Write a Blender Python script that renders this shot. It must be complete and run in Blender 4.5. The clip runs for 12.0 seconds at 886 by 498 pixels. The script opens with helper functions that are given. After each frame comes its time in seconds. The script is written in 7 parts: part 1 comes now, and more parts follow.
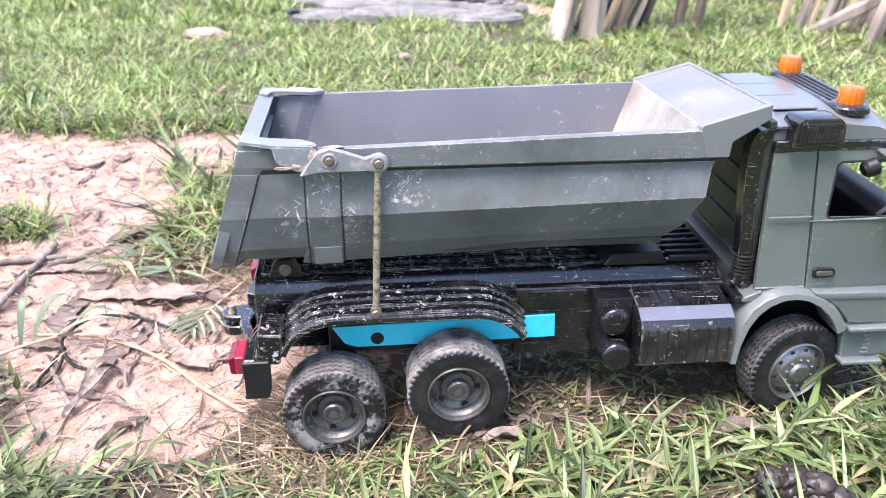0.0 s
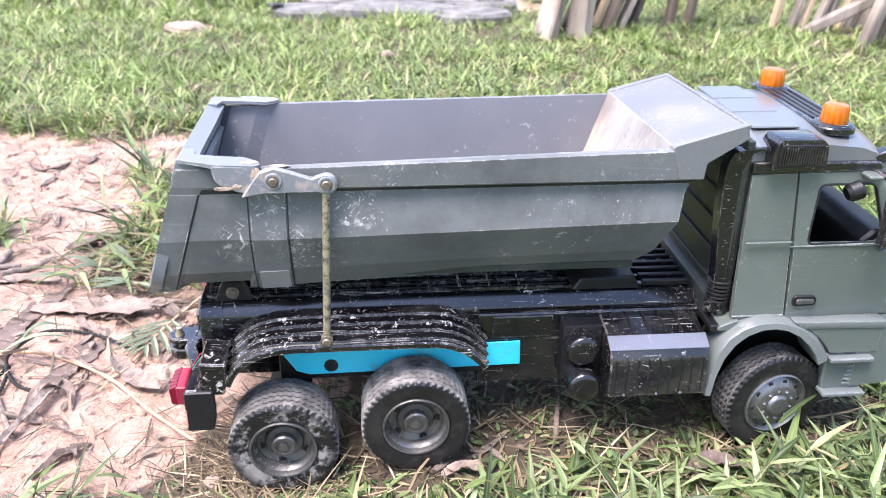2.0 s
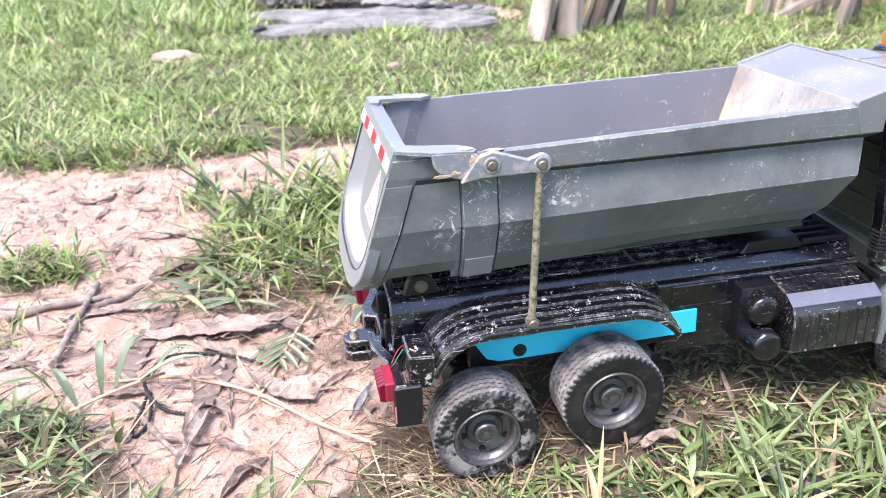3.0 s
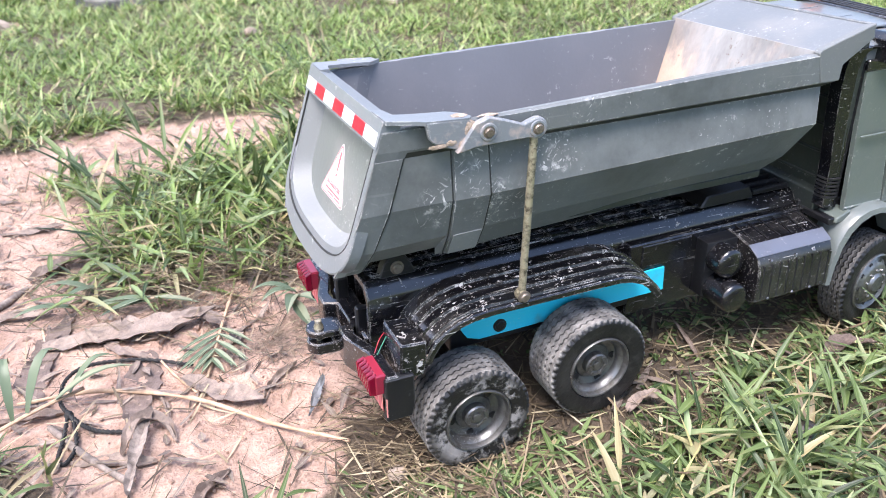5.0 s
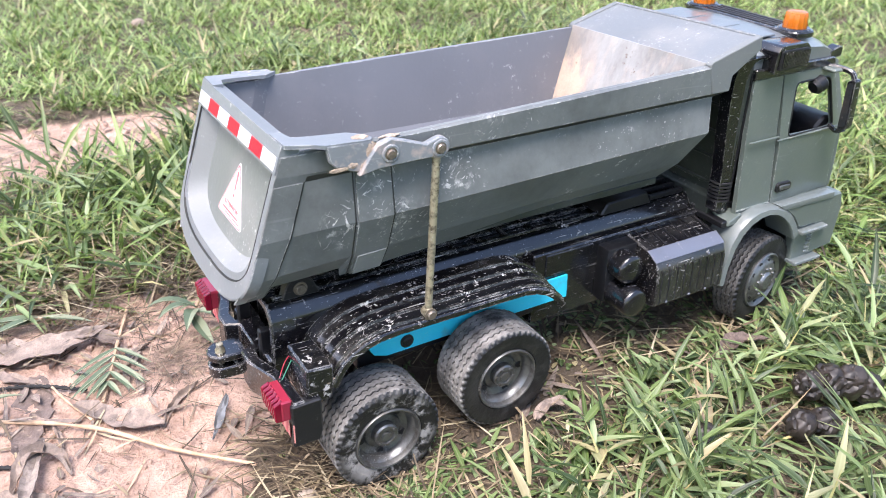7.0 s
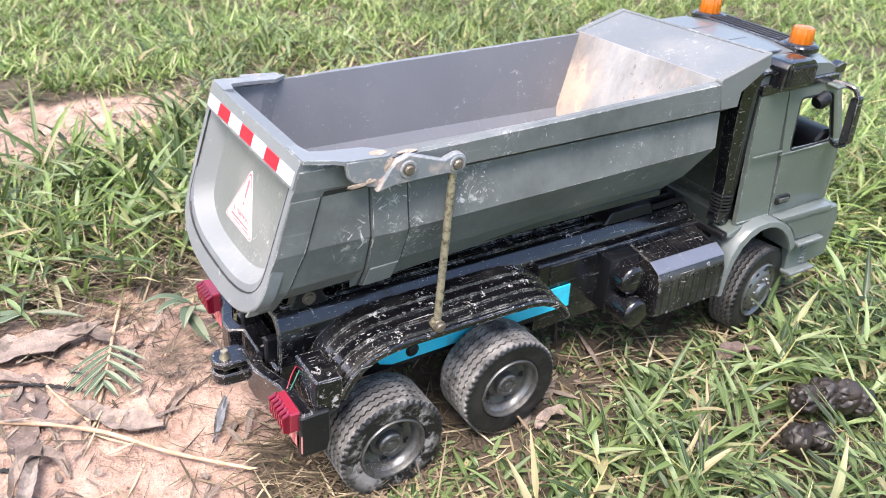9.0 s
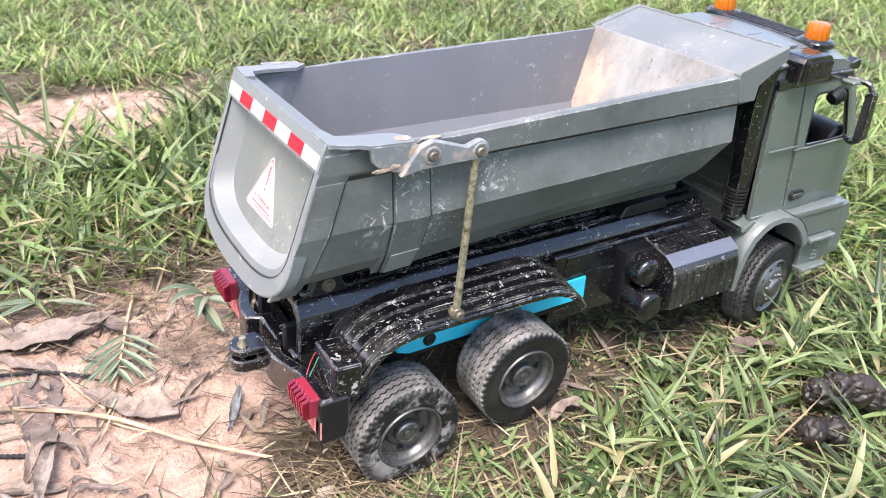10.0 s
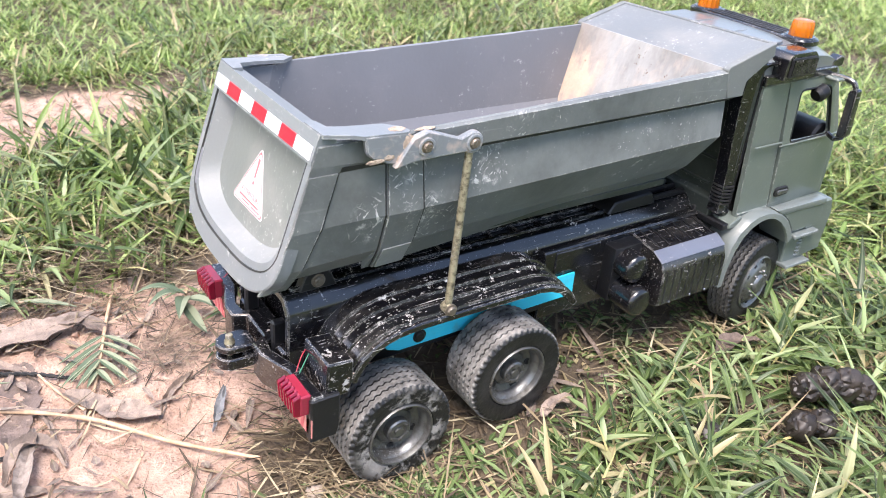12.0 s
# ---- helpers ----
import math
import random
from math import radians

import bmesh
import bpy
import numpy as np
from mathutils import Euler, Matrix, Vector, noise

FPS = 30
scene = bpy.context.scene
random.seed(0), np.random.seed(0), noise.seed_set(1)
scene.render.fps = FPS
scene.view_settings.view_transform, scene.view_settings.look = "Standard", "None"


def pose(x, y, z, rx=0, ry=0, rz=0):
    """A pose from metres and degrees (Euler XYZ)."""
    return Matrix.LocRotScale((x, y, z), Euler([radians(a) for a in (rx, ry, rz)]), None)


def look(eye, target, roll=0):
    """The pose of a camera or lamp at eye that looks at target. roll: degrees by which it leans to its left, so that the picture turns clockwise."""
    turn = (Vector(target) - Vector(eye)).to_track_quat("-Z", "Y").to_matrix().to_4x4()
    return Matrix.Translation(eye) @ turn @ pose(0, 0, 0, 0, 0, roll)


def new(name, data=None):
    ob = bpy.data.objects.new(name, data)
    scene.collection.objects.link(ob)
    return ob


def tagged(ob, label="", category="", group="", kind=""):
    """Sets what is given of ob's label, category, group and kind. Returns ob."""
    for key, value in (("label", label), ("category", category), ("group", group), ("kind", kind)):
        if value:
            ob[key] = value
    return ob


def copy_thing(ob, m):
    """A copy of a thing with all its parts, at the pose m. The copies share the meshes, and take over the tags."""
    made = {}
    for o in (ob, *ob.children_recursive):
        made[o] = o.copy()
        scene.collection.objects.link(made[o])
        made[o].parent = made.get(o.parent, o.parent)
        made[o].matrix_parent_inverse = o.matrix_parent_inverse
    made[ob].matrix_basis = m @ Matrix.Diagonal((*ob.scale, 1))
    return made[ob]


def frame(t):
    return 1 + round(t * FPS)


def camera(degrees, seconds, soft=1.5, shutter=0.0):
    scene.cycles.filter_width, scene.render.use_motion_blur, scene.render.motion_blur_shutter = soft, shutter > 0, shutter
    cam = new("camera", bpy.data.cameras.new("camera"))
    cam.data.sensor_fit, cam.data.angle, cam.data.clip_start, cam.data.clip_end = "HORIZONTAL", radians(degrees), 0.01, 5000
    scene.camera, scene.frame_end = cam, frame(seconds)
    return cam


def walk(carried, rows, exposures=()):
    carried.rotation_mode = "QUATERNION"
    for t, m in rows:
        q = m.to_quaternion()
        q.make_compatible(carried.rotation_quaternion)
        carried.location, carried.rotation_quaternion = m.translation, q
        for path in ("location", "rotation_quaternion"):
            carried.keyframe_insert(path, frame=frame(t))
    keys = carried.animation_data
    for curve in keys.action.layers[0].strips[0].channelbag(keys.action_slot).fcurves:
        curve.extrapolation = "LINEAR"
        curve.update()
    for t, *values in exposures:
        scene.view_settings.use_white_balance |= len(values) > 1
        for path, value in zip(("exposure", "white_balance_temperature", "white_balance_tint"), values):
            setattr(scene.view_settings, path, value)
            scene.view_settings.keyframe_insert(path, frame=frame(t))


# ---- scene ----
cam = camera(55.33, 12.0, soft=0.95)

# a phone lens focused on the truck, the far grass slightly soft
cam.data.dof.use_dof = True
cam.data.dof.focus_distance = 0.42
cam.data.dof.aperture_fstop = 20.0

# the camera's path: seconds, x, y, z, yaw, pitch, roll
PATH = [
    (0, 0.0173, -0.4501, 0.3214, -5.43, -25.52, 0.32),
    (0.5, 0.0233, -0.4388, 0.3238, -6.57, -24.52, 0.74),
    (1, 0.0012, -0.4320, 0.3234, -6.16, -24.12, -0.27),
    (1.5, 0.0423, -0.4224, 0.3206, -5.50, -24.79, 0.26),
    (2, 0.0393, -0.4197, 0.3241, -5.84, -26.05, 1.00),
    (2.5, -0.0367, -0.4064, 0.3293, -8.28, -27.08, -0.71),
    (2.7, -0.0616, -0.4157, 0.3150, -8.86, -24.61, -1.83),
    (4.3, -0.1598, -0.3733, 0.3050, -21.15, -27.08, 0.08),
    (4.5, -0.1631, -0.3679, 0.3028, -21.78, -27.28, -0.45),
    (5, -0.1532, -0.3621, 0.3040, -23.55, -27.48, -0.74),
    (5.5, -0.1516, -0.3564, 0.3054, -25.74, -27.94, -0.40),
    (6, -0.1596, -0.3449, 0.3011, -28.10, -28.09, -0.37),
    (6.5, -0.1517, -0.3461, 0.3012, -29.19, -28.46, 0.24),
    (6.7, -0.1456, -0.3522, 0.3112, -29.94, -28.50, 0.47),
    (8.3, -0.1686, -0.3380, 0.3230, -33.44, -29.90, 3.57),
    (8.5, -0.1642, -0.3397, 0.3203, -32.84, -29.86, 3.51),
    (9, -0.1595, -0.3333, 0.3301, -33.24, -30.17, 3.61),
    (9.5, -0.1552, -0.3357, 0.3260, -33.20, -30.23, 4.20),
    (10, -0.1708, -0.3321, 0.3233, -33.44, -29.82, 4.25),
    (10.5, -0.1760, -0.3251, 0.3204, -34.06, -29.70, 4.66),
    (11, -0.1806, -0.3220, 0.3165, -34.46, -29.39, 4.98),
    (11.5, -0.1757, -0.3242, 0.3198, -35.15, -29.24, 5.37),
    (12, -0.1779, -0.3259, 0.3152, -35.69, -29.21, 5.17),
]


def held(x, y, z, yaw, pitch, roll):
    return pose(x, y, z, 0, 0, yaw) @ pose(0, 0, 0, 90 + pitch) @ pose(0, 0, 0, 0, 0, roll)


walk(cam, [(row[0], held(*row[1:])) for row in PATH],
     exposures=[(0.0, 2.36, 6750, 21), (2.7, 2.36, 6750, 20), (4.3, 2.1, 6650, 16), (6.7, 2.1, 6700, 16), (8.3, 2.1, 7000, 15), (12.0, 2.12, 7050, 15)])

# ---- light: bright overcast sky with a wide, weak sun ----
world = bpy.data.worlds.new("sky")
scene.world = world
world.use_nodes = True
wn = world.node_tree.nodes
sky = wn.new("ShaderNodeTexSky")
sky.sky_type = "NISHITA"
sky.sun_disc = False
sky.sun_elevation = radians(52)
sky.sun_rotation = radians(-85)
sky.air_density, sky.dust_density, sky.ozone_density = 1.0, 1.7, 1.3
wn["Background"].inputs["Strength"].default_value = 0.15
# an overcast sky is brighter overhead than near the horizon
sky_way = wn.new("ShaderNodeTexCoord")
sky_split = wn.new("ShaderNodeSeparateXYZ")
sky_grade = wn.new("ShaderNodeMapRange")
sky_grade.inputs["From Min"].default_value, sky_grade.inputs["From Max"].default_value = 0.0, 0.9
sky_grade.inputs["To Min"].default_value, sky_grade.inputs["To Max"].default_value = 0.42, 1.15
sky_mix = wn.new("ShaderNodeMix")
sky_mix.data_type, sky_mix.blend_type = "RGBA", "MULTIPLY"
sky_mix.inputs[0].default_value = 1.0
for a, b in ((sky_way.outputs["Generated"], sky_split.inputs[0]), (sky_split.outputs["Z"], sky_grade.inputs["Value"]), (sky.outputs["Color"], sky_mix.inputs[6]),
             (sky_grade.outputs[0], sky_mix.inputs[7]), (sky_mix.outputs[2], wn["Background"].inputs["Color"])):
    world.node_tree.links.new(a, b)
sun_data = bpy.data.lights.new("sun", "SUN")
sun_data.energy, sun_data.angle, sun_data.color = 1.45, radians(28), (1.0, 0.98, 0.96)
sun = new("sun", sun_data)
SUN_FROM = Vector((-0.26, -0.30, 0.92))
sun.matrix_world = look(SUN_FROM * 5, (0, 0, 0))

# ---- materials ----


class Nodes:
    """A small helper that writes one node material."""

    def __init__(self, name):
        self.mat = bpy.data.materials.new(name)
        self.mat.use_nodes = True
        self.tree = self.mat.node_tree
        self.bsdf = self.tree.nodes["Principled BSDF"]
        self.co = self.tree.nodes.new("ShaderNodeTexCoord").outputs["Object"]

    def add(self, kind, **values):
        node = self.tree.nodes.new(kind)
        for key, value in values.items():
            self.put(node.inputs[key.replace("_", " ")], value)
        return node

    def put(self, socket, value):
        if isinstance(value, bpy.types.NodeSocket):
            self.tree.links.new(value, socket)
        else:
            socket.default_value = value

    def noise(self, scale, detail=4.0, rough=0.6, vector=None, out="Fac"):
        return self.add("ShaderNodeTexNoise", Scale=scale, Detail=detail, Roughness=rough, Vector=vector or self.co).outputs[out]

    def drawn_out(self, turned, wide, wander=0.0):
        """Coordinates for strokes that run along one turned direction; wander bends them."""
        at = self.co
        if wander:
            bent = self.add("ShaderNodeTexNoise", Vector=at)
            bent.inputs["Scale"].default_value = 130
            off = self.add("ShaderNodeVectorMath", Vector=bent.outputs["Color"])
            off.operation = "SCALE"
            off.inputs["Scale"].default_value = wander * 2
            total = self.add("ShaderNodeVectorMath", Vector=at)
            total.operation = "ADD"
            self.tree.links.new(off.outputs[0], total.inputs[1])
            at = total.outputs[0]
        spun = self.add("ShaderNodeMapping", Vector=at)
        spun.vector_type = "TEXTURE"
        spun.inputs["Rotation"].default_value = turned
        spun.inputs["Scale"].default_value = (1 / wide, 1.0, 1.0)
        return spun.outputs[0]

    def stretch(self, sx, sy, sz):
        node = self.add("ShaderNodeMapping", Vector=self.co)
        node.inputs["Scale"].default_value = (sx, sy, sz)
        return node.outputs[0]

    def ramp(self, fac, *stops):
        node = self.add("ShaderNodeValToRGB", Fac=fac)
        ramp = node.color_ramp
        while len(ramp.elements) < len(stops):
            ramp.elements.new(0.5)
        for element, (at, colour) in zip(ramp.elements, stops):
            element.position = at
            element.color = (*colour, 1) if isinstance(colour, tuple) else (colour, colour, colour, 1)
        return node.outputs["Color"]

    def mix(self, fac, a, b, kind="MIX"):
        node = self.tree.nodes.new("ShaderNodeMix")
        node.data_type, node.blend_type = "RGBA", kind
        for socket, value in ((node.inputs[0], fac), (node.inputs[6], a), (node.inputs[7], b)):
            if isinstance(value, tuple):
                value = (*value, 1)
            self.put(socket, value)
        return node.outputs[2]

    def math(self, kind, a, b=0.0):
        node = self.tree.nodes.new("ShaderNodeMath")
        node.operation = kind
        self.put(node.inputs[0], a)
        self.put(node.inputs[1], b)
        return node.outputs[0]

    def bump(self, height, strength, distance):
        node = self.add("ShaderNodeBump", Height=height, Strength=strength, Distance=distance)
        self.put(self.bsdf.inputs["Normal"], node.outputs[0])

    def set(self, **values):
        for key, value in values.items():
            if isinstance(value, tuple):
                value = (*value, 1)
            self.put(self.bsdf.inputs[key.replace("_", " ")], value)
        return self.mat


def plastic(name, base, rough=0.45, dirt=0.35, dirt_colour=(0.32, 0.26, 0.21), scratch=0.5, metallic=0.0, coat=0.0, dust_low=0.52, size=1.0, edges=0.0, streaks=0.25, curls=0.3, spots=(), speck=0.66, shine=0.5, stain=0.0):
    """Painted or moulded plastic with dust smears, pale scratches and small chips."""
    n = Nodes(name)
    cloud = n.noise(28 * size, 5, 0.65)
    fine = n.noise(420, 3, 0.6)
    tint = n.mix(n.ramp(n.noise(9, 3), (0.3, 0.0), (0.7, 1.0)), tuple(c * 0.9 for c in base), tuple(min(1, c * 1.1) for c in base))
    if stain:
        tint = n.mix(stain, tint, n.ramp(n.noise(26, 6, 0.7), (0.36, 0.74), (0.56, 1.04)), "MULTIPLY")
    smear = n.math("MULTIPLY", n.ramp(cloud, (dust_low, 0.0), (dust_low + 0.2, 1.0)), dirt)
    colour = n.mix(smear, tint, dirt_colour)
    worn_zone = n.ramp(n.noise(24, 4, 0.65), (0.50, 0.0), (0.66, 1.0))
    grit = n.math("MULTIPLY", n.ramp(n.noise(620, 2, 0.5), (speck, 0.0), (speck + 0.03, 1.0)), n.ramp(n.noise(30, 3, 0.6), (0.52, 0.0), (0.68, 0.9)))
    chips = n.math("MULTIPLY", n.ramp(n.noise(190, 6, 0.8), (0.60, 0.0), (0.64, 1.0)), worn_zone)
    lines = 0.0
    for turned, wide in (((0.4, 0.5, 0.2), 0.05), ((-0.3, -0.9, 0.9), 0.06), ((0.02, 0.03, 0.0), 0.025)):
        hairs = n.ramp(n.noise(850, 2, 0.5, n.drawn_out(turned, wide)), (0.66, 0.0), (0.7, 1.0))
        lines = n.math("MAXIMUM", lines, hairs)
    lines = n.math("MULTIPLY", lines, n.ramp(n.noise(17, 3), (0.47, 0.0), (0.6, 1.0)))
    # thin curved scuffs, in worn patches and at the given places
    scuffed = n.ramp(n.noise(19, 4, 0.7), (0.66, 0.0), (0.74, 0.6))
    for (sx, sy, sz), reach in spots:
        away = n.add("ShaderNodeVectorMath", Vector=n.co)
        away.operation = "DISTANCE"
        away.inputs[1].default_value = (sx, sy, sz)
        near = n.math("ADD", n.math("MULTIPLY", away.outputs["Value"], -1 / reach), n.math("ADD", 0.8, n.noise(60, 4, 0.7)))
        scuffed = n.math("MAXIMUM", scuffed, n.ramp(near, (0.5, 0.0), (0.8, 1.0)))
    scuff = 0.0
    for turned, level in (((0.1, 0.5, 0.1), 0.635), ((-0.1, -0.7, 0.2), 0.645), ((0.2, 1.3, 0.3), 0.65), ((0.0, 2.2, -0.2), 0.655)):
        scuff = n.math("MAXIMUM", scuff, n.ramp(n.noise(620, 3, 0.6, n.drawn_out(turned, 0.13, 0.0016)), (level, 0.0), (level + 0.05, 1.0)))
    smudge = n.math("MULTIPLY", n.ramp(n.noise(210, 5, 0.75), (0.52, 0.0), (0.66, 0.8)), n.ramp(n.noise(70, 3), (0.5, 0.0), (0.62, 1.0)))
    scuff = n.math("MULTIPLY", n.math("MAXIMUM", scuff, smudge), scuffed)
    marks = n.math("MAXIMUM", n.math("MAXIMUM", grit, chips), n.math("MULTIPLY", lines, streaks))
    marks = n.math("MULTIPLY", n.math("MAXIMUM", marks, n.math("MULTIPLY", scuff, curls)), scratch)
    if edges:
        soft_edge = n.add("ShaderNodeBevel", Radius=0.0009)
        soft_edge.samples = 4
        turned_by = n.add("ShaderNodeVectorMath")
        turned_by.operation = "DOT_PRODUCT"
        n.put(turned_by.inputs[0], soft_edge.outputs[0])
        n.put(turned_by.inputs[1], n.add("ShaderNodeNewGeometry").outputs["Normal"])
        rubbed = n.ramp(turned_by.outputs["Value"], (0.90, 1.0), (0.985, 0.0))
        rubbed = n.math("MULTIPLY", rubbed, n.math("MULTIPLY", n.ramp(n.noise(210, 6, 0.8), (0.47, 0.0), (0.57, 1.0)), n.ramp(n.noise(38, 4, 0.7), (0.42, 0.1), (0.58, 1.0))))
        marks = n.math("MAXIMUM", marks, n.math("MULTIPLY", rubbed, edges))
    colour = n.mix(marks, colour, (0.66, 0.64, 0.61))
    n.bump(n.math("ADD", fine, n.math("MULTIPLY", cloud, 0.6)), 0.12, 0.0008)
    worn = n.math("ADD", rough, n.math("MULTIPLY", n.math("MAXIMUM", smear, marks), 0.4))
    return n.set(Base_Color=colour, Roughness=worn, Metallic=metallic, Coat_Weight=coat, Coat_Roughness=0.2, Specular_IOR_Level=shine)


BED_SCUFFS = (((0.036, -0.054, 0.168), 0.015), ((0.052, -0.0575, 0.186), 0.011), ((-0.004, -0.054, 0.166), 0.016), ((0.012, -0.053, 0.146), 0.020), ((0.075, -0.057, 0.187), 0.007), ((-0.020, -0.053, 0.150), 0.016))
M_BED = plastic("grey_bed_plastic", (0.140, 0.150, 0.148), 0.4, 0.25, (0.24, 0.23, 0.21), scratch=0.7, edges=0.95, streaks=0.10, curls=1.0, spots=BED_SCUFFS, shine=0.28, stain=1.0)
M_BED_FRONT = plastic("grey_canopy_plastic", (0.142, 0.151, 0.149), 0.4, 0.2, (0.24, 0.22, 0.2), scratch=0.75, streaks=0.06, curls=0.6, shine=0.28)
M_BED_INNER = plastic("slate_bed_lining", (0.156, 0.159, 0.174), 0.38, 0.35, (0.2, 0.19, 0.2), scratch=0.5, edges=0.8, streaks=0.02, curls=0.2, speck=0.69)
M_TAIL = plastic("scratched_grey_panel", (0.145, 0.158, 0.15), 0.42, 0.4, (0.3, 0.29, 0.27), scratch=0.7, curls=1.0)
# lighter than the panel: sky light on the bevel is part of this grey
M_BAND = plastic("skylit_worn_bevel", (0.19, 0.2, 0.2), 0.5, 0.4, (0.3, 0.3, 0.29), scratch=0.3)
M_BED_LIGHT = plastic("pale_grey_plastic", (0.165, 0.18, 0.19), 0.38, 0.35, (0.33, 0.32, 0.32), scratch=0.5, edges=0.7)
M_CANOPY = plastic("dusty_canopy_plastic", (0.142, 0.154, 0.162), 0.55, 0.5, (0.25, 0.245, 0.235), scratch=0.6, edges=0.8, streaks=0.15, shine=0.25)
M_PATCH = plastic("scuffed_pale_plastic", (0.25, 0.26, 0.26), 0.42, 0.5, (0.38, 0.37, 0.35), scratch=0.6, edges=0.8, size=3.0)
M_CLAYED = plastic("clay_smeared_plastic", (0.185, 0.198, 0.21), 0.42, 0.85, (0.48, 0.37, 0.31), scratch=0.6, dust_low=0.53, size=3.2, edges=0.9, curls=0.8)
CHASSIS_SCUFFS = (((-0.030, -0.032, 0.100), 0.013), ((-0.036, -0.058, 0.084), 0.009), ((0.000, -0.055, 0.097), 0.016), ((0.060, -0.050, 0.098), 0.018), ((0.045, -0.020, 0.105), 0.028),
                  ((0.120, -0.022, 0.105), 0.026), ((-0.050, -0.010, 0.075), 0.020), ((-0.055, -0.040, 0.068), 0.016), ((0.190, -0.044, 0.093), 0.020))


def worn_black(name, rough, wear, dusty, spots=(), caked=0.625):
    """Glossy black plastic: edges rubbed pale, hair scratches that run along it, dust specks and a few caked flecks."""
    n = Nodes(name)
    base = n.mix(n.ramp(n.noise(14, 4, 0.6), (0.35, 0.0), (0.65, 1.0)), (0.004, 0.004, 0.0055), (0.009, 0.009, 0.011))
    film = n.math("MULTIPLY", n.ramp(n.noise(38, 5, 0.7, n.stretch(0.35, 1, 1)), (0.48, 0.0), (0.72, 1.0)), dusty)
    colour = n.mix(film, base, (0.17, 0.155, 0.14))
    zone = n.ramp(n.noise(22, 4, 0.65), (0.36, 0.05), (0.58, 1.0))
    for place, reach in spots:
        away = n.add("ShaderNodeVectorMath", Vector=n.co)
        away.operation = "DISTANCE"
        away.inputs[1].default_value = place
        near = n.math("ADD", n.math("MULTIPLY", away.outputs["Value"], -1 / reach), n.math("ADD", 0.7, n.noise(60, 4, 0.7)))
        zone = n.math("MAXIMUM", zone, n.ramp(near, (0.4, 0.0), (0.8, 1.0)))
    lines = 0.0
    for turned, long, level in (((0.0, 0.0, 0.0), 0.03, 0.655), ((0.15, 0.35, 0.25), 0.05, 0.675), ((0.5, -0.8, -0.4), 0.06, 0.69)):
        lines = n.math("MAXIMUM", lines, n.ramp(n.noise(900, 3, 0.6, n.drawn_out(turned, long)), (level, 0.0), (level + 0.035, 0.7)))
    specks = n.math("MULTIPLY", n.ramp(n.noise(680, 3, 0.6), (0.66, 0.0), (0.69, 0.9)), n.ramp(n.noise(48, 4, 0.7), (0.5, 0.0), (0.64, 1.0)))
    flecks = n.math("MULTIPLY", n.ramp(n.noise(190, 5, 0.75), (caked, 0.0), (caked + 0.02, 1.0)), n.ramp(n.noise(34, 3), (0.46, 0.0), (0.54, 1.0)))
    marks = n.math("MULTIPLY", n.math("MAXIMUM", n.math("MAXIMUM", lines, specks), flecks), n.math("MULTIPLY", zone, wear))
    soft_edge = n.add("ShaderNodeBevel", Radius=0.0010)
    soft_edge.samples = 4
    turned_by = n.add("ShaderNodeVectorMath")
    turned_by.operation = "DOT_PRODUCT"
    n.put(turned_by.inputs[0], soft_edge.outputs[0])
    n.put(turned_by.inputs[1], n.add("ShaderNodeNewGeometry").outputs["Normal"])
    rubbed = n.ramp(turned_by.outputs["Value"], (0.91, 0.85), (0.975, 0.0))
    rubbed = n.math("MULTIPLY", rubbed, n.ramp(n.noise(150, 6, 0.8), (0.46, 0.03), (0.60, 1.0)))
    rubbed = n.math("MULTIPLY", rubbed, n.ramp(n.noise(26, 3, 0.6), (0.38, 0.15), (0.6, 1.0)))
    marks = n.math("MAXIMUM", marks, n.math("MULTIPLY", rubbed, wear))
    colour = n.mix(marks, colour, (0.58, 0.55, 0.52))
    n.bump(n.math("ADD", n.noise(300, 3, 0.6), n.math("MULTIPLY", flecks, 2.0)), 0.12, 0.0008)
    return n.set(Base_Color=colour, Roughness=n.math("ADD", rough, n.math("MULTIPLY", n.math("MAXIMUM", film, marks), 0.45)), Coat_Weight=0.6 if rough < 0.3 else 0.0, Coat_Roughness=rough * 0.7, Specular_IOR_Level=0.5)


M_BLACK_WORN = worn_black("worn_black_plastic", 0.2, 1.0, 0.2, CHASSIS_SCUFFS)
M_GUARD = worn_black("mud_flecked_black_plastic", 0.2, 1.0, 0.32, CHASSIS_SCUFFS, 0.595)
M_BLACK = worn_black("black_chassis_plastic", 0.2, 0.65, 0.1)
M_TANK = worn_black("smooth_black_tank", 0.24, 0.35, 0.04)
M_BLACK_MATT = worn_black("black_matt_plastic", 0.45, 0.1, 0.03)
# dark seam plastic; along the rail groove it stands in for shade
M_GROOVE = plastic("dirty_seam_and_groove_shade", (0.02, 0.021, 0.02), 0.6, 0.3, (0.16, 0.14, 0.12), scratch=0.3)
M_CAB = plastic("green_grey_cab_paint", (0.112, 0.133, 0.117), 0.3, 0.15, (0.2, 0.2, 0.18), scratch=0.35, coat=0.4, edges=0.7, curls=0.6)
M_ROOF = plastic("silver_roof_paint", (0.145, 0.16, 0.165), 0.28, 0.15, scratch=0.25, metallic=0.2, coat=0.3)
M_TRIM = plastic("silver_fender_paint", (0.145, 0.163, 0.155), 0.3, 0.2, (0.26, 0.25, 0.23), scratch=0.4, coat=0.3, edges=0.5)
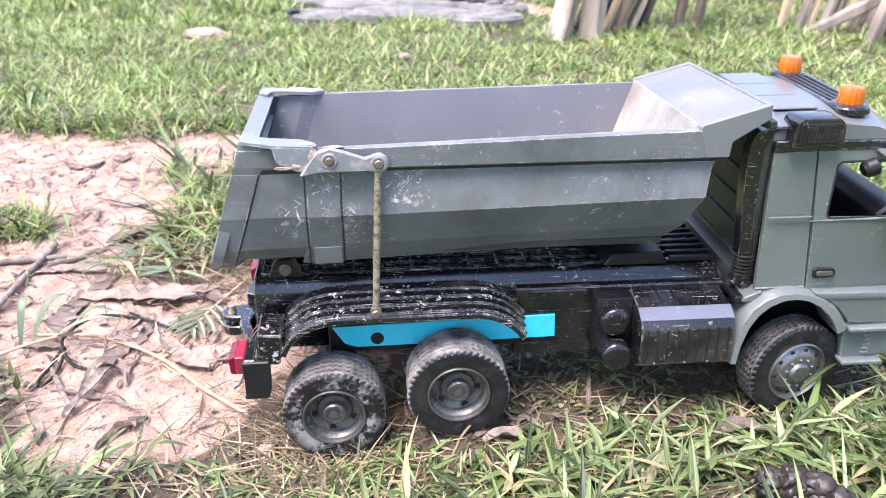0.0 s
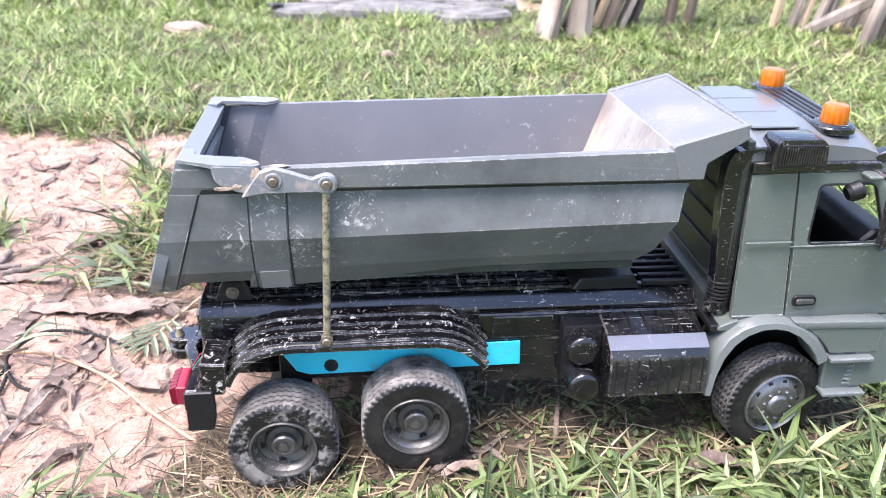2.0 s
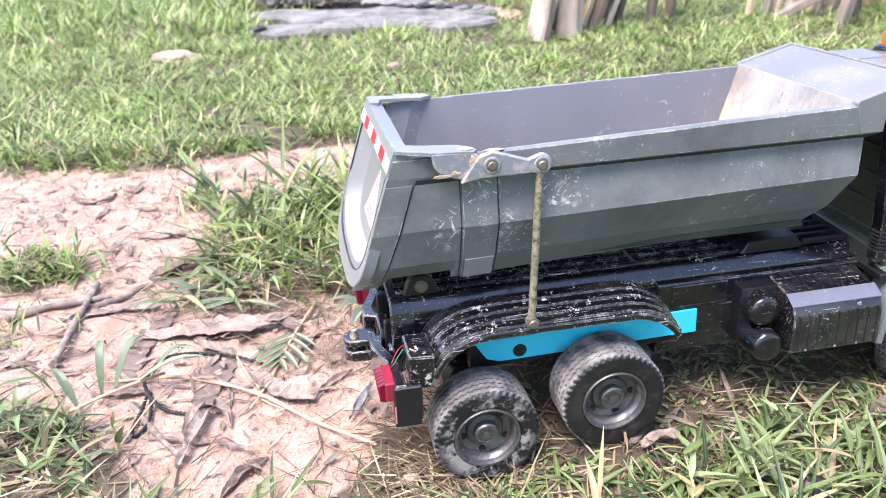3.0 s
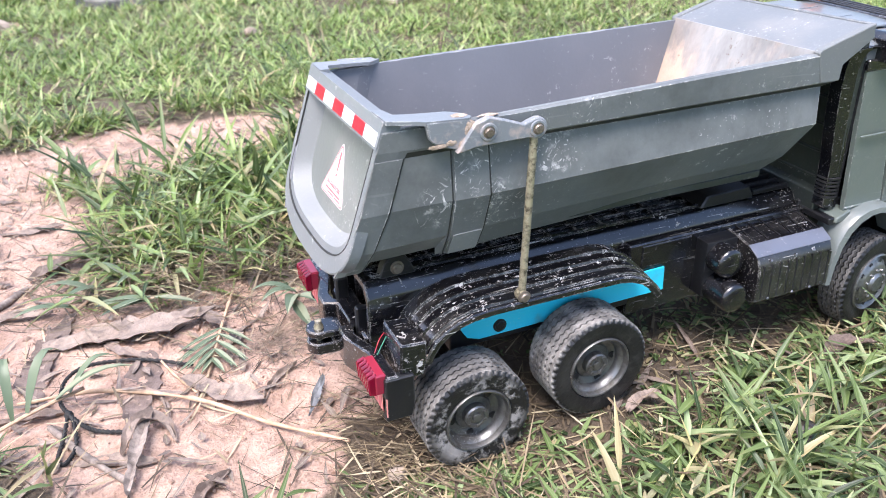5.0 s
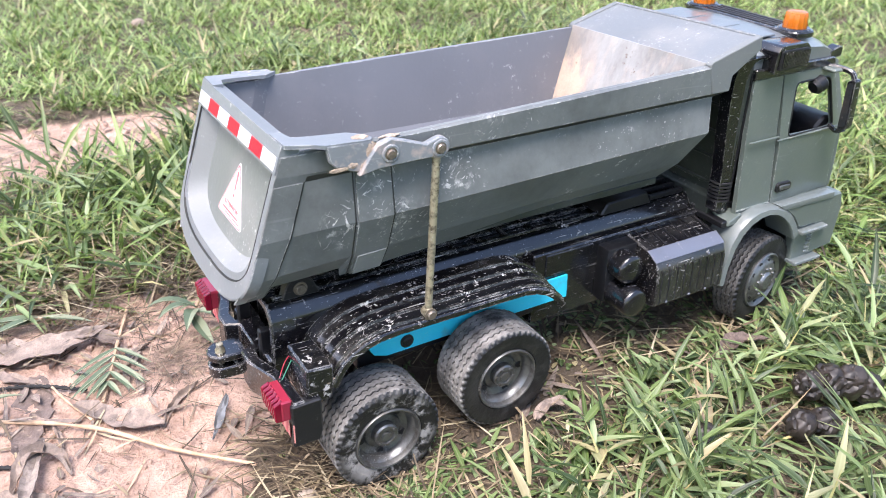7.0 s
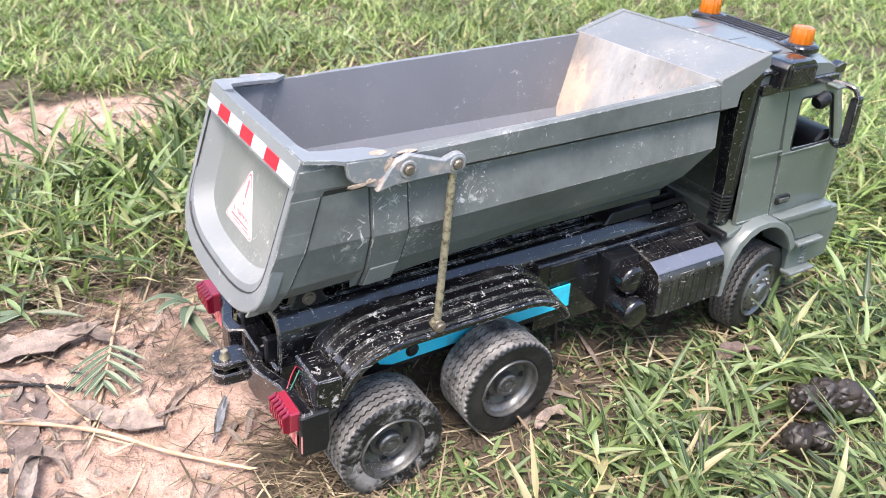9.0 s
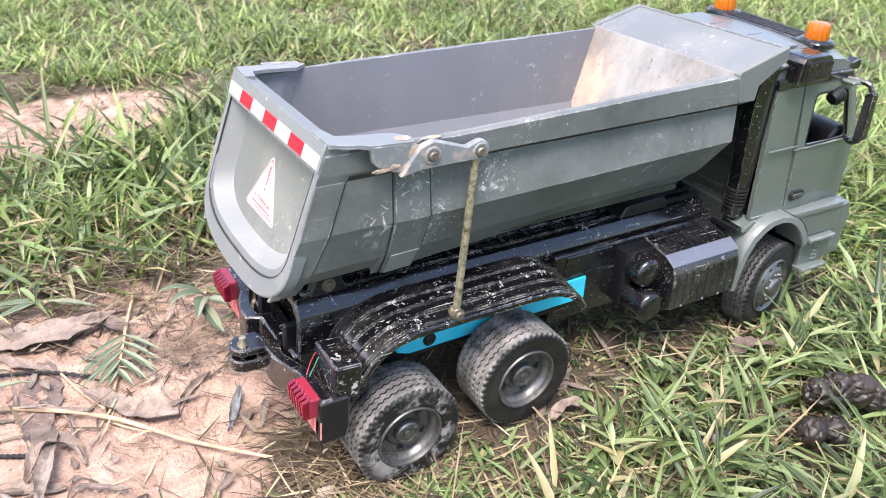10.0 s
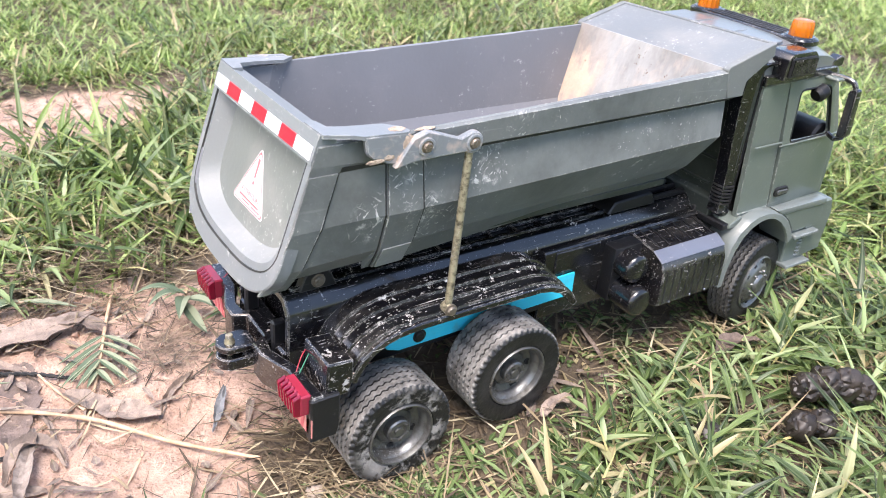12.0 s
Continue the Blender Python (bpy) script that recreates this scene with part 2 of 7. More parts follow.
# the cab's rear wall colour; on the bed's underside it stands for shade
M_WALL_UNDERSIDE = plastic("dark_green_wall_and_underside_shade", (0.028, 0.034, 0.029), 0.42, 0.3, (0.1, 0.1, 0.09), scratch=0.3)
M_BLUE = plastic("cyan_painted_panel", (0.008, 0.61, 0.81), 0.35, 0.6, (0.2, 0.19, 0.17), scratch=0.3, dust_low=0.54, size=1.8)
M_SILVER = plastic("silver_box_edge", (0.2, 0.21, 0.25), 0.32, 0.3, (0.1, 0.1, 0.12), scratch=0.5, metallic=0.5)
M_DARK_GLASS = plastic("dark_mirror_glass", (0.02, 0.022, 0.024), 0.12, 0.15, scratch=0.2)


def tyre_material(name, tread_dust, wall_mud, radius, crest=0.97):
    """Black rubber: dust lies on the proud parts of the tread, dried mud in patches on the sidewall."""
    n = Nodes(name)
    parts = n.add("ShaderNodeSeparateXYZ", Vector=n.co)
    flat = n.add("ShaderNodeCombineXYZ", X=parts.outputs["X"], Y=parts.outputs["Z"])
    reach = n.add("ShaderNodeVectorMath", Vector=flat.outputs[0])
    reach.operation = "LENGTH"
    share = n.math("MULTIPLY", reach.outputs["Value"], 1 / radius)
    tread = n.ramp(share, (crest, 0.0), (crest * 0.25 + 0.7485, 1.0))
    dusty = n.ramp(n.noise(75, 5, 0.7), (0.36, 0.15), (0.62, 1.0))
    mud = n.ramp(n.math("ADD", n.math("MULTIPLY", n.noise(85, 5, 0.75), 0.6), n.math("MULTIPLY", n.noise(30, 3), 0.4)), (0.485, 0.0), (0.55, 1.0))
    wall = n.ramp(share, (0.60, 0.5), (0.64, 1.0), (0.76, 1.0), (0.92, 0.2))
    mud = n.math("MULTIPLY", mud, wall)
    amount = n.math("MAXIMUM", n.math("MULTIPLY", n.math("MULTIPLY", tread, dusty), tread_dust), n.math("MULTIPLY", mud, wall_mud))
    amount = n.math("MAXIMUM", amount, n.math("MULTIPLY", n.ramp(n.noise(320, 4, 0.7), (0.58, 0.0), (0.75, 0.3)), 0.3))
    tone = n.mix(n.noise(240, 4), (0.17, 0.155, 0.14), (0.44, 0.415, 0.385))
    colour = n.mix(amount, n.mix(n.noise(30, 3), (0.005, 0.005, 0.006), (0.011, 0.011, 0.011)), tone)
    n.bump(n.math("ADD", n.noise(500, 3), n.math("MULTIPLY", mud, 3 * wall_mud)), 0.3, 0.001)
    return n.set(Base_Color=colour, Roughness=n.math("ADD", 0.45, n.math("MULTIPLY", amount, 0.4)))


M_TYRE_MUDDY = tyre_material("muddy_tyre_rubber", 0.75, 0.85, 0.0285, 0.972)
M_TYRE_DUSTY = tyre_material("dusty_tyre_rubber", 0.95, 0.06, 0.0285, 0.955)
M_TYRE_FRONT = tyre_material("front_tyre_rubber", 0.3, 0.08, 0.0295)
M_RIM = plastic("dull_steel_rim", (0.19, 0.19, 0.185), 0.36, 0.85, (0.085, 0.075, 0.065), scratch=0.5, metallic=0.8, dust_low=0.44, size=3.0)
M_RIM_BRIGHT = plastic("chrome_rim", (0.25, 0.25, 0.245), 0.36, 0.6, (0.06, 0.055, 0.05), scratch=0.3, metallic=0.85, dust_low=0.46, size=3.0)
M_STEEL = plastic("worn_steel_rod", (0.42, 0.37, 0.26), 0.4, 0.92, (0.06, 0.05, 0.03), scratch=0.8, metallic=0.5, dust_low=0.46, size=9.0)
M_BOLT = plastic("brown_steel_bolt", (0.22, 0.185, 0.15), 0.4, 0.6, (0.10, 0.065, 0.05), scratch=0.6, metallic=0.6, size=8.0)
M_WHITE = plastic("white_reflective_tape", (0.72, 0.73, 0.74), 0.35, 0.12, scratch=0.0)
M_RED = plastic("red_reflective_tape", (0.52, 0.008, 0.028), 0.35, 0.1, scratch=0.05)
M_STICKER = plastic("pale_sticker", (0.74, 0.68, 0.68), 0.4, 0.12, scratch=0.0)
M_HAZARD = plastic("faded_pink_plate", (0.7, 0.27, 0.24), 0.4, 0.12, scratch=0.0)
M_STICKER_RED = plastic("faded_red_ink", (0.62, 0.12, 0.14), 0.45, 0.1, scratch=0.0)
M_WIRE_RED = plastic("red_wire", (0.4, 0.02, 0.04), 0.4, 0.1)
M_WIRE_GREEN = plastic("green_wire", (0.02, 0.2, 0.12), 0.4, 0.1)


def clear_plastic(name, base, rough=0.12, clear=0.55):
    n = Nodes(name)
    return n.set(Base_Color=base, Roughness=rough, Transmission_Weight=clear, IOR=1.45,
                 Coat_Weight=0.4, Coat_Roughness=0.1)


M_AMBER = clear_plastic("amber_lens", (0.85, 0.235, 0.01))
M_LAMP_PINK = clear_plastic("pink_lamp_body", (0.36, 0.03, 0.06), 0.15, 0.3)
M_LAMP_RED = clear_plastic("red_lamp_lens", (0.235, 0.004, 0.026), 0.14, 0.35)


def bulkhead_material():
    """Grey plastic with scraped beige mud, thick on its left, thin and spotty elsewhere."""
    n = Nodes("muddy_grey_plastic")
    parts = n.add("ShaderNodeSeparateXYZ", Vector=n.co)
    left = n.ramp(n.math("MULTIPLY", n.math("ADD", parts.outputs["Y"], n.math("ADD", 0.037, n.math("MULTIPLY", n.noise(55, 4, 0.6, n.stretch(1.0, 1.0, 0.4)), 0.026))), 10.0), (0.70, 0.0), (0.78, 1.0))
    streak = n.noise(70, 5, 0.65, n.stretch(1.0, 1.0, 0.35))
    blotch = n.noise(42, 6, 0.7)
    mud = n.ramp(n.math("ADD", n.math("MULTIPLY", streak, 0.5), n.math("MULTIPLY", blotch, 0.5)), (0.50, 0.0), (0.58, 1.0))
    film = n.ramp(n.noise(26, 5, 0.7, n.stretch(1.0, 1.0, 0.5)), (0.36, 0.0), (0.66, 1.0))
    grey = n.mix(film, (0.155, 0.15, 0.142), (0.30, 0.297, 0.285))
    top = n.ramp(n.math("ADD", n.math("MULTIPLY", n.math("ADD", parts.outputs["Z"], -0.14), 14.0), n.math("MULTIPLY", streak, 0.8)), (0.86, 1.0), (0.96, 0.0))
    left = n.math("MULTIPLY", left, n.math("ADD", n.math("MULTIPLY", top, 0.8), 0.2))
    caked = n.ramp(n.math("ADD", n.math("MULTIPLY", streak, 0.6), n.math("MULTIPLY", blotch, 0.4)), (0.44, 0.0), (0.50, 1.0))
    amount = n.math("MAXIMUM", n.math("MULTIPLY", mud, 0.24), n.math("MULTIPLY", left, n.math("ADD", n.math("MULTIPLY", caked, 0.6), 0.35)))
    tone = n.mix(n.noise(150, 5, 0.7), (0.38, 0.27, 0.20), (0.56, 0.43, 0.34))
    specks = n.math("MULTIPLY", n.ramp(n.noise(170, 4, 0.75), (0.62, 0.0), (0.66, 1.0)), n.ramp(n.noise(30, 2), (0.54, 0.0), (0.62, 1.0)))
    colour = n.mix(specks, n.mix(amount, grey, tone), (0.11, 0.07, 0.045))
    n.bump(n.math("ADD", mud, n.noise(300, 3)), 0.2, 0.001)
    return n.set(Base_Color=colour, Roughness=0.5)


M_MUDDY = bulkhead_material()


def glass_material():
    n = Nodes("window_glass")
    return n.set(Base_Color=(0.9, 0.95, 0.93), Roughness=0.03, Transmission_Weight=1.0, IOR=1.1)


def soil_material():
    """Pinkish sandy soil; the cover attribute says where dead litter darkens it."""
    n = Nodes("sandy_soil")
    big, mid, fine = n.noise(7, 5), n.noise(45, 6, 0.65), n.noise(380, 4, 0.7)
    sand = n.mix(n.ramp(mid, (0.32, 0.0), (0.66, 1.0)), (0.375, 0.233, 0.168), (0.67, 0.452, 0.352))
    sand = n.mix(n.ramp(big, (0.35, 0.0), (0.6, 1.0)), n.mix(0.4, sand, (0.34, 0.235, 0.185)), sand)
    grains = n.ramp(fine, (0.3, 0.75), (0.7, 1.12))
    sand = n.mix(1.0, sand, grains, "MULTIPLY")
    humus = n.mix(n.noise(120, 5, 0.7), (0.045, 0.032, 0.02), (0.17, 0.125, 0.085))
    cover = n.add("ShaderNodeAttribute")
    cover.attribute_name = "cover"
    edge = n.math("ADD", cover.outputs["Fac"], n.math("MULTIPLY", n.math("SUBTRACT", n.noise(60, 5, 0.7), 0.5), 0.7))
    colour = n.mix(n.ramp(edge, (0.35, 0.0), (0.65, 1.0)), sand, humus)
    sward = n.mix(n.ramp(n.noise(9, 6, 0.7), (0.35, 0.0), (0.65, 1.0)), (0.055, 0.09, 0.025), (0.15, 0.21, 0.065))
    colour = n.mix(n.ramp(n.math("SUBTRACT", cover.outputs["Fac"], 1.0), (0.2, 0.0), (0.9, 1.0)), colour, sward)
    n.bump(n.math("ADD", n.math("MULTIPLY", mid, 1.6), n.math("ADD", fine, n.math("MULTIPLY", n.noise(140, 6, 0.7), 0.8))), 0.8, 0.005)
    return n.set(Base_Color=colour, Roughness=0.9)


M_SOIL = soil_material()


def leaf_material(name, stops, rough=0.45, mottle=0.0, glow=0.25):
    """Leaf colour that varies from blade to blade and along it, with light coming through."""
    n = Nodes(name)
    island = n.add("ShaderNodeNewGeometry").outputs["Random Per Island"]
    colour = n.ramp(island, *stops)
    patch = n.noise(90, 3)
    colour = n.mix(n.ramp(patch, (0.6, 0.0), (0.78, 0.22)), colour, tuple(stops[-1][1]))
    colour = n.mix(1.0, colour, n.ramp(n.noise(5, 3), (0.3, 0.75), (0.7, 1.2)), "MULTIPLY")
    rib, tip = n.add("ShaderNodeAttribute"), n.add("ShaderNodeAttribute")
    rib.attribute_name, tip.attribute_name = "rib", "tip"
    colour = n.mix(n.ramp(rib.outputs["Fac"], (0.72, 0.0), (0.95, 0.35)), colour, n.mix(0.5, colour, (0.5, 0.52, 0.34)))
    dried = n.math("MULTIPLY", n.ramp(tip.outputs["Fac"], (0.55, 0.0), (1.0, 1.0)), n.ramp(n.math("FRACT", n.math("MULTIPLY", island, 17.0)), (0.6, 0.0), (0.95, 0.5)))
    colour = n.mix(dried, colour, (0.42, 0.34, 0.17))
    if mottle:
        colour = n.mix(mottle, colour, n.mix(1.0, colour, n.ramp(n.noise(130, 6, 0.75), (0.32, 0.45), (0.68, 1.35)), "MULTIPLY"))
        n.bump(n.math("ADD", n.noise(160, 5, 0.7), n.noise(600, 3, 0.6)), 0.5, 0.002)
    else:
        n.bump(n.noise(500, 2, 0.5, n.stretch(1, 1, 0.3)), 0.15, 0.0006)
    n.set(Base_Color=colour, Roughness=rough)
    if glow:
        through_leaf = n.add("ShaderNodeBsdfTranslucent", Color=colour)
        mixed = n.add("ShaderNodeMixShader", Fac=glow)
        n.tree.links.new(n.bsdf.outputs[0], mixed.inputs[1])
        n.tree.links.new(through_leaf.outputs[0], mixed.inputs[2])
        n.tree.links.new(mixed.outputs[0], n.tree.nodes["Material Output"].inputs["Surface"])
    return n.mat


M_GRASS = leaf_material("green_grass", ((0.0, (0.018, 0.036, 0.012)), (0.25, (0.062, 0.104, 0.029)), (0.5, (0.138, 0.196, 0.064)), (0.72, (0.215, 0.292, 0.118)), (0.84, (0.265, 0.338, 0.172)),
                                        (0.90, (0.31, 0.285, 0.15)), (1.0, (0.37, 0.285, 0.16))), rough=0.42, glow=0.32)
M_GRASS_FAR = leaf_material("far_green_grass", ((0.0, (0.062, 0.108, 0.026)), (0.4, (0.18, 0.275, 0.072)), (0.75, (0.315, 0.41, 0.14)), (0.93, (0.41, 0.465, 0.2)), (1.0, (0.55, 0.48, 0.26))), rough=0.42, glow=0.35)
M_LAWN = leaf_material("lawn_grass", ((0.0, (0.045, 0.077, 0.018)), (0.3, (0.112, 0.185, 0.040)), (0.6, (0.215, 0.315, 0.078)), (0.85, (0.315, 0.41, 0.145)), (0.95, (0.46, 0.45, 0.2)), (1.0, (0.54, 0.44, 0.24))), rough=0.45, glow=0.35)
M_SHOOT = leaf_material("grass_stem", ((0.0, (0.16, 0.21, 0.07)), (0.5, (0.33, 0.35, 0.135)), (1.0, (0.5, 0.42, 0.2))), rough=0.45)
M_SEEDLING = leaf_material("seedling_leaf", ((0.0, (0.10, 0.14, 0.08)), (0.5, (0.17, 0.215, 0.13)), (1.0, (0.27, 0.29, 0.19))), rough=0.4)
M_STRAW = leaf_material("dead_straw", ((0.0, (0.045, 0.03, 0.02)), (0.5, (0.125, 0.09, 0.055)), (0.85, (0.28, 0.215, 0.13)), (1.0, (0.5, 0.42, 0.28))),
                        rough=0.7, glow=0.1)
M_FIBRE = leaf_material("dark_fibre", ((0.0, (0.04, 0.028, 0.02)), (0.5, (0.12, 0.085, 0.058)), (1.0, (0.32, 0.245, 0.165))), rough=0.75, glow=0.05)
M_DRY_LEAF = leaf_material("dry_leaf", ((0.0, (0.14, 0.10, 0.082)), (0.5, (0.215, 0.16, 0.13)), (1.0, (0.30, 0.23, 0.185))), rough=0.65, mottle=0.9, glow=0.08)


def wood_material(name, dark, pale, scale=1.0):
    n = Nodes(name)
    grain = n.noise(70 * scale, 6, 0.7, n.stretch(1, 1, 0.09))
    colour = n.mix(n.ramp(grain, (0.35, 0.0), (0.68, 1.0)), dark, pale)
    colour = n.mix(n.ramp(n.noise(12 * scale, 3), (0.4, 0.0), (0.75, 0.6)), colour, tuple(c * 0.5 for c in dark))
    n.bump(grain, 0.5, 0.002)
    return n.set(Base_Color=colour, Roughness=0.8)


M_WOOD = wood_material("weathered_grey_wood", (0.16, 0.13, 0.105), (0.52, 0.445, 0.37), 0.5)
M_WOOD_DARK = wood_material("dark_old_wood", (0.06, 0.045, 0.035), (0.22, 0.17, 0.13), 0.5)
M_WOOD_PALE = wood_material("pale_sawn_wood", (0.42, 0.31, 0.19), (0.68, 0.55, 0.38), 0.5)
M_TWIG = wood_material("grey_twig_bark", (0.105, 0.08, 0.066), (0.36, 0.295, 0.25), 2.0)
M_BARK = wood_material("pale_blue_grey_bark", (0.13, 0.134, 0.14), (0.27, 0.278, 0.29), 2.0)
M_STEM = wood_material("straw_stem", (0.42, 0.275, 0.17), (0.62, 0.44, 0.30), 2.0)


def rough_stone(name, dark, pale, scale=30, rough=0.85, relief=0.6):
    n = Nodes(name)
    a = n.noise(scale, 6, 0.7)
    colour = n.mix(n.ramp(a, (0.3, 0.0), (0.7, 1.0)), dark, pale)
    n.bump(n.math("ADD", a, n.noise(scale * 6, 4)), relief, 0.004)
    return n.set(Base_Color=colour, Roughness=rough)


M_SLAB = rough_stone("grey_concrete", (0.05, 0.05, 0.047), (0.26, 0.25, 0.235), 26)
M_DUNG = rough_stone("dark_dry_dung", (0.006, 0.005, 0.004), (0.04, 0.03, 0.024), 60, 0.45, 0.012)
M_STONE = rough_stone("pale_stone", (0.26, 0.2, 0.15), (0.42, 0.335, 0.265), 60)
M_CLAY = rough_stone("orange_clay_wall", (0.42, 0.26, 0.18), (0.58, 0.4, 0.3), 6)
M_CLAY_DRY = rough_stone("dried_clay", (0.36, 0.26, 0.19), (0.58, 0.46, 0.37), 300)
M_CORD = plastic("black_cord", (0.007, 0.007, 0.007), 0.65, 0.25, (0.1, 0.08, 0.06), scratch=0.05, size=8.0)

# ---- mesh helpers ----


def finish(bm, name, material, angle=30):
    """A mesh from a bmesh: faces smooth, edges sharper than the angle hard."""
    bmesh.ops.recalc_face_normals(bm, faces=bm.faces)
    limit = radians(angle)
    for face in bm.faces:
        face.smooth = True
    for edge in bm.edges:
        edge.smooth = len(edge.link_faces) == 2 and edge.calc_face_angle(0) < limit
    data = bpy.data.meshes.new(name)
    bm.to_mesh(data)
    bm.free()
    data.materials.append(material)
    return data


def part(name, bm, material, parent, label="", at=None, angle=30):
    """Links a bmesh as one mesh object under a thing or a part."""
    ob = new(name, finish(bm, name, material, angle))
    ob.parent = parent
    if at is not None:
        ob.location = at
    return tagged(ob, label)


def thing(name, label, category, group="", at=(0, 0, 0)):
    ob = new(name)
    ob.location = at
    ob.empty_display_size = 0.02
    return tagged(ob, label, category, group)


def single(name, bm, material, label, category, group="", kind=""):
    return tagged(new(name, finish(bm, name, material)), label, category, group, kind)


def bevelled(bm, faces, width, segments=1):
    edges = {e for f in faces for e in f.edges}
    sharp = [e for e in edges if len(e.link_faces) == 2 and e.calc_face_angle(0) > radians(25)]
    if width > 0 and sharp:
        bmesh.ops.bevel(bm, geom=sharp, offset=width, segments=segments, affect="EDGES", profile=0.6, clamp_overlap=True)


def box(bm, x0, x1, y0, y1, z0, z1, bevel=0.0006, m=None, segments=1):
    tmp = bmesh.new()
    bmesh.ops.create_cube(tmp, size=1, matrix=Matrix.Translation(((x0 + x1) / 2, (y0 + y1) / 2, (z0 + z1) / 2)) @ Matrix.Diagonal((abs(x1 - x0), abs(y1 - y0), abs(z1 - z0), 1)))
    bevelled(tmp, tmp.faces[:], bevel, segments)
    merge(bm, tmp, m)


def merge(bm, tmp, m=None):
    """Adds one bmesh to another, moved by m."""
    made = {}
    for v in tmp.verts:
        made[v] = bm.verts.new(m @ v.co if m is not None else v.co)
    for f in tmp.faces:
        bm.faces.new([made[v] for v in f.verts])
    tmp.free()


def prism(bm, outline, axis, a, b, bevel=0.0, m=None, segments=1):
    """An outline in the two other axes, drawn out along one axis from a to b."""
    tmp = bmesh.new()

    def at(u, v, w):
        return {"x": (w, u, v), "y": (u, w, v), "z": (u, v, w)}[axis]

    low = [tmp.verts.new(at(u, v, a)) for u, v in outline]
    top = [tmp.verts.new(at(u, v, b)) for u, v in outline]
    tmp.faces.new(low)
    tmp.faces.new(top[::-1])
    for i in range(len(low)):
        j = (i + 1) % len(low)
        tmp.faces.new((low[j], low[i], top[i], top[j]))
    bmesh.ops.recalc_face_normals(tmp, faces=tmp.faces)
    bevelled(tmp, tmp.faces[:], bevel, segments)
    merge(bm, tmp, m)


def loft(bm, rings, caps=True, closed=True):
    """Skin over rings of points of equal count."""
    rows = [[bm.verts.new(p) for p in ring] for ring in rings]
    count = len(rows[0])
    for a, b in zip(rows, rows[1:]):
        for i in range(count if closed else count - 1):
            j = (i + 1) % count
            bm.faces.new((a[i], a[j], b[j], b[i]))
    if caps:
        bm.faces.new(rows[0][::-1])
        bm.faces.new(rows[-1])
    return rows


def lathe(bm, profile, seg=32, m=None):
    """Turns (radius, height) pairs about the z axis, then moves by m."""
    m = m if m is not None else Matrix()
    rows = []
    for r, h in profile:
        if r < 1e-7:
            rows.append([bm.verts.new(m @ Vector((0, 0, h)))])
        else:
            rows.append([bm.verts.new(m @ Vector((r * math.cos(6.283185 * k / seg), r * math.sin(6.283185 * k / seg), h))) for k in range(seg)])
    for a, b in zip(rows, rows[1:]):
        for k in range(seg):
            n = (k + 1) % seg
            ring = [a[k % len(a)], a[n % len(a)], b[n % len(b)], b[k % len(b)]]
            ring = list(dict.fromkeys(ring))
            if len(ring) > 2:
                bm.faces.new(ring)


def along(a, b):
    """A matrix whose z axis runs from a to b."""
    return Matrix.Translation(a) @ (Vector(b) - Vector(a)).to_track_quat("Z", "Y").to_matrix().to_4x4()


def rod(bm, a, b, r, seg=14, bevel=0.0004, r2=None):
    length = (Vector(b) - Vector(a)).length
    r2 = r if r2 is None else r2
    e = min(bevel, r * 0.4)
    lathe(bm, [(0, 0), (r - e, 0), (r, e), (r2, length - e), (r2 - e, length), (0, length)], seg, along(a, b))


def tube(bm, points, radius, seg=8):
    """A round tube along a line of points; radius may be a list."""
    pts = [Vector(p) for p in points]
    rings = []
    side = Vector((0.3, 0.2, 1)).normalized()
    for i, p in enumerate(pts):
        way = (pts[min(i + 1, len(pts) - 1)] - pts[max(i - 1, 0)]).normalized()
        u = way.cross(side)
        u = u.normalized() if u.length > 1e-4 else way.orthogonal().normalized()
        v = way.cross(u)
        side = -v if v.dot(side) < 0 else v
        r = radius[i] if isinstance(radius, (list, tuple)) else radius
        rings.append([p + r * (math.cos(6.2832 * k / seg) * u + math.sin(6.2832 * k / seg) * v) for k in range(seg)])
    loft(bm, rings)


def smooth_line(points, steps=6):
    """A Catmull-Rom line through the points."""
    p = [Vector(q) for q in points]
    p = [2 * p[0] - p[1]] + p + [2 * p[-1] - p[-2]]
    out = []
    for i in range(1, len(p) - 2):
        for k in range(steps):
            t = k / steps
            out.append(0.5 * (2 * p[i] + (p[i + 1] - p[i - 1]) * t + (2 * p[i - 1] - 5 * p[i] + 4 * p[i + 1] - p[i + 2]) * t * t
                              + (3 * p[i] - p[i - 1] - 3 * p[i + 1] + p[i + 2]) * t ** 3))
    return out + [p[-2]]


def meet(outline, centre, angle):
    """Where a ray from the centre leaves an outline."""
    d = Vector((math.cos(angle), math.sin(angle)))
    best = None
    for i in range(len(outline)):
        a, b = Vector(outline[i]) - Vector(centre), Vector(outline[(i + 1) % len(outline)]) - Vector(centre)
        e = b - a
        det = d.x * -e.y + d.y * e.x
        if abs(det) < 1e-12:
            continue
        s = (a.x * -e.y + a.y * e.x) / det
        t = (d.x * a.y - d.y * a.x) / det
        if s > 0 and -1e-6 <= t <= 1 + 1e-6 and (best is None or s > best):
            best = s
    return Vector(centre) + d * best


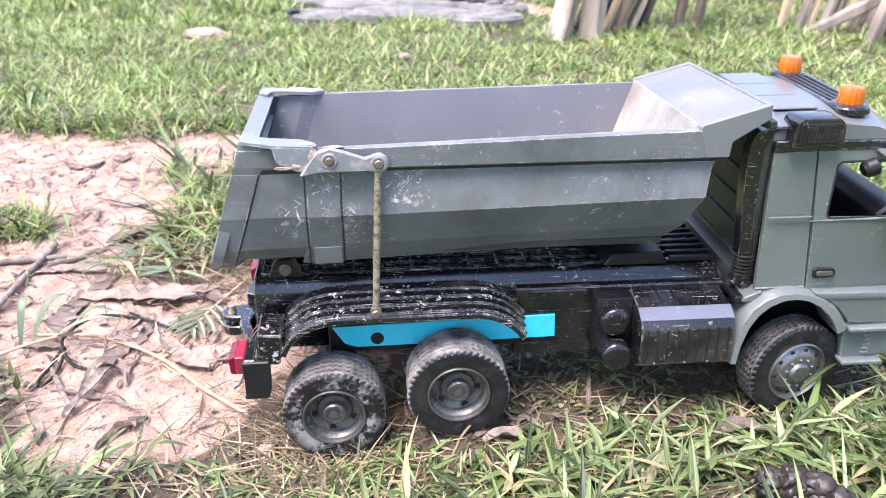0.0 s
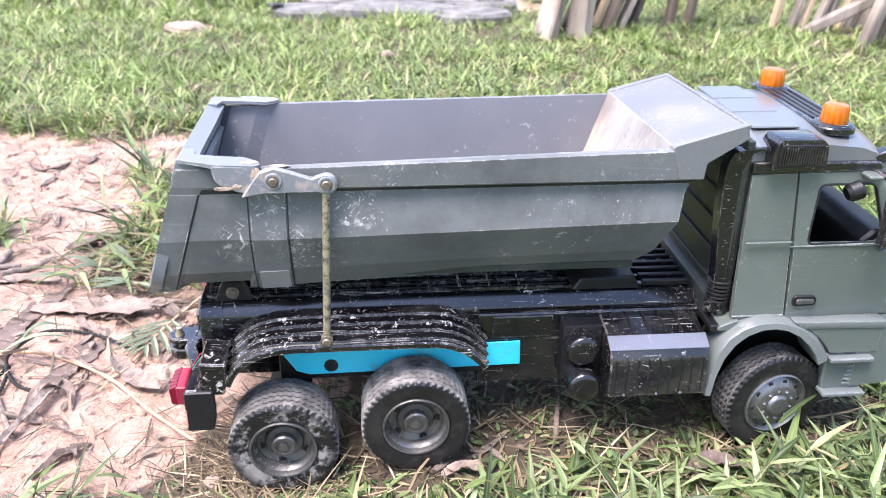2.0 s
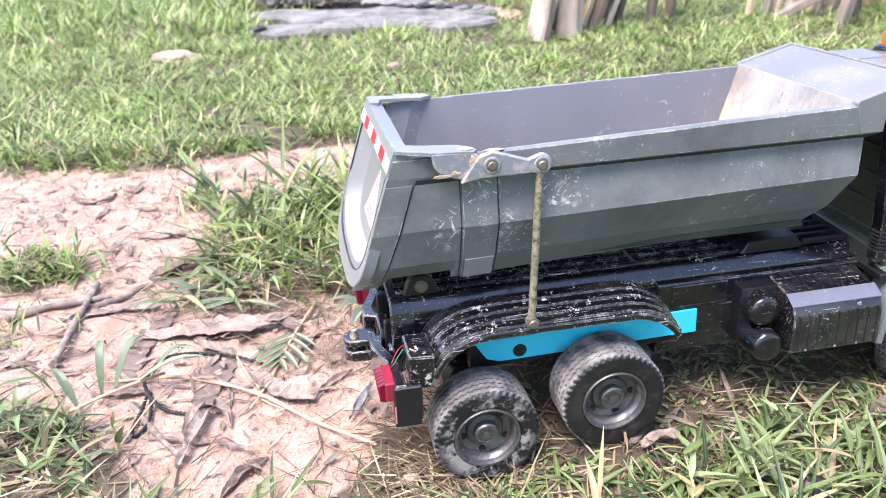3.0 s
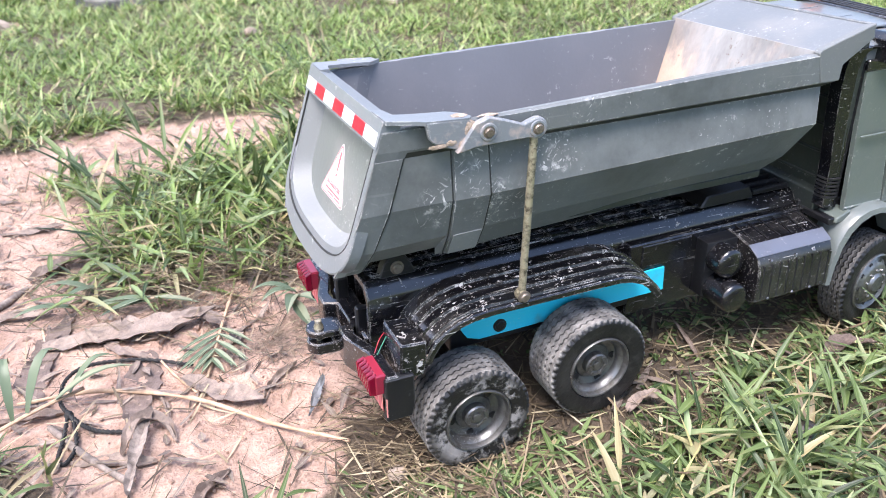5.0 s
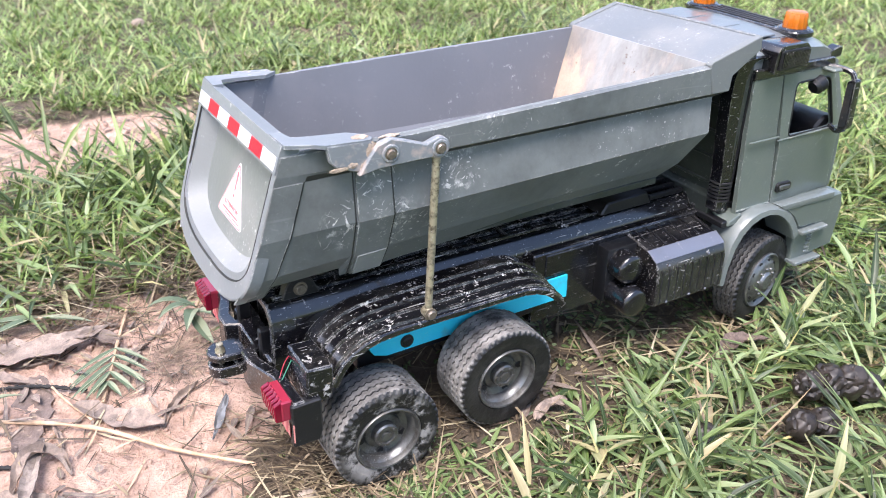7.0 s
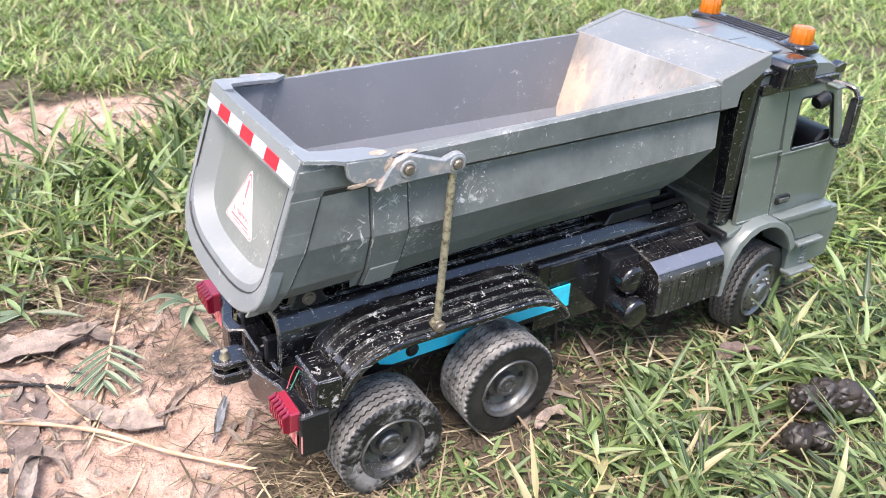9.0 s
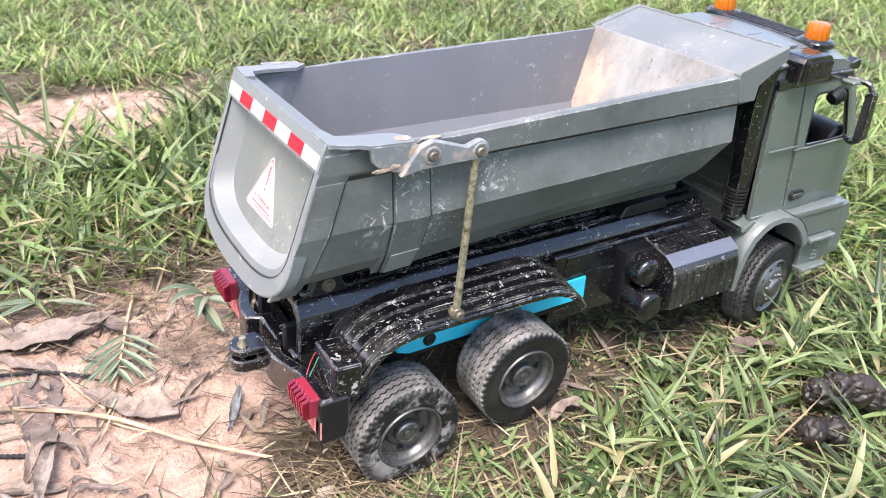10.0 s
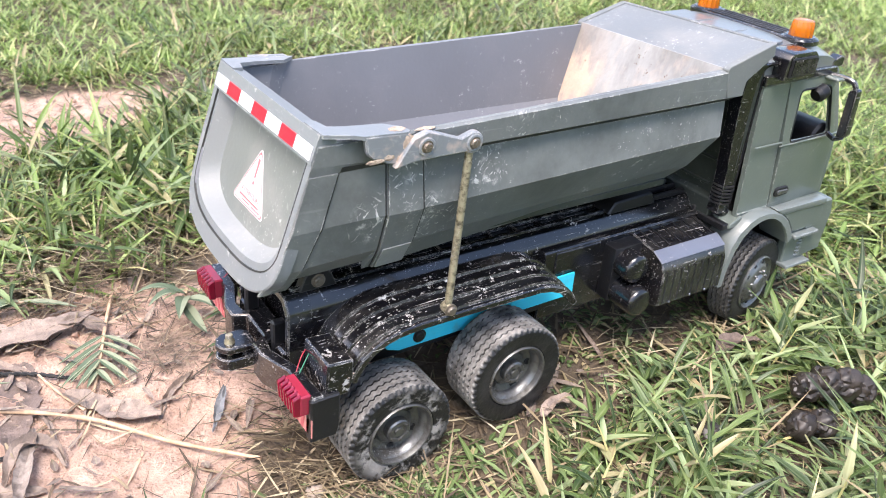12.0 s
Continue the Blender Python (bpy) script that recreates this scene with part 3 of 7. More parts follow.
def rounded(outline, radius, steps=4):
    """An outline with its corners rounded."""
    out = []
    count = len(outline)
    for i in range(count):
        p, a, b = Vector(outline[i]), Vector(outline[i - 1]), Vector(outline[(i + 1) % count])
        r = min(radius, 0.45 * (a - p).length, 0.45 * (b - p).length)
        u, v = p + (a - p).normalized() * r, p + (b - p).normalized() * r
        for k in range(steps + 1):
            t = k / steps
            out.append(tuple((1 - t) ** 2 * u + 2 * t * (1 - t) * p + t * t * v))
    return out


def holed_panel(bm, outline, hole, place, depth):
    """A panel of the given depth with a hole. place(u, v, w) gives the point."""
    cu, cv = sum(p[0] for p in hole) / len(hole), sum(p[1] for p in hole) / len(hole)
    angles = sorted({round(math.atan2(p[1] - cv, p[0] - cu), 4) for p in list(outline) + list(hole)})
    rings = []
    outer = [meet(outline, (cu, cv), a) for a in angles]
    inner = [meet(hole, (cu, cv), a) for a in angles]
    for line, w in ((outer, 0.0), (inner, 0.0), (inner, depth), (outer, depth), (outer, 0.0)):
        rings.append([place(p.x, p.y, w) for p in line])
    loft(bm, rings, caps=False)
    bmesh.ops.remove_doubles(bm, verts=bm.verts, dist=1e-6)


# ---- the dump truck; x runs to its nose, -y is its right side ----
truck = thing("dump_truck", "dusty grey toy dump truck with black chassis standing on grass", "toy truck")


def lerp(a, b, t):
    return a + (b - a) * t


# -- tipper bed: lines that run along its side, as heights over x --
def bed_twist(p):
    """The bed sits slightly askew on its hinge, its right side higher towards the nose."""
    x, y, z = p
    return Vector((x, y, z - (y + 0.056) * (0.022 + 0.11 * x)))


def rear_x(z):
    return -0.0455 - (0.186 - z) * 0.331


FRONT = [(0.120, 0.172), (0.1257, 0.1795), (0.1366, 0.1858), (0.154, 0.1908), (0.1756, 0.1940), (0.178, 0.2003), (0.2, 0.2003)]


def front_x(z):
    for (z0, x0), (z1, x1) in zip(FRONT, FRONT[1:]):
        if z <= z1:
            return lerp(x0, x1, (z - z0) / (z1 - z0))
    return FRONT[-1][1]


def side_lines(x):
    """Outer side section, top to bottom: (y, z); its foot draws in towards the nose."""
    t = max(0.0, min(1.0, x / 0.12))
    return [(0.0560, 0.1893 + 0.028 * x), (0.0581, 0.1885 + 0.028 * x), (0.0574, 0.1788 + 0.003 * x), (0.0556, 0.1776 + 0.003 * x),
            (0.0526, 0.1752 + 0.003 * x), (0.0572, 0.1529 + 0.023 * x), (0.0488 - 0.0042 * t, 0.1333 + 0.019 * x - 0.0003 * t), (0.0415 - 0.0092 * t, 0.1209 + 0.012 * x - 0.0013 * t)]


REAR_Y = [0.0522, 0.0530, 0.0532, 0.0532, 0.0532, 0.0536, 0.0496, 0.0430]


def side_section(s, x_mid, proud=0.0):
    """Outer line of the side at s along it (0 rear edge, 1 front edge)."""
    pts = []
    for k, (y, z) in enumerate(side_lines(x_mid)):
        if k == 7 and 0.06 < s < 0.2:
            z += 0.0038
        x = lerp(rear_x(z), front_x(z), s)
        flare = max(0.0, min(1.0, (0.03 - x) / 0.085))
        flare = flare * flare * (3 - 2 * flare)
        pts.append((x, lerp(y, REAR_Y[k], flare) + proud, z))
    return pts


def bed_side(sign):
    bm = bmesh.new()
    rings = []
    for s in (0, 0.04, 0.057, 0.064, 0.1, 0.15, 0.196, 0.204, 0.24, 0.28, 0.36, 0.5, 0.7, 0.9, 1.0):
        x_mid = lerp(-0.055, 0.19, s)
        outer = side_section(s, x_mid)
        inner = []
        for y, z in ((0.0330, 0.1240 + 0.012 * x_mid), (0.0425, 0.1440), (0.0475, 0.1515), (0.0535, 0.1893 + 0.028 * x_mid)):
            x = lerp(rear_x(z) + 0.0115, min(front_x(z), 0.196), s)
            inner.append((x, y - (0.003 if s < 0.1 else 0), z))
        rings.append([bed_twist((x, sign * y, z)) for x, y, z in outer + inner])
    loft(bm, rings)
    bevelled(bm, bm.faces[:], 0.0005)
    return bm


def bed_wing(sign):
    """The end of the rail that carries the canopy over the cab."""
    bm = bmesh.new()
    outline = [(0.1835, 0.1950), (0.1850, 0.1965), (0.2180, 0.2060), (0.2195, 0.1990), (0.2010, 0.1872), (0.2004, 0.1792), (0.1880, 0.1792)]
    prism(bm, outline, "y", sign * 0.0538, sign * 0.0582, 0.0004)
    for v in bm.verts:
        v.co = bed_twist(v.co)
    return bm


bed = part("bed", bed_side(-1), M_BED, truck, "dusty dark grey tipper bed", angle=4)
part("side_panel", bed_side(1), M_BED_INNER, bed, angle=4)
part("canopy_side", bed_wing(-1), M_BED_FRONT, bed)
part("canopy_side", bed_wing(1), M_BED_FRONT, bed)


def bed_plate(points, thick, material, name, label="", bevel=0.0004):
    """A plate from an outline in space with a thickness along its normal."""
    bm = bmesh.new()
    pts = [Vector(p) for p in points]
    normal = (pts[1] - pts[0]).cross(pts[2] - pts[1]).normalized()
    loft(bm, [pts, [p - normal * thick for p in pts]])
    bmesh.ops.recalc_face_normals(bm, faces=bm.faces)
    bevelled(bm, bm.faces[:], bevel)
    for v in bm.verts:
        v.co = bed_twist(v.co)
    return part(name, bm, material, bed, label)


# the floor takes the paler grey in place of the sky reflected on it
bed_plate([(-0.046, -0.044, 0.1445), (0.170, -0.044, 0.1465), (0.170, 0.044, 0.1465), (-0.046, 0.044, 0.1445)], 0.003, M_BED_LIGHT, "floor_panel", "scuffed bed floor, sky sheen in its pale grey")
# near-black underside: the shade below the bed is put into its colour
bed_plate([(-0.052, -0.038, 0.1265), (0.178, -0.038, 0.1275), (0.178, 0.038, 0.1275), (-0.052, 0.038, 0.1265)], 0.004, M_WALL_UNDERSIDE, "underside")
bed_plate([(0.1645, -0.0445, 0.1455), (0.1645, 0.0445, 0.1455), (0.1685, 0.0500, 0.1560), (0.1835, 0.0545, 0.1958), (0.1835, -0.0545, 0.1958), (0.1685, -0.0500, 0.1560)][::-1],
          0.003, M_MUDDY, "bulkhead", "grey bulkhead smeared with dried beige mud")
bed_plate([(0.1832, -0.0545, 0.1952), (0.2178, -0.0545, 0.2052), (0.2178, 0.0545, 0.2052), (0.1832, 0.0545, 0.1952)], 0.0025, M_CANOPY, "canopy", "pale scuffed canopy over the cab")
bed_plate([(0.2172, -0.0578, 0.2061), (0.2194, -0.0578, 0.2061), (0.2194, 0.0578, 0.2061), (0.2172, 0.0578, 0.2061)], 0.003, M_CANOPY, "canopy_lip")
bed_plate([(0.1945, -0.050, 0.1750), (0.1945, 0.050, 0.1750), (0.1871, 0.0440, 0.1500), (0.1800, 0.030, 0.1262), (0.1800, -0.030, 0.1262), (0.1871, -0.0440, 0.1500)], 0.003, M_BED, "front_wall")


def side_at(x, proud=0.0):
    """Outer line of the side at one place along the truck."""
    pts = []
    for k, (y, z) in enumerate(side_lines(x)):
        flare = max(0.0, min(1.0, (0.03 - x) / 0.085))
        flare = flare * flare * (3 - 2 * flare)
        pts.append((x, lerp(y, REAR_Y[k], flare) + proud, z))
    return pts


def side_band(sections, lo, hi, name, material=None, label="", proud=0.0008):
    """A raised band on the side, between two lines of its section."""
    bm = bmesh.new()
    rings = []
    for section in sections:
        a = [(x, y + proud, z) for x, y, z in section[lo:hi]]
        b = [(x, y - 0.0006, z) for x, y, z in section[lo:hi]]
        rings.append([bed_twist((x, -y, z)) for x, y, z in a + b[::-1]])
    loft(bm, rings)
    bevelled(bm, bm.faces[:], 0.0003)
    return part(name, bm, material or M_BED, bed, label, angle=4)


def band_along(s0, s1):
    return [side_section(s, lerp(-0.055, 0.19, s)) for s in (s0, (s0 + s1) / 2, s1)]


side_band(band_along(0.0, 0.052), 4, 8, "rear_flange")
side_band(band_along(0.0535, 0.0560), 4, 8, "seam", M_GROOVE, "thin dark seam line", 0.00015)
side_band([side_at(x) for x in (-0.0133, -0.005, 0.0030)], 4, 8, "side_rib", None, "", 0.0009)
for x in (-0.0143, 0.0038):
    side_band([side_at(x - 0.0003), side_at(x + 0.0003)], 4, 8, "seam", M_GROOVE, "thin dark seam line", 0.00015)
side_band([side_at(x) for x in (-0.0120, -0.005, 0.0022)], 6, 8, "side_patch", M_PATCH, "scuffed pale patch", 0.0017)
# dark strip over the undercut below the rail, painted in for its shade
side_band([side_section(s, lerp(-0.055, 0.19, s)) for s in (0.056, 0.1, 0.2, 0.3, 0.45, 0.6, 0.8, 0.995)], 3, 5, "groove", M_GROOVE, "groove below the rail, its shade painted dark", 0.0001)
# scraped corner at the foot of the rear flange
side_band(band_along(0.002, 0.020), 6, 8, "corner_scrape", M_PATCH, "scraped pale corner", 0.0011)

# -- tailgate: nested U-shaped rings behind the rear edge --
TAIL_TOP, TAIL_WAY = Vector((-0.0455, 0, 0.1860)), Vector((-0.0212, 0, -0.0640)).normalized()
TAIL_IN = Vector((TAIL_WAY.z * -1, 0, TAIL_WAY.x))


def tail_point(y, s, depth):
    return bed_twist(TAIL_TOP + TAIL_WAY * s + Vector((0, y, 0)) + TAIL_IN * depth)


def tail_ring(half, knee, bottom, depth, top):
    """A U-shaped outline: straight sides, then a full round bottom."""
    line = [(half, top), (half, lerp(top, knee, 0.5)), (half, knee)]
    for k in range(1, 13):
        a = k / 13 * math.pi / 2
        line.append((half * math.cos(a) ** 0.72, knee + (bottom - knee) * math.sin(a) ** 0.72))
    line += [(0.0, bottom)] + [(-y, s) for y, s in line[::-1]]
    return [tail_point(y, s, depth) for y, s in line]


bm = bmesh.new()
loft(bm, [tail_ring(0.0528, 0.046, 0.0740, 0.0060, 0.0), tail_ring(0.0532, 0.046, 0.0746, 0.0006, 0.0), tail_ring(0.0526, 0.0456, 0.0740, 0.0, 0.0), tail_ring(0.0492, 0.0425, 0.0655, 0.0, 0.004),
          tail_ring(0.0488, 0.0422, 0.0650, 0.0007, 0.004), tail_ring(0.0470, 0.0400, 0.0615, 0.0006, 0.006)],
     caps=False)
tailgate = part("tailgate", bm, M_BED_LIGHT, bed, "scratched grey tailgate with a recessed panel")
bm = bmesh.new()
loft(bm, [tail_ring(0.0471, 0.0401, 0.0616, 0.0006, 0.006), tail_ring(0.0407, 0.0342, 0.0560, 0.0080, 0.0075)], caps=False)
bm2 = bmesh.new()
loft(bm2, [tail_ring(0.0491, 0.0425, 0.0655, -0.0002, 0.004), tail_ring(0.0488, 0.0422, 0.0650, -0.0002, 0.004), tail_ring(0.0486, 0.0420, 0.0648, 0.0006, 0.004)], caps=False)
part("seam", bm2, M_GROOVE, tailgate, "dark dirty seam")
part("tailgate_bevel", bm, M_BAND, tailgate, "worn bevel round the recessed panel, paled for sky light")
bm = bmesh.new()
loft(bm, [tail_ring(0.0410, 0.0345, 0.0563, 0.0079, 0.004), tail_ring(0.0410, 0.0345, 0.0563, 0.0105, 0.004)])
part("tailgate_panel", bm, M_TAIL, tailgate)
bm = bmesh.new()
for y0, y1 in ((-0.0528, 0.0528),):
    ring = [(y0, -0.0062), (y1, -0.0062), (y1, 0.0062), (y0, 0.0062)]
    loft(bm, [[tail_point(y, s, -0.0006) for y, s in ring], [tail_point(y, s, 0.0075) for y, s in ring]])
bevelled(bm, bm.faces[:], 0.0007, 2)
part("top_bar", bm, M_BED_LIGHT, tailgate)
for k in range(7):
    bm = bmesh.new()
    y0, y1 = 0.0510 - k * 0.01457, 0.0510 - (k + 1) * 0.01457
    ring = [(y0, -0.0008), (y1, -0.0008), (y1, 0.0050), (y0, 0.0050)]
    loft(bm, [[tail_point(y, s, -0.0009) for y, s in ring], [tail_point(y, s, -0.0004) for y, s in ring]])
    part("reflective_tape", bm, M_RED if k % 2 else M_WHITE, tailgate, "red reflective tape" if k % 2 else "white reflective tape")


def sticker_point(y, s, depth):
    """A place on the sticker, by its own heights."""
    return tail_point(y, 0.0182 + (s - 0.0195) * 1.18, depth)


def sticker_shape(points, depth, thick=0.0002):
    bm = bmesh.new()
    loft(bm, [[sticker_point(y, s, depth - thick) for y, s in points], [sticker_point(y, s, depth) for y, s in points]])
    return bm


tri = rounded([(0.0035, 0.0195), (0.0200, 0.0445), (-0.0145, 0.0445)], 0.003)
sign_plate = part("warning_sticker", sticker_shape(tri, 0.0079), M_STICKER, tailgate, "faded red and white triangular warning sticker")
inner = rounded([(0.0034, 0.0215), (0.0184, 0.0437), (-0.0130, 0.0437)], 0.0026)
bm = bmesh.new()
outer_ring = [sticker_point(y, s, 0.00762) for y, s in rounded([(0.0035, 0.0203), (0.0194, 0.0442), (-0.0139, 0.0442)], 0.003)]
inner_ring = [sticker_point(y, s, 0.00762) for y, s in inner]
loft(bm, [outer_ring, inner_ring], caps=False)
part("sticker_border", bm, M_STICKER_RED, sign_plate)
bm = bmesh.new()
loft(bm, [[sticker_point(y, s, 0.00755) for y, s in ((0.0042, 0.0243), (0.0022, 0.0243), (0.0026, 0.0322), (0.0038, 0.0322))],
          [sticker_point(y, s, 0.0077) for y, s in ((0.0042, 0.0243), (0.0022, 0.0243), (0.0026, 0.0322), (0.0038, 0.0322))]])
loft(bm, [[sticker_point(0.0032 + 0.0008 * math.cos(a), 0.0342 + 0.0008 * math.sin(a), d) for a in np.linspace(0, 6.0, 9)] for d in (0.00755, 0.0077)])
part("exclamation_mark", bm, M_STICKER_RED, sign_plate)
bm = bmesh.new()
for a, b, s0, s1 in ((0.0135, -0.0080, 0.0410, 0.0418), (0.0100, 0.0008, 0.0424, 0.0430), (-0.0008, -0.0100, 0.0424, 0.0430)):
    loft(bm, [[sticker_point(y, s, d) for y, s in ((a, s0), (b, s0), (b, s1), (a, s1))] for d in (0.00755, 0.0077)])
part("small_print", bm, M_STICKER_RED, sign_plate)
font = bpy.data.curves.new("attention_text", "FONT")
font.body, font.size, font.align_x = "ATTENTION", 0.0034, "CENTER"
font.extrude = 0.00005
text_ob = new("attention_text", font)
axis_x, axis_y = Vector((0, -1, 0)), -TAIL_WAY
turn = Matrix((axis_x, axis_y, axis_x.cross(axis_y))).transposed().to_4x4()
text_ob.matrix_world = Matrix.Translation(sticker_point(0.0030, 0.0398, 0.0075)) @ turn
text_mesh = bpy.data.meshes.new_from_object(text_ob.evaluated_get(bpy.context.evaluated_depsgraph_get()))
bpy.data.objects.remove(text_ob)
text_mesh.materials.clear()
text_mesh.materials.append(M_STICKER_RED)
letters = new("lettering", text_mesh)
letters.matrix_world = Matrix.Translation(sticker_point(0.0030, 0.0398, 0.0075)) @ turn
letters.parent = sign_plate

# -- corner plates and hinge arms on the rear of the rails --


def corner_plate(sign):
    bm = bmesh.new()
    outline = [(-0.0438, 0.038), (-0.0434, 0.0540), (-0.0330, 0.0572), (-0.0285, 0.0600), (-0.0090, 0.0601), (-0.0068, 0.0575), (-0.0080, 0.0530), (-0.0145, 0.0480), (-0.0300, 0.0470), (-0.0375, 0.0455), (-0.0390, 0.038)]
    rings = []
    for dz in (0.0, 0.0017):
        rings.append([bed_twist((x, sign * (min(y, 0.0545) if sign > 0 else y), 0.1909 - 0.05 * (x + 0.0455) + dz)) for x, y in outline])
    loft(bm, rings)
    bevelled(bm, bm.faces[:], 0.0005)
    return bm


def corner_skirt(sign):
    """The side of the corner plate, folded down over the rail."""
    bm = bmesh.new()
    outline = [(-0.0285, 0.1915), (-0.0090, 0.1905), (-0.0068, 0.1885), (-0.0080, 0.1840), (-0.0088, 0.1800), (-0.0112, 0.1786), (-0.0125, 0.1762), (-0.0150, 0.1778), (-0.0185, 0.1786), (-0.0205, 0.1806),
               (-0.0245, 0.1812), (-0.0270, 0.1838)]
    prism(bm, outline, "y", sign * 0.0570, sign * 0.0602, 0.0006)
    for v in bm.verts:
        v.co = bed_twist(v.co)
    return bm


def hinge_arm(sign):
    bm = bmesh.new()
    line = [(-0.0155, 0.1765), (-0.0060, 0.1782), (0.0090, 0.1785), (0.0190, 0.1785)]
    for k in range(13):
        a = -2.0 + k * 0.33
        line.append((0.0227 + 0.0049 * math.cos(a), 0.1822 + 0.0049 * math.sin(a)))
    line += [(0.0160, 0.1850), (0.0070, 0.1882), (-0.0005, 0.1905), (-0.0070, 0.1885), (-0.0110, 0.1830)]
    prism(bm, line, "y", sign * 0.0586, sign * 0.0622, 0.0005)
    return bm


def bolt(bm, x, y, z, r, sign=-1, depth=0.002):
    """A cross-head screw that points out of the side."""
    m = along((x, y, z), (x, y + sign, z))
    lathe(bm, [(r * 1.35, 0), (r * 1.35, depth * 0.3), (r, depth * 0.35), (r, depth * 0.7), (r * 0.8, depth), (r * 0.3, depth), (r * 0.25, depth * 0.5), (0, depth * 0.5)], 16, m)
    tmp = bmesh.new()
    box(tmp, -r * 0.6, r * 0.6, -r * 0.13, r * 0.13, depth * 0.8, depth * 1.08, 0)
    box(tmp, -r * 0.13, r * 0.13, -r * 0.6, r * 0.6, depth * 0.8, depth * 1.09, 0)
    merge(bm, tmp, m)


for sign in (-1, 1):
    plate = part("corner_plate", corner_plate(sign), M_BED_LIGHT, bed, "pale grey corner plate with chipped muddy edge")
    part("corner_skirt", corner_skirt(sign), M_CLAYED, bed)
    if sign > 0:
        continue
    part("hinge_arm", hinge_arm(sign), M_CLAYED, bed, "worn grey hinge arm smeared with clay")
    for x, z, r in ((0.0227, 0.1822, 0.0022), (-0.0010, 0.1842, 0.0021)):
        bm = bmesh.new()
        bolt(bm, x, sign * 0.0620, z, r, sign)
        part("screw", bm, M_BOLT, bed, "rusty screw")
        bm = bmesh.new()
        lathe(bm, [(0.0040, 0), (0.0040, 0.0005), (0.0036, 0.0008), (0.0028, 0.0008), (0.0027, 0.0002), (0, 0.0002)], 28, along((x, sign * 0.0621, z), (x, sign * 1, z)))
        part("boss", bm, M_CLAYED, bed)


def clay_bit(x, y, z, rx, ry, rz):
    bm = bmesh.new()
    bmesh.ops.create_icosphere(bm, subdivisions=3, radius=1)
    for v in bm.verts:
        d = 1 + 0.35 * noise.noise(v.co * 1.6 + Vector((x * 400, z * 400, 0))) + 0.12 * noise.noise(v.co * 6)
        v.co = Vector((x + v.co.x * rx * d, y + v.co.y * ry * d, z + v.co.z * rz * d))
    return bm


for x, y, z, rx, ry, rz in ((-0.0085, -0.0601, 0.1862, 0.0026, 0.0004, 0.0034), (-0.0230, -0.0601, 0.1803, 0.0046, 0.0004, 0.0010), (0.0012, -0.0566, 0.1896, 0.0048, 0.0014, 0.0006),
                            (-0.0125, -0.0602, 0.1790, 0.0016, 0.0004, 0.0024), (-0.0172, -0.0602, 0.1812, 0.0022, 0.0004, 0.0012), (-0.0120, -0.0560, 0.1912, 0.0034, 0.0022, 0.0004)):
    part("clay_smear", clay_bit(x, y, z, rx, ry, rz), M_CLAY_DRY, bed, "dried beige clay")

# -- support rod from the hinge arm to the mudguard --
for sign in (-1,):
    bm = bmesh.new()
    rod(bm, (0.0222, sign * 0.0600, 0.1790), (0.0192, sign * 0.0595, 0.1000), 0.00185, 14)
    lathe(bm, [(0, -0.001), (0.0026, -0.001), (0.0029, 0), (0.0029, 0.0035), (0.0024, 0.0045), (0, 0.0045)], 14, along((0.0191, sign * 0.0578, 0.0990), (0.0191, sign * 0.08, 0.0990)))
    support = part("support_rod", bm, M_STEEL, truck, "scratched brass-coloured support rod")
    bm = bmesh.new()
    bolt(bm, 0.0191, sign * 0.0620, 0.0990, 0.0024, sign)
    part("screw", bm, M_BOLT, support)

# -- chassis --
bm = bmesh.new()
section = [(-0.0290, 0.0600), (-0.0302, 0.0958), (-0.0294, 0.0974), (-0.0258, 0.1022), (-0.0240, 0.1034), (0.0240, 0.1034), (0.0258, 0.1022), (0.0294, 0.0974), (0.0302, 0.0958), (0.0290, 0.0600)]
prism(bm, section, "x", -0.0365, 0.2190, 0.0012, segments=2)
inner = [(y * 0.90, 0.0800 + (z - 0.0800) * 0.86) for y, z in section]
loft(bm, [[(x, y, z) for y, z in line] for x, line in ((-0.0360, section), (-0.0474, section), (-0.0480, [(y * 0.985, z - 0.0004) for y, z in section]), (-0.0480, inner), (-0.0362, inner))], caps=False)
chassis = part("chassis", bm, M_BLACK_WORN, truck, "glossy black scratched chassis frame")
bm = bmesh.new()
prism(bm, [(0.098, 0.0530), (0.1480, 0.0535), (0.2250, 0.0550), (0.2250, 0.0960), (0.098, 0.0960)], "y", -0.0360, 0.0360, 0.0008)
part("frame_skirt", bm, M_BLACK, chassis)
for y in (-0.0361, 0.0361):
    bm = bmesh.new()
    box(bm, 0.1060, 0.1385, y - 0.0006, y + 0.0006, 0.0815, 0.0945, 0.0004)
    part("frame_hatch", bm, M_BLACK, chassis)
for y, w in ((-0.0225, 0.0012), (-0.0140, 0.0010), (-0.0050, 0.0010), (0.0050, 0.0010), (0.0140, 0.0010), (0.0225, 0.0012)):
    bm = bmesh.new()
    box(bm, -0.0440, 0.2100, y - w, y + w, 0.1036, 0.1056, 0.0004)
    part("top_ridge", bm, M_BLACK_WORN, chassis)
for k in range(9):
    bm = bmesh.new()
    box(bm, -0.010 + k * 0.0165, -0.0085 + k * 0.0165, -0.0215, 0.0215, 0.1034, 0.1052, 0.0003)
    part("cross_rib", bm, M_BLACK_WORN, chassis)
bm = bmesh.new()
prism(bm, [(0.150, 0.1040), (0.1545, 0.1110), (0.1840, 0.1120), (0.1880, 0.1040)], "y", -0.027, 0.027, 0.0008)
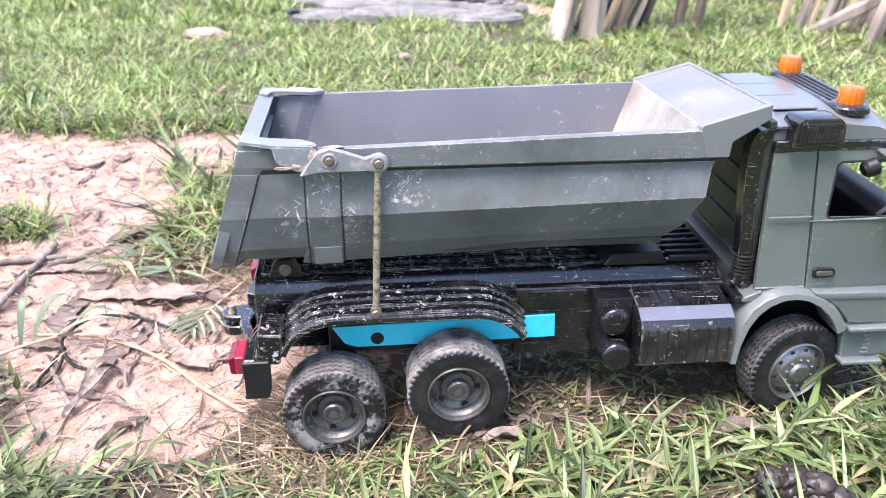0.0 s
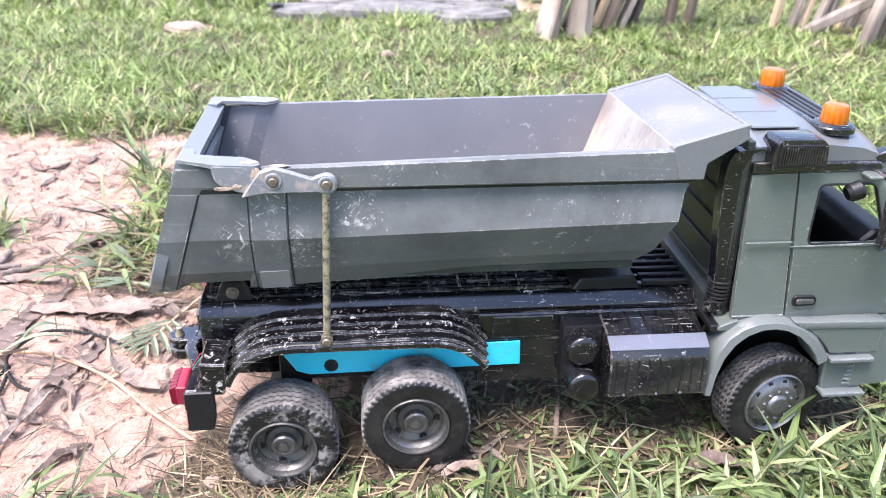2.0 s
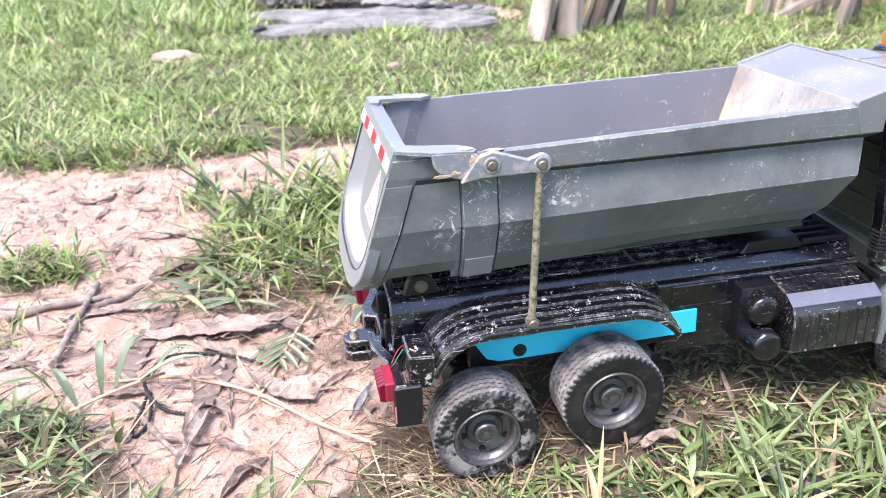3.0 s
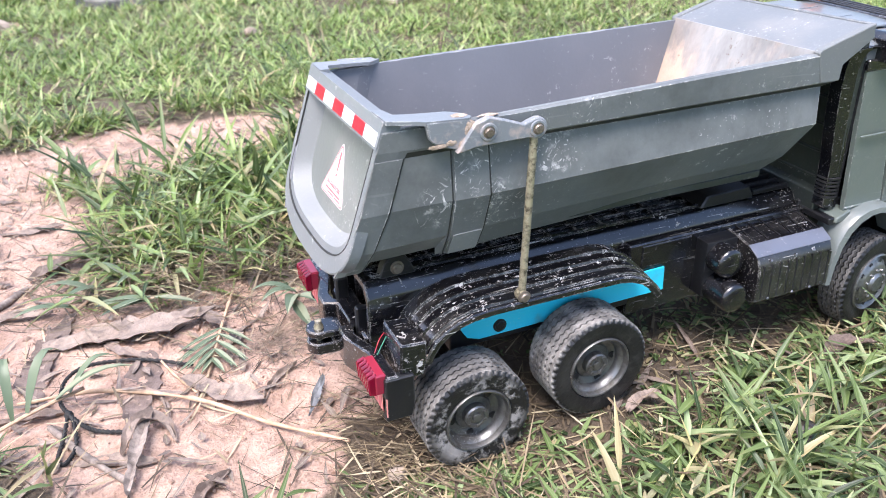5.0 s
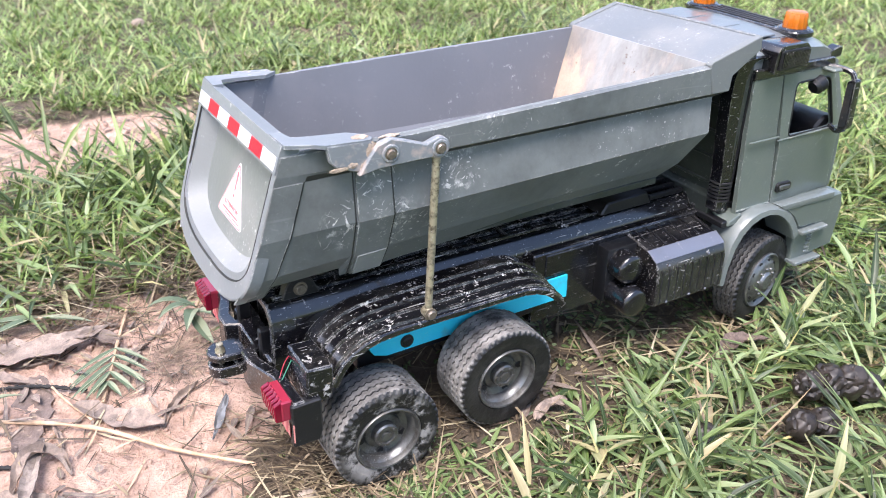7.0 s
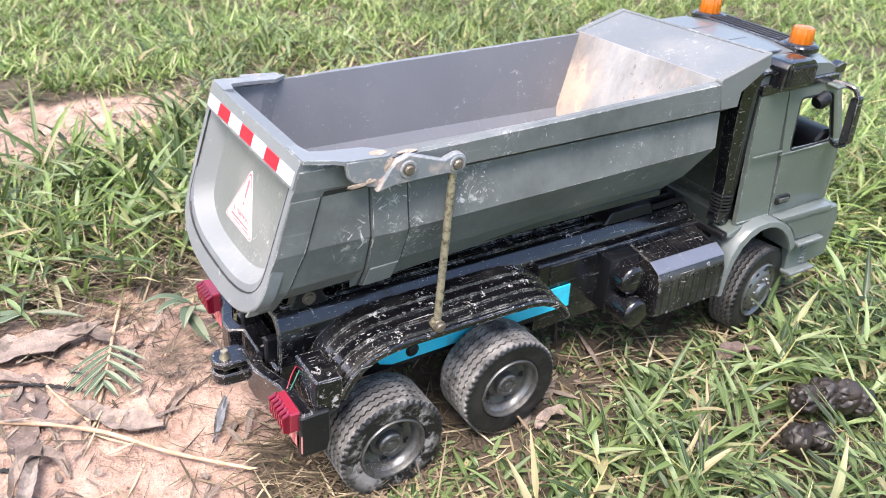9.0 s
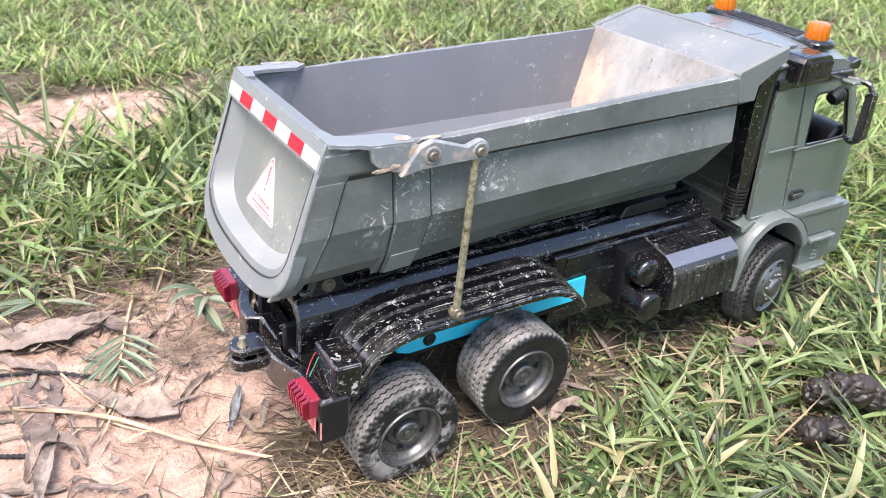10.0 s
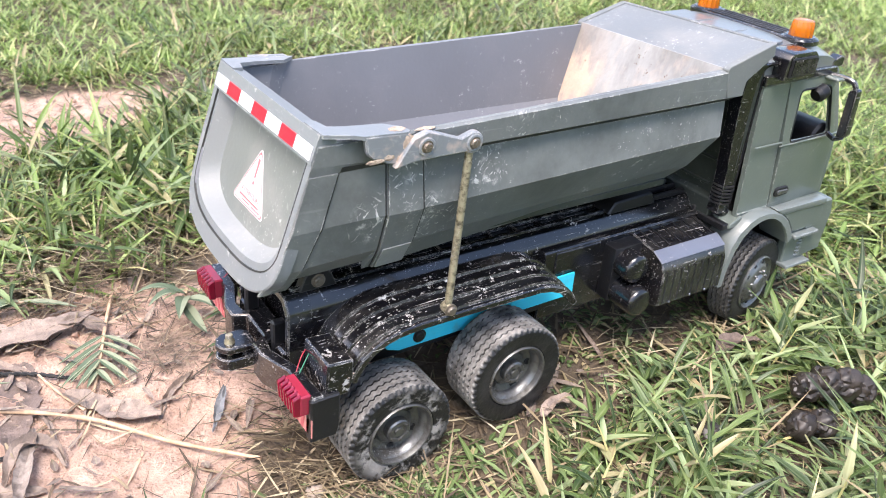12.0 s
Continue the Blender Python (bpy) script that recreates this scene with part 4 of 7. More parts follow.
part("lift_mount", bm, M_BLACK_MATT, chassis)
bm = bmesh.new()
for k in range(7):
    box(bm, 0.1900, 0.2160, -0.024 + k * 0.0075, -0.021 + k * 0.0075, 0.1038, 0.1068, 0.0004)
part("vent_grille", bm, M_BLACK_MATT, chassis)
bm = bmesh.new()
rod(bm, (0.155, 0, 0.105), (0.120, 0, 0.1265), 0.008, 16)
part("lift_ram", bm, M_BLACK_MATT, chassis)
for sign in (-1, 1):
    bm = bmesh.new()
    prism(bm, [(-0.0400, 0.1030), (-0.0375, 0.1100), (-0.0345, 0.1140), (-0.0265, 0.1140), (-0.0235, 0.1100), (-0.0205, 0.1030)], "y", sign * 0.0190, sign * 0.0246, 0.0006)
    bracket = part("hinge_bracket", bm, M_BLACK_MATT, chassis)
    bm = bmesh.new()
    bolt(bm, -0.0305, sign * 0.0246, 0.1079, 0.0026, sign)
    part("screw", bm, M_BOLT, bracket)
    bm = bmesh.new()
    prism(bm, [(-0.0345, 0.1085), (-0.0270, 0.1085), (-0.0240, 0.1260), (-0.0380, 0.1260)], "y", sign * 0.0060, sign * 0.0110, 0.0006)
    part("hinge_lug", bm, M_BED, bed)

# -- rear end: crossmember, beam, hitch, lamps --
bm = bmesh.new()
prism(bm, [(-0.0500, 0.0590), (-0.0500, 0.0720), (-0.0490, 0.0740), (-0.0400, 0.0740), (-0.0400, 0.0590)], "y", -0.0270, 0.0270, 0.0008)
part("rear_crossmember", bm, M_BLACK_WORN, chassis)
for y in (-0.0165, 0.0165):
    bm = bmesh.new()
    box(bm, -0.0505, -0.0440, y - 0.0022, y + 0.0022, 0.064, 0.086, 0.0008)
    part("rear_post", bm, M_BLACK_MATT, chassis)
bm = bmesh.new()
line = [(-0.0520, 0.0640), (-0.0530, 0.0400), (-0.0590, 0.0230), (-0.0590, 0.0130), (-0.0520, 0.0100), (-0.0520, -0.0100), (-0.0590, -0.0130), (-0.0590, -0.0230), (-0.0530, -0.0400), (-0.0520, -0.0640),
        (-0.0460, -0.0640), (-0.0470, -0.0400), (-0.0530, -0.0220), (-0.0520, -0.0150), (-0.0460, -0.0120), (-0.0460, 0.0120), (-0.0520, 0.0150), (-0.0530, 0.0220), (-0.0470, 0.0400), (-0.0460, 0.0640)]
prism(bm, line, "z", 0.0570, 0.0745, 0.0007)
beam = part("rear_beam", bm, M_BLACK_WORN, truck, "scratched glossy black rear beam")
bm = bmesh.new()
outline = [(-0.0560, -0.0075), (-0.0680, -0.0070), (-0.0715, -0.0040), (-0.0725, 0.0), (-0.0715, 0.0040), (-0.0680, 0.0070), (-0.0560, 0.0075)]
prism(bm, outline, "z", 0.0560, 0.0625, 0.0007)
prism(bm, outline, "z", 0.0655, 0.0695, 0.0007)
box(bm, -0.0600, -0.0540, -0.006, 0.006, 0.0585, 0.0690, 0.0005)
hitch = part("tow_hitch", bm, M_BLACK_WORN, beam, "black tow hitch with steel pin")
bm = bmesh.new()
lathe(bm, [(0, 0), (0.0016, 0), (0.0016, 0.012), (0.0026, 0.0125), (0.0026, 0.0145), (0.0018, 0.016), (0.0018, 0.018), (0, 0.0182)], 14, pose(-0.0660, -0.0015, 0.0560))
part("hitch_pin", bm, M_STEEL, hitch)
for sign in (-1, 1):
    bm = bmesh.new()
    prism(bm, [(-0.0530, 0.0500), (-0.0400, 0.0500), (-0.0385, 0.0560), (-0.0385, 0.0735), (-0.0530, 0.0735)], "y", sign * 0.0645, sign * 0.0590, 0.0007)
    part("lamp_bracket", bm, M_BLACK_MATT, beam)
    bm = bmesh.new()
    box(bm, -0.0570, -0.0515, sign * 0.0442, sign * 0.0622, 0.0648, 0.0758, 0.0008)
    lamp = part("tail_lamp", bm, M_LAMP_PINK, beam, "ribbed dark red tail lamp")
    for k in range(6):
        bm = bmesh.new()
        y = 0.0440 + k * 0.0031
        prism(bm, [(-0.0560, 0.0642), (-0.0597, 0.0650), (-0.0604, 0.0745), (-0.0560, 0.0765)], "y", sign * y, sign * (y + 0.0021), 0.0006)
        part("lens_rib", bm, M_LAMP_RED, lamp)
    bm = bmesh.new()
    box(bm, -0.0528, -0.0521, sign * 0.0425, sign * 0.0645, 0.0530, 0.0632, 0)
    plate = part("hazard_plate", bm, M_HAZARD, beam, "faded hazard plate")
    for k in range(4):
        bm = bmesh.new()
        prism(bm, [(sign * (0.0430 + 0.0052 * k), 0.0533), (sign * (0.0456 + 0.0052 * k), 0.0533), (sign * (0.0476 + 0.0052 * k), 0.0629), (sign * (0.0450 + 0.0052 * k), 0.0629)], "x", -0.0530, -0.0528, 0)
        part("hazard_stripe", bm, M_STICKER_RED, plate)
for points, r, mat in ((((-0.044, -0.0400, 0.0835), (-0.0475, -0.0425, 0.0815), (-0.0510, -0.0450, 0.0765)), 0.00025, M_WIRE_RED),
                       (((-0.043, -0.0425, 0.0840), (-0.0460, -0.0450, 0.0820), (-0.0505, -0.0470, 0.0765)), 0.00025, M_WIRE_GREEN),
                       (((-0.044, 0.0400, 0.0835), (-0.0475, 0.0425, 0.0815), (-0.0510, 0.0450, 0.0765)), 0.00025, M_WIRE_RED)):
    bm = bmesh.new()
    tube(bm, smooth_line(points), r, 6)
    part("wire", bm, mat, chassis, "thin lamp wire")

# -- mudguards over the rear wheels --
GUARD = [(-0.0325, 0.0760), (-0.0300, 0.0812), (-0.0265, 0.0862), (-0.0215, 0.0905), (-0.0150, 0.0938), (-0.0075, 0.0957), (0.0030, 0.0966), (0.0300, 0.0967),
         (0.0600, 0.0968), (0.0740, 0.0966), (0.0815, 0.0952), (0.0880, 0.0925), (0.0935, 0.0885), (0.0975, 0.0845), (0.1000, 0.0810)]


def guard_normal(i):
    a, b = GUARD[max(i - 1, 0)], GUARD[min(i + 1, len(GUARD) - 1)]
    d = Vector((b[0] - a[0], b[1] - a[1])).normalized()
    return -d.y, d.x


def mudguard(sign):
    """A ribbed sheet: four thin ridges run along it and step up towards the frame."""
    cross = [(-0.0630, -0.0030), (-0.0630, -0.0004), (-0.0624, 0.0004), (-0.0606, 0.0004)]
    for k in range(4):
        y, h = -0.0604 + k * 0.0070, 0.0004 + k * 0.0008
        cross += [(y, h), (y + 0.0004, h + 0.0010), (y + 0.0012, h + 0.0010), (y + 0.0016, h), (y + 0.0060, h + 0.0004)]
    cross += [(-0.0300, 0.0034), (-0.0300, 0.0005), (-0.0400, -0.0005), (-0.0520, -0.0020), (-0.0610, -0.0030)]
    bm = bmesh.new()
    rings = []
    for i, (x, z) in enumerate(GUARD):
        nx, nz = guard_normal(i)
        rings.append([(x + nx * h, -sign * y, z + nz * h) for y, h in cross])
    loft(bm, rings)
    return bm


for sign in (-1, 1):
    guard = part("mudguard", mudguard(sign), M_GUARD, truck, "ribbed black mudguard dusted with pale mud")
    bm = bmesh.new()
    prism(bm, [(-0.0450, 0.0700), (-0.0330, 0.0700), (-0.0310, 0.0790), (-0.0310, 0.0880), (-0.0440, 0.0890)], "y", sign * 0.0385, sign * 0.0625, 0.0008)
    part("guard_bracket", bm, M_GUARD, guard)
    # cyan side panel behind the guard
    bm = bmesh.new()
    prism(bm, [(-0.0060, 0.0770), (0.0010, 0.0660), (0.0080, 0.0635), (0.1218, 0.0650), (0.1212, 0.0797)], "y", sign * 0.0364, sign * 0.0376, 0.0003)
    panel = part("side_strip", bm, M_BLUE, chassis, "bright cyan painted strip")
    bm = bmesh.new()
    bolt(bm, 0.0194, sign * 0.0376, 0.0690, 0.0028, sign, 0.0016)
    part("screw", bm, M_BLACK_MATT, panel)
    bm = bmesh.new()
    box(bm, -0.0080, 0.1000, sign * 0.0280, sign * 0.0362, 0.0600, 0.0900, 0.0006)
    part("frame_rail", bm, M_BLACK_MATT, chassis)
    # ribbed storage box
    bm = bmesh.new()
    prism(bm, [(-0.0300 * -sign, 0.0945), (-0.0540 * -sign, 0.0906), (-0.0612 * -sign, 0.0866), (-0.0640 * -sign, 0.0800), (-0.0645 * -sign, 0.0600), (-0.0600 * -sign, 0.0580), (-0.0300 * -sign, 0.0590)],
          "x", 0.1640, 0.2165, 0.0006)
    locker = part("storage_box", bm, M_BLACK_WORN, chassis, "ribbed black storage box with silver edge")
    bm = bmesh.new()
    prism(bm, [(sign * 0.0536, 0.0912), (sign * 0.0615, 0.0868), (sign * 0.0610, 0.0862), (sign * 0.0533, 0.0904)], "x", 0.1637, 0.2168, 0.0002)
    part("box_edge", bm, M_SILVER, locker, "worn silver edge strip")
    for k in range(6):
        x = 0.1690 + k * 0.0088
        bm = bmesh.new()
        prism(bm, [(sign * 0.0330, 0.0943), (sign * 0.0520, 0.0912), (sign * 0.0520, 0.0915), (sign * 0.0330, 0.0946)], "x", x, x + 0.0012, 0.0002)
        part("top_rib", bm, M_BLACK_MATT, locker)
    for k in range(9):
        x = 0.1668 + k * 0.0058
        bm = bmesh.new()
        prism(bm, [(sign * 0.0639, 0.0820), (sign * 0.0644, 0.0612), (sign * 0.0646, 0.0612), (sign * 0.0642, 0.0820)], "x", x, x + 0.0010, 0.0002)
        part("face_rib", bm, M_BLACK_MATT, locker)
    for x in (0.1725, 0.1900, 0.2030):
        for z, y in ((0.0838, 0.0628), (0.0612, 0.0648)):
            bm = bmesh.new()
            lathe(bm, [(0.0008, 0), (0.0007, 0.0004), (0.0004, 0.0006), (0, 0.0006)], 10, along((x, sign * y, z), (x, sign * 1, z)))
            part("rivet", bm, M_SILVER, locker)
    # two air tanks
    for x, z, reach in ((0.1515, 0.0828, 0.0225), (0.1520, 0.0640, 0.0285)):
        bm = bmesh.new()
        m = along((x, sign * 0.034, z), (x, sign * 1, z))
        lathe(bm, [(0, 0), (0.0086, 0), (0.0088, 0.001), (0.0088, reach - 0.0030), (0.0084, reach - 0.0014), (0.0076, reach - 0.0005), (0.0064, reach), (0.0040, reach + 0.0003), (0, reach + 0.0004)], 32, m)
        part("air_tank", bm, M_TANK, chassis, "dusty black air tank")
    bm = bmesh.new()
    box(bm, 0.1425, 0.1640, sign * 0.034, sign * 0.0450, 0.0585, 0.0925, 0.0014, segments=2)
    part("tank_mount", bm, M_BLACK_MATT, chassis)

for x, y, z, rx, ry, rz in ((-0.0318, -0.0580, 0.0800, 0.0016, 0.0042, 0.0009), (-0.0325, -0.0480, 0.0845, 0.0014, 0.0050, 0.0007), (-0.0340, -0.0612, 0.0790, 0.0030, 0.0012, 0.0006)):
    part("clay_smear", clay_bit(x, y, z, rx, ry, rz), M_CLAY_DRY, chassis, "dried pale clay")

# -- wheels: built about their hub, outer side towards -y --
OUT = Matrix.Rotation(math.pi / 2, 4, "X")


def tyre_mesh(radius, width, lugs, ribs):
    """One tyre: flat sidewalls, a scalloped shoulder and zigzag ribs; the outer face lies at height 0."""
    bm = bmesh.new()
    seg = lugs * 4
    r = radius
    profile = [(r * 0.60, -width * 0.96, 0, 0), (r * 0.80, -width, 0, 0), (r * 0.93, -width * 0.98, 0, 0), (r * 0.975, -width * 0.95, 0, 0)]
    pitch = 0.89 / ribs
    for k in range(ribs):
        a = width * (0.92 - k * pitch)
        zig = 0.0 if k == ribs - 1 else 1.0
        for height_share, at in ((0.955, 0.0), (0.990, 0.07), (1.0, 0.16), (0.9925, 0.30), (0.9925, 0.58), (1.0, 0.72), (0.990, 0.81), (0.955, 0.88)):
            profile.append((r * height_share, -a + width * pitch * at, zig if at > 0.5 else 1.0, 0))
    profile = profile[:-1]
    profile += [(r * 0.999, -0.0022, 0, 0), (r * 0.994, -0.0012, 0, 1.4), (r * 0.960, -0.0003, 0, 1.2), (r * 0.925, 0.0, 0, 0), (r * 0.86, 0.0001, 0, 0), (r * 0.75, -0.0002, 0, 0), (r * 0.64, -0.0006, 0, 0),
                (r * 0.615, -0.0014, 0, 0), (r * 0.58, -0.004, 0, 0)]
    rows = []
    for rad, h, zig, tooth in profile:
        row = []
        for i in range(seg):
            a = 2 * math.pi * i / seg
            wave = 1 if (i // 2) % 2 else -1
            rr = rad - (r * 0.032 * tooth if wave > 0 else 0.0)
            row.append(OUT @ Vector((rr * math.cos(a), rr * math.sin(a), h + 0.00042 * wave * zig)))
        rows.append(row)
    loft(bm, rows, caps=False)
    return bm


def rear_rim(r):
    bm = bmesh.new()
    lathe(bm, [(r * 0.625, -0.0040), (r * 0.62, -0.0006), (r * 0.605, 0.0002), (r * 0.578, 0.0), (r * 0.565, -0.0012), (r * 0.555, -0.0030), (r * 0.50, -0.0048), (r * 0.48, -0.0075), (r * 0.36, -0.0088),
               (r * 0.33, -0.0076), (r * 0.24, -0.0070), (0, -0.0070)], 48, OUT)
    return bm


def front_rim(r):
    bm = bmesh.new()
    lathe(bm, [(r * 0.62, -0.0050), (r * 0.625, 0.0002), (r * 0.60, 0.0008), (r * 0.56, -0.0008), (r * 0.53, -0.0018), (r * 0.42, 0.0008), (r * 0.36, 0.0016), (r * 0.22, 0.0018),
               (r * 0.20, 0.0030), (r * 0.17, 0.0036), (0, 0.0038)], 40, OUT)
    return bm


def wheel(name, rear, radius):
    bm = bmesh.new()
    lathe(bm, [(0, -0.030), (radius * 0.45, -0.030), (radius * 0.45, -0.010), (0, -0.010)], 24, OUT)
    hub = new(name, finish(bm, "brake_drum", M_BLACK_MATT))
    hub.parent = truck
    width = 0.0270 if rear else 0.0170
    bm = tyre_mesh(radius, width, 46, 6 if rear else 5)
    part("tyre", bm, M_TYRE_DUSTY if rear else M_TYRE_FRONT, hub, "dusty black ribbed tyre")
    rim = part("rim", rear_rim(radius) if rear else front_rim(radius), M_RIM if rear else M_RIM_BRIGHT, hub, "dirty steel rim" if rear else "chrome rim with bolts")
    if rear:
        bm = bmesh.new()
        lathe(bm, [(radius * 0.235, -0.0085), (radius * 0.23, -0.0036), (radius * 0.205, -0.0028), (radius * 0.15, -0.0028), (radius * 0.14, -0.0036), (radius * 0.09, -0.0036), (radius * 0.08, -0.0024), (0, -0.0022)], 24, OUT)
        part("hub_cap", bm, M_RIM, rim)
        for k in range(6):
            a = k * math.pi / 3
            bm = bmesh.new()
            lathe(bm, [(0.0009, 0), (0.0009, 0.0009), (0, 0.0010)], 6, OUT @ Matrix.Translation((radius * 0.175 * math.cos(a), radius * 0.175 * math.sin(a), -0.0030)))
            part("wheel_nut", bm, M_RIM, rim)
        for k in range(5):
            a = k * 2 * math.pi / 5
            bm = bmesh.new()
            lathe(bm, [(0.0021, 0.0), (0.0019, 0.0004), (0, 0.0002)], 12, OUT @ Matrix.Translation((radius * 0.425 * math.cos(a), radius * 0.425 * math.sin(a), -0.0081)))
            part("rim_hole", bm, M_BLACK_MATT, rim)
    else:
        for k in range(10):
            a = k * math.pi / 5
            bm = bmesh.new()
            lathe(bm, [(0.0010, 0), (0.0010, 0.0009), (0.0006, 0.0013), (0, 0.0013)], 6, OUT @ Matrix.Translation((radius * 0.295 * math.cos(a), radius * 0.295 * math.sin(a), 0.0016)))
            part("wheel_nut", bm, M_RIM_BRIGHT, rim)
        for k in range(10):
            a = (k + 0.5) * math.pi / 5
            bm = bmesh.new()
            lathe(bm, [(0.0014, 0.0), (0.0012, 0.0004), (0, 0.0001)], 10, OUT @ Matrix.Translation((radius * 0.47 * math.cos(a), radius * 0.47 * math.sin(a), -0.0002)))
            part("rim_hole", bm, M_BLACK_MATT, rim)
    return hub


rear_wheel = wheel("rear_wheel", True, 0.0285)
front_wheel = wheel("front_wheel", False, 0.0295)
rear_wheel.matrix_basis = pose(-0.0058, -0.0668, 0.0368, 0, 25, 0)
copy_thing(rear_wheel, pose(0.0632, -0.0668, 0.0476, 0, 70, 0))
for piece in rear_wheel.children:
    if piece.name.startswith("tyre"):
        piece.data = piece.data.copy()
        piece.data.materials[0] = M_TYRE_MUDDY
        tagged(piece, "black ribbed tyre caked with dried mud")
copy_thing(rear_wheel, pose(-0.0058, 0.0668, 0.0380, 0, 10, 180))
copy_thing(rear_wheel, pose(0.0632, 0.0668, 0.0470, 0, 40, 180))
front_wheel.matrix_basis = pose(0.2600, -0.0605, 0.0482, 0, 15, 10)
copy_thing(front_wheel, pose(0.2600, 0.0605, 0.0482, 0, 50, 190))
for x, z in ((-0.0058, 0.037), (0.0632, 0.0476), (0.260, 0.048)):
    bm = bmesh.new()
    rod(bm, (x, -0.045, z), (x, 0.045, z), 0.0045, 12)
    lathe(bm, [(0, -0.009), (0.008, -0.008), (0.012, -0.003), (0.012, 0.003), (0.008, 0.008), (0, 0.009)], 16, pose(x, 0, z, 90))
    part("axle", bm, M_BLACK_MATT, chassis)

# -- cab --


def cab_y(z, x=0.25):
    """Half width of the cab: it leans in towards the roof and the nose."""
    return 0.0555 - max(0.0, z - 0.135) * 0.095 - max(0.0, x - 0.296) * 0.25


bm = bmesh.new()
prism(bm, [(0.2235, 0.0960), (0.2960, 0.0960), (0.3160, 0.0960), (0.3170, 0.1040), (0.2240, 0.1040)], "y", -0.0480, 0.0480, 0.0008)
cab = part("cab", bm, M_BLACK_MATT, truck, "grey-green scuffed toy truck cab")
WINDOW = rounded([(0.2612, 0.1418), (0.2632, 0.1728), (0.2918, 0.1730), (0.3035, 0.1412)], 0.0035)
DOOR = [(0.2578, 0.0975), (0.2516, 0.1788), (0.2930, 0.1795), (0.3135, 0.1390), (0.3155, 0.0975)]
QUARTER = [(0.2285, 0.0940), (0.2275, 0.1785), (0.2506, 0.1788), (0.2570, 0.0940)]
for sign in (-1, 1):
    bm = bmesh.new()
    holed_panel(bm, DOOR, WINDOW, lambda u, v, w: (u, sign * (cab_y(v, u) - w), v), 0.0028)
    door = part("door", bm, M_CAB, cab, "grey-green cab door with open window")
    bm = bmesh.new()
    rows = [[(x, sign * (cab_y(z, x) - w), z) for x, z in QUARTER] for w in (0.0, 0.003)]
    loft(bm, rows)
    bevelled(bm, bm.faces[:], 0.0005)
    quarter = part("quarter_panel", bm, M_CAB, cab)
    for z in (0.1008, 0.1430):
        bm = bmesh.new()
        box(bm, 0.2288, 0.2560 - (z - 0.1) * 0.072, sign * 0.0545, sign * 0.0560, z, z + 0.0009, 0.0003)
        part("panel_crease", bm, M_CAB, quarter)
    bm = bmesh.new()
    rim_line = [(x, z) for x, z in WINDOW]
    pts = [(x, sign * (cab_y(z, x) - 0.0004), z) for x, z in rim_line]
    tube(bm, pts + [pts[0]], 0.00075, 6)
    part("window_seal", bm, M_BLACK_MATT, door)
    bm = bmesh.new()
    prism(bm, rounded([(0.2596, 0.1064), (0.2594, 0.1130), (0.2722, 0.1124), (0.2728, 0.1070)], 0.0026), "y", sign * 0.0548, sign * 0.0566, 0.0004)
    recess = part("handle_recess", bm, M_BLACK_MATT, door)
    bm = bmesh.new()
    prism(bm, rounded([(0.2612, 0.1082), (0.2612, 0.1112), (0.2706, 0.1109), (0.2710, 0.1085)], 0.0012), "y", sign * 0.0562, sign * 0.0576, 0.0003)
    part("door_handle", bm, M_RIM, recess)
    bm = bmesh.new()
    prism(bm, [(0.2520, 0.1405), (0.3100, 0.1405), (0.3085, 0.1420), (0.2520, 0.1412)], "y", sign * 0.0545, sign * 0.0558, 0.0003)
    part("door_crease", bm, M_CAB, door)
    # roof edge trim
    bm = bmesh.new()
    prism(bm, [(0.2270, 0.1790), (0.2940, 0.1798), (0.2920, 0.1845), (0.2270, 0.1850)], "y", sign * 0.0475, sign * 0.0522, 0.0006)
    part("roof_trim", bm, M_BLACK, cab)
    # wheel arch with a rounded lip
    bm = bmesh.new()
    ARCH = [(0.2172, 0.0570), (0.2180, 0.0700), (0.2205, 0.0840), (0.2250, 0.0925), (0.2320, 0.0985), (0.2400, 0.1014), (0.2480, 0.1019), (0.2570, 0.1005), (0.2660, 0.0969), (0.2740, 0.0914), (0.2800, 0.0840), (0.2840, 0.0770)]
    INNER = [(0.2212, 0.0570), (0.2225, 0.0690), (0.2255, 0.0800), (0.2300, 0.0880), (0.2360, 0.0935), (0.2430, 0.0965), (0.2500, 0.0970), (0.2570, 0.0955), (0.2640, 0.0915), (0.2700, 0.0860), (0.2745, 0.0800), (0.2775, 0.0740)]
    rings = []
    for (ax, az), (ix, iz) in zip(ARCH, INNER):
        rings.append([(ax, sign * 0.0520, az), (ax, sign * 0.0600, az), (lerp(ax, ix, 0.25), sign * 0.0628, lerp(az, iz, 0.25)), (lerp(ax, ix, 0.9), sign * 0.0634, lerp(az, iz, 0.9)),
                      (ix, sign * 0.0625, iz), (ix, sign * 0.0420, iz), (lerp(ax, ix, 0.5), sign * 0.0420, lerp(az, iz, 0.5))])
    loft(bm, rings)
    arch = part("wheel_arch", bm, M_TRIM, cab, "pale grey wheel arch")
    bm = bmesh.new()
    prism(bm, [(0.2215, 0.0935), (0.2215, 0.0955), (0.2225, 0.0968), (0.2300, 0.1000), (0.2320, 0.1000), (0.2320, 0.0940)], "y", sign * 0.0430, sign * 0.0575, 0.0006)
    part("arch_shelf", bm, M_CAB, arch)
    # dark wheel well
    bm = bmesh.new()
    box(bm, 0.2180, 0.2960, sign * 0.0300, sign * 0.0330, 0.0480, 0.0990, 0.0006)
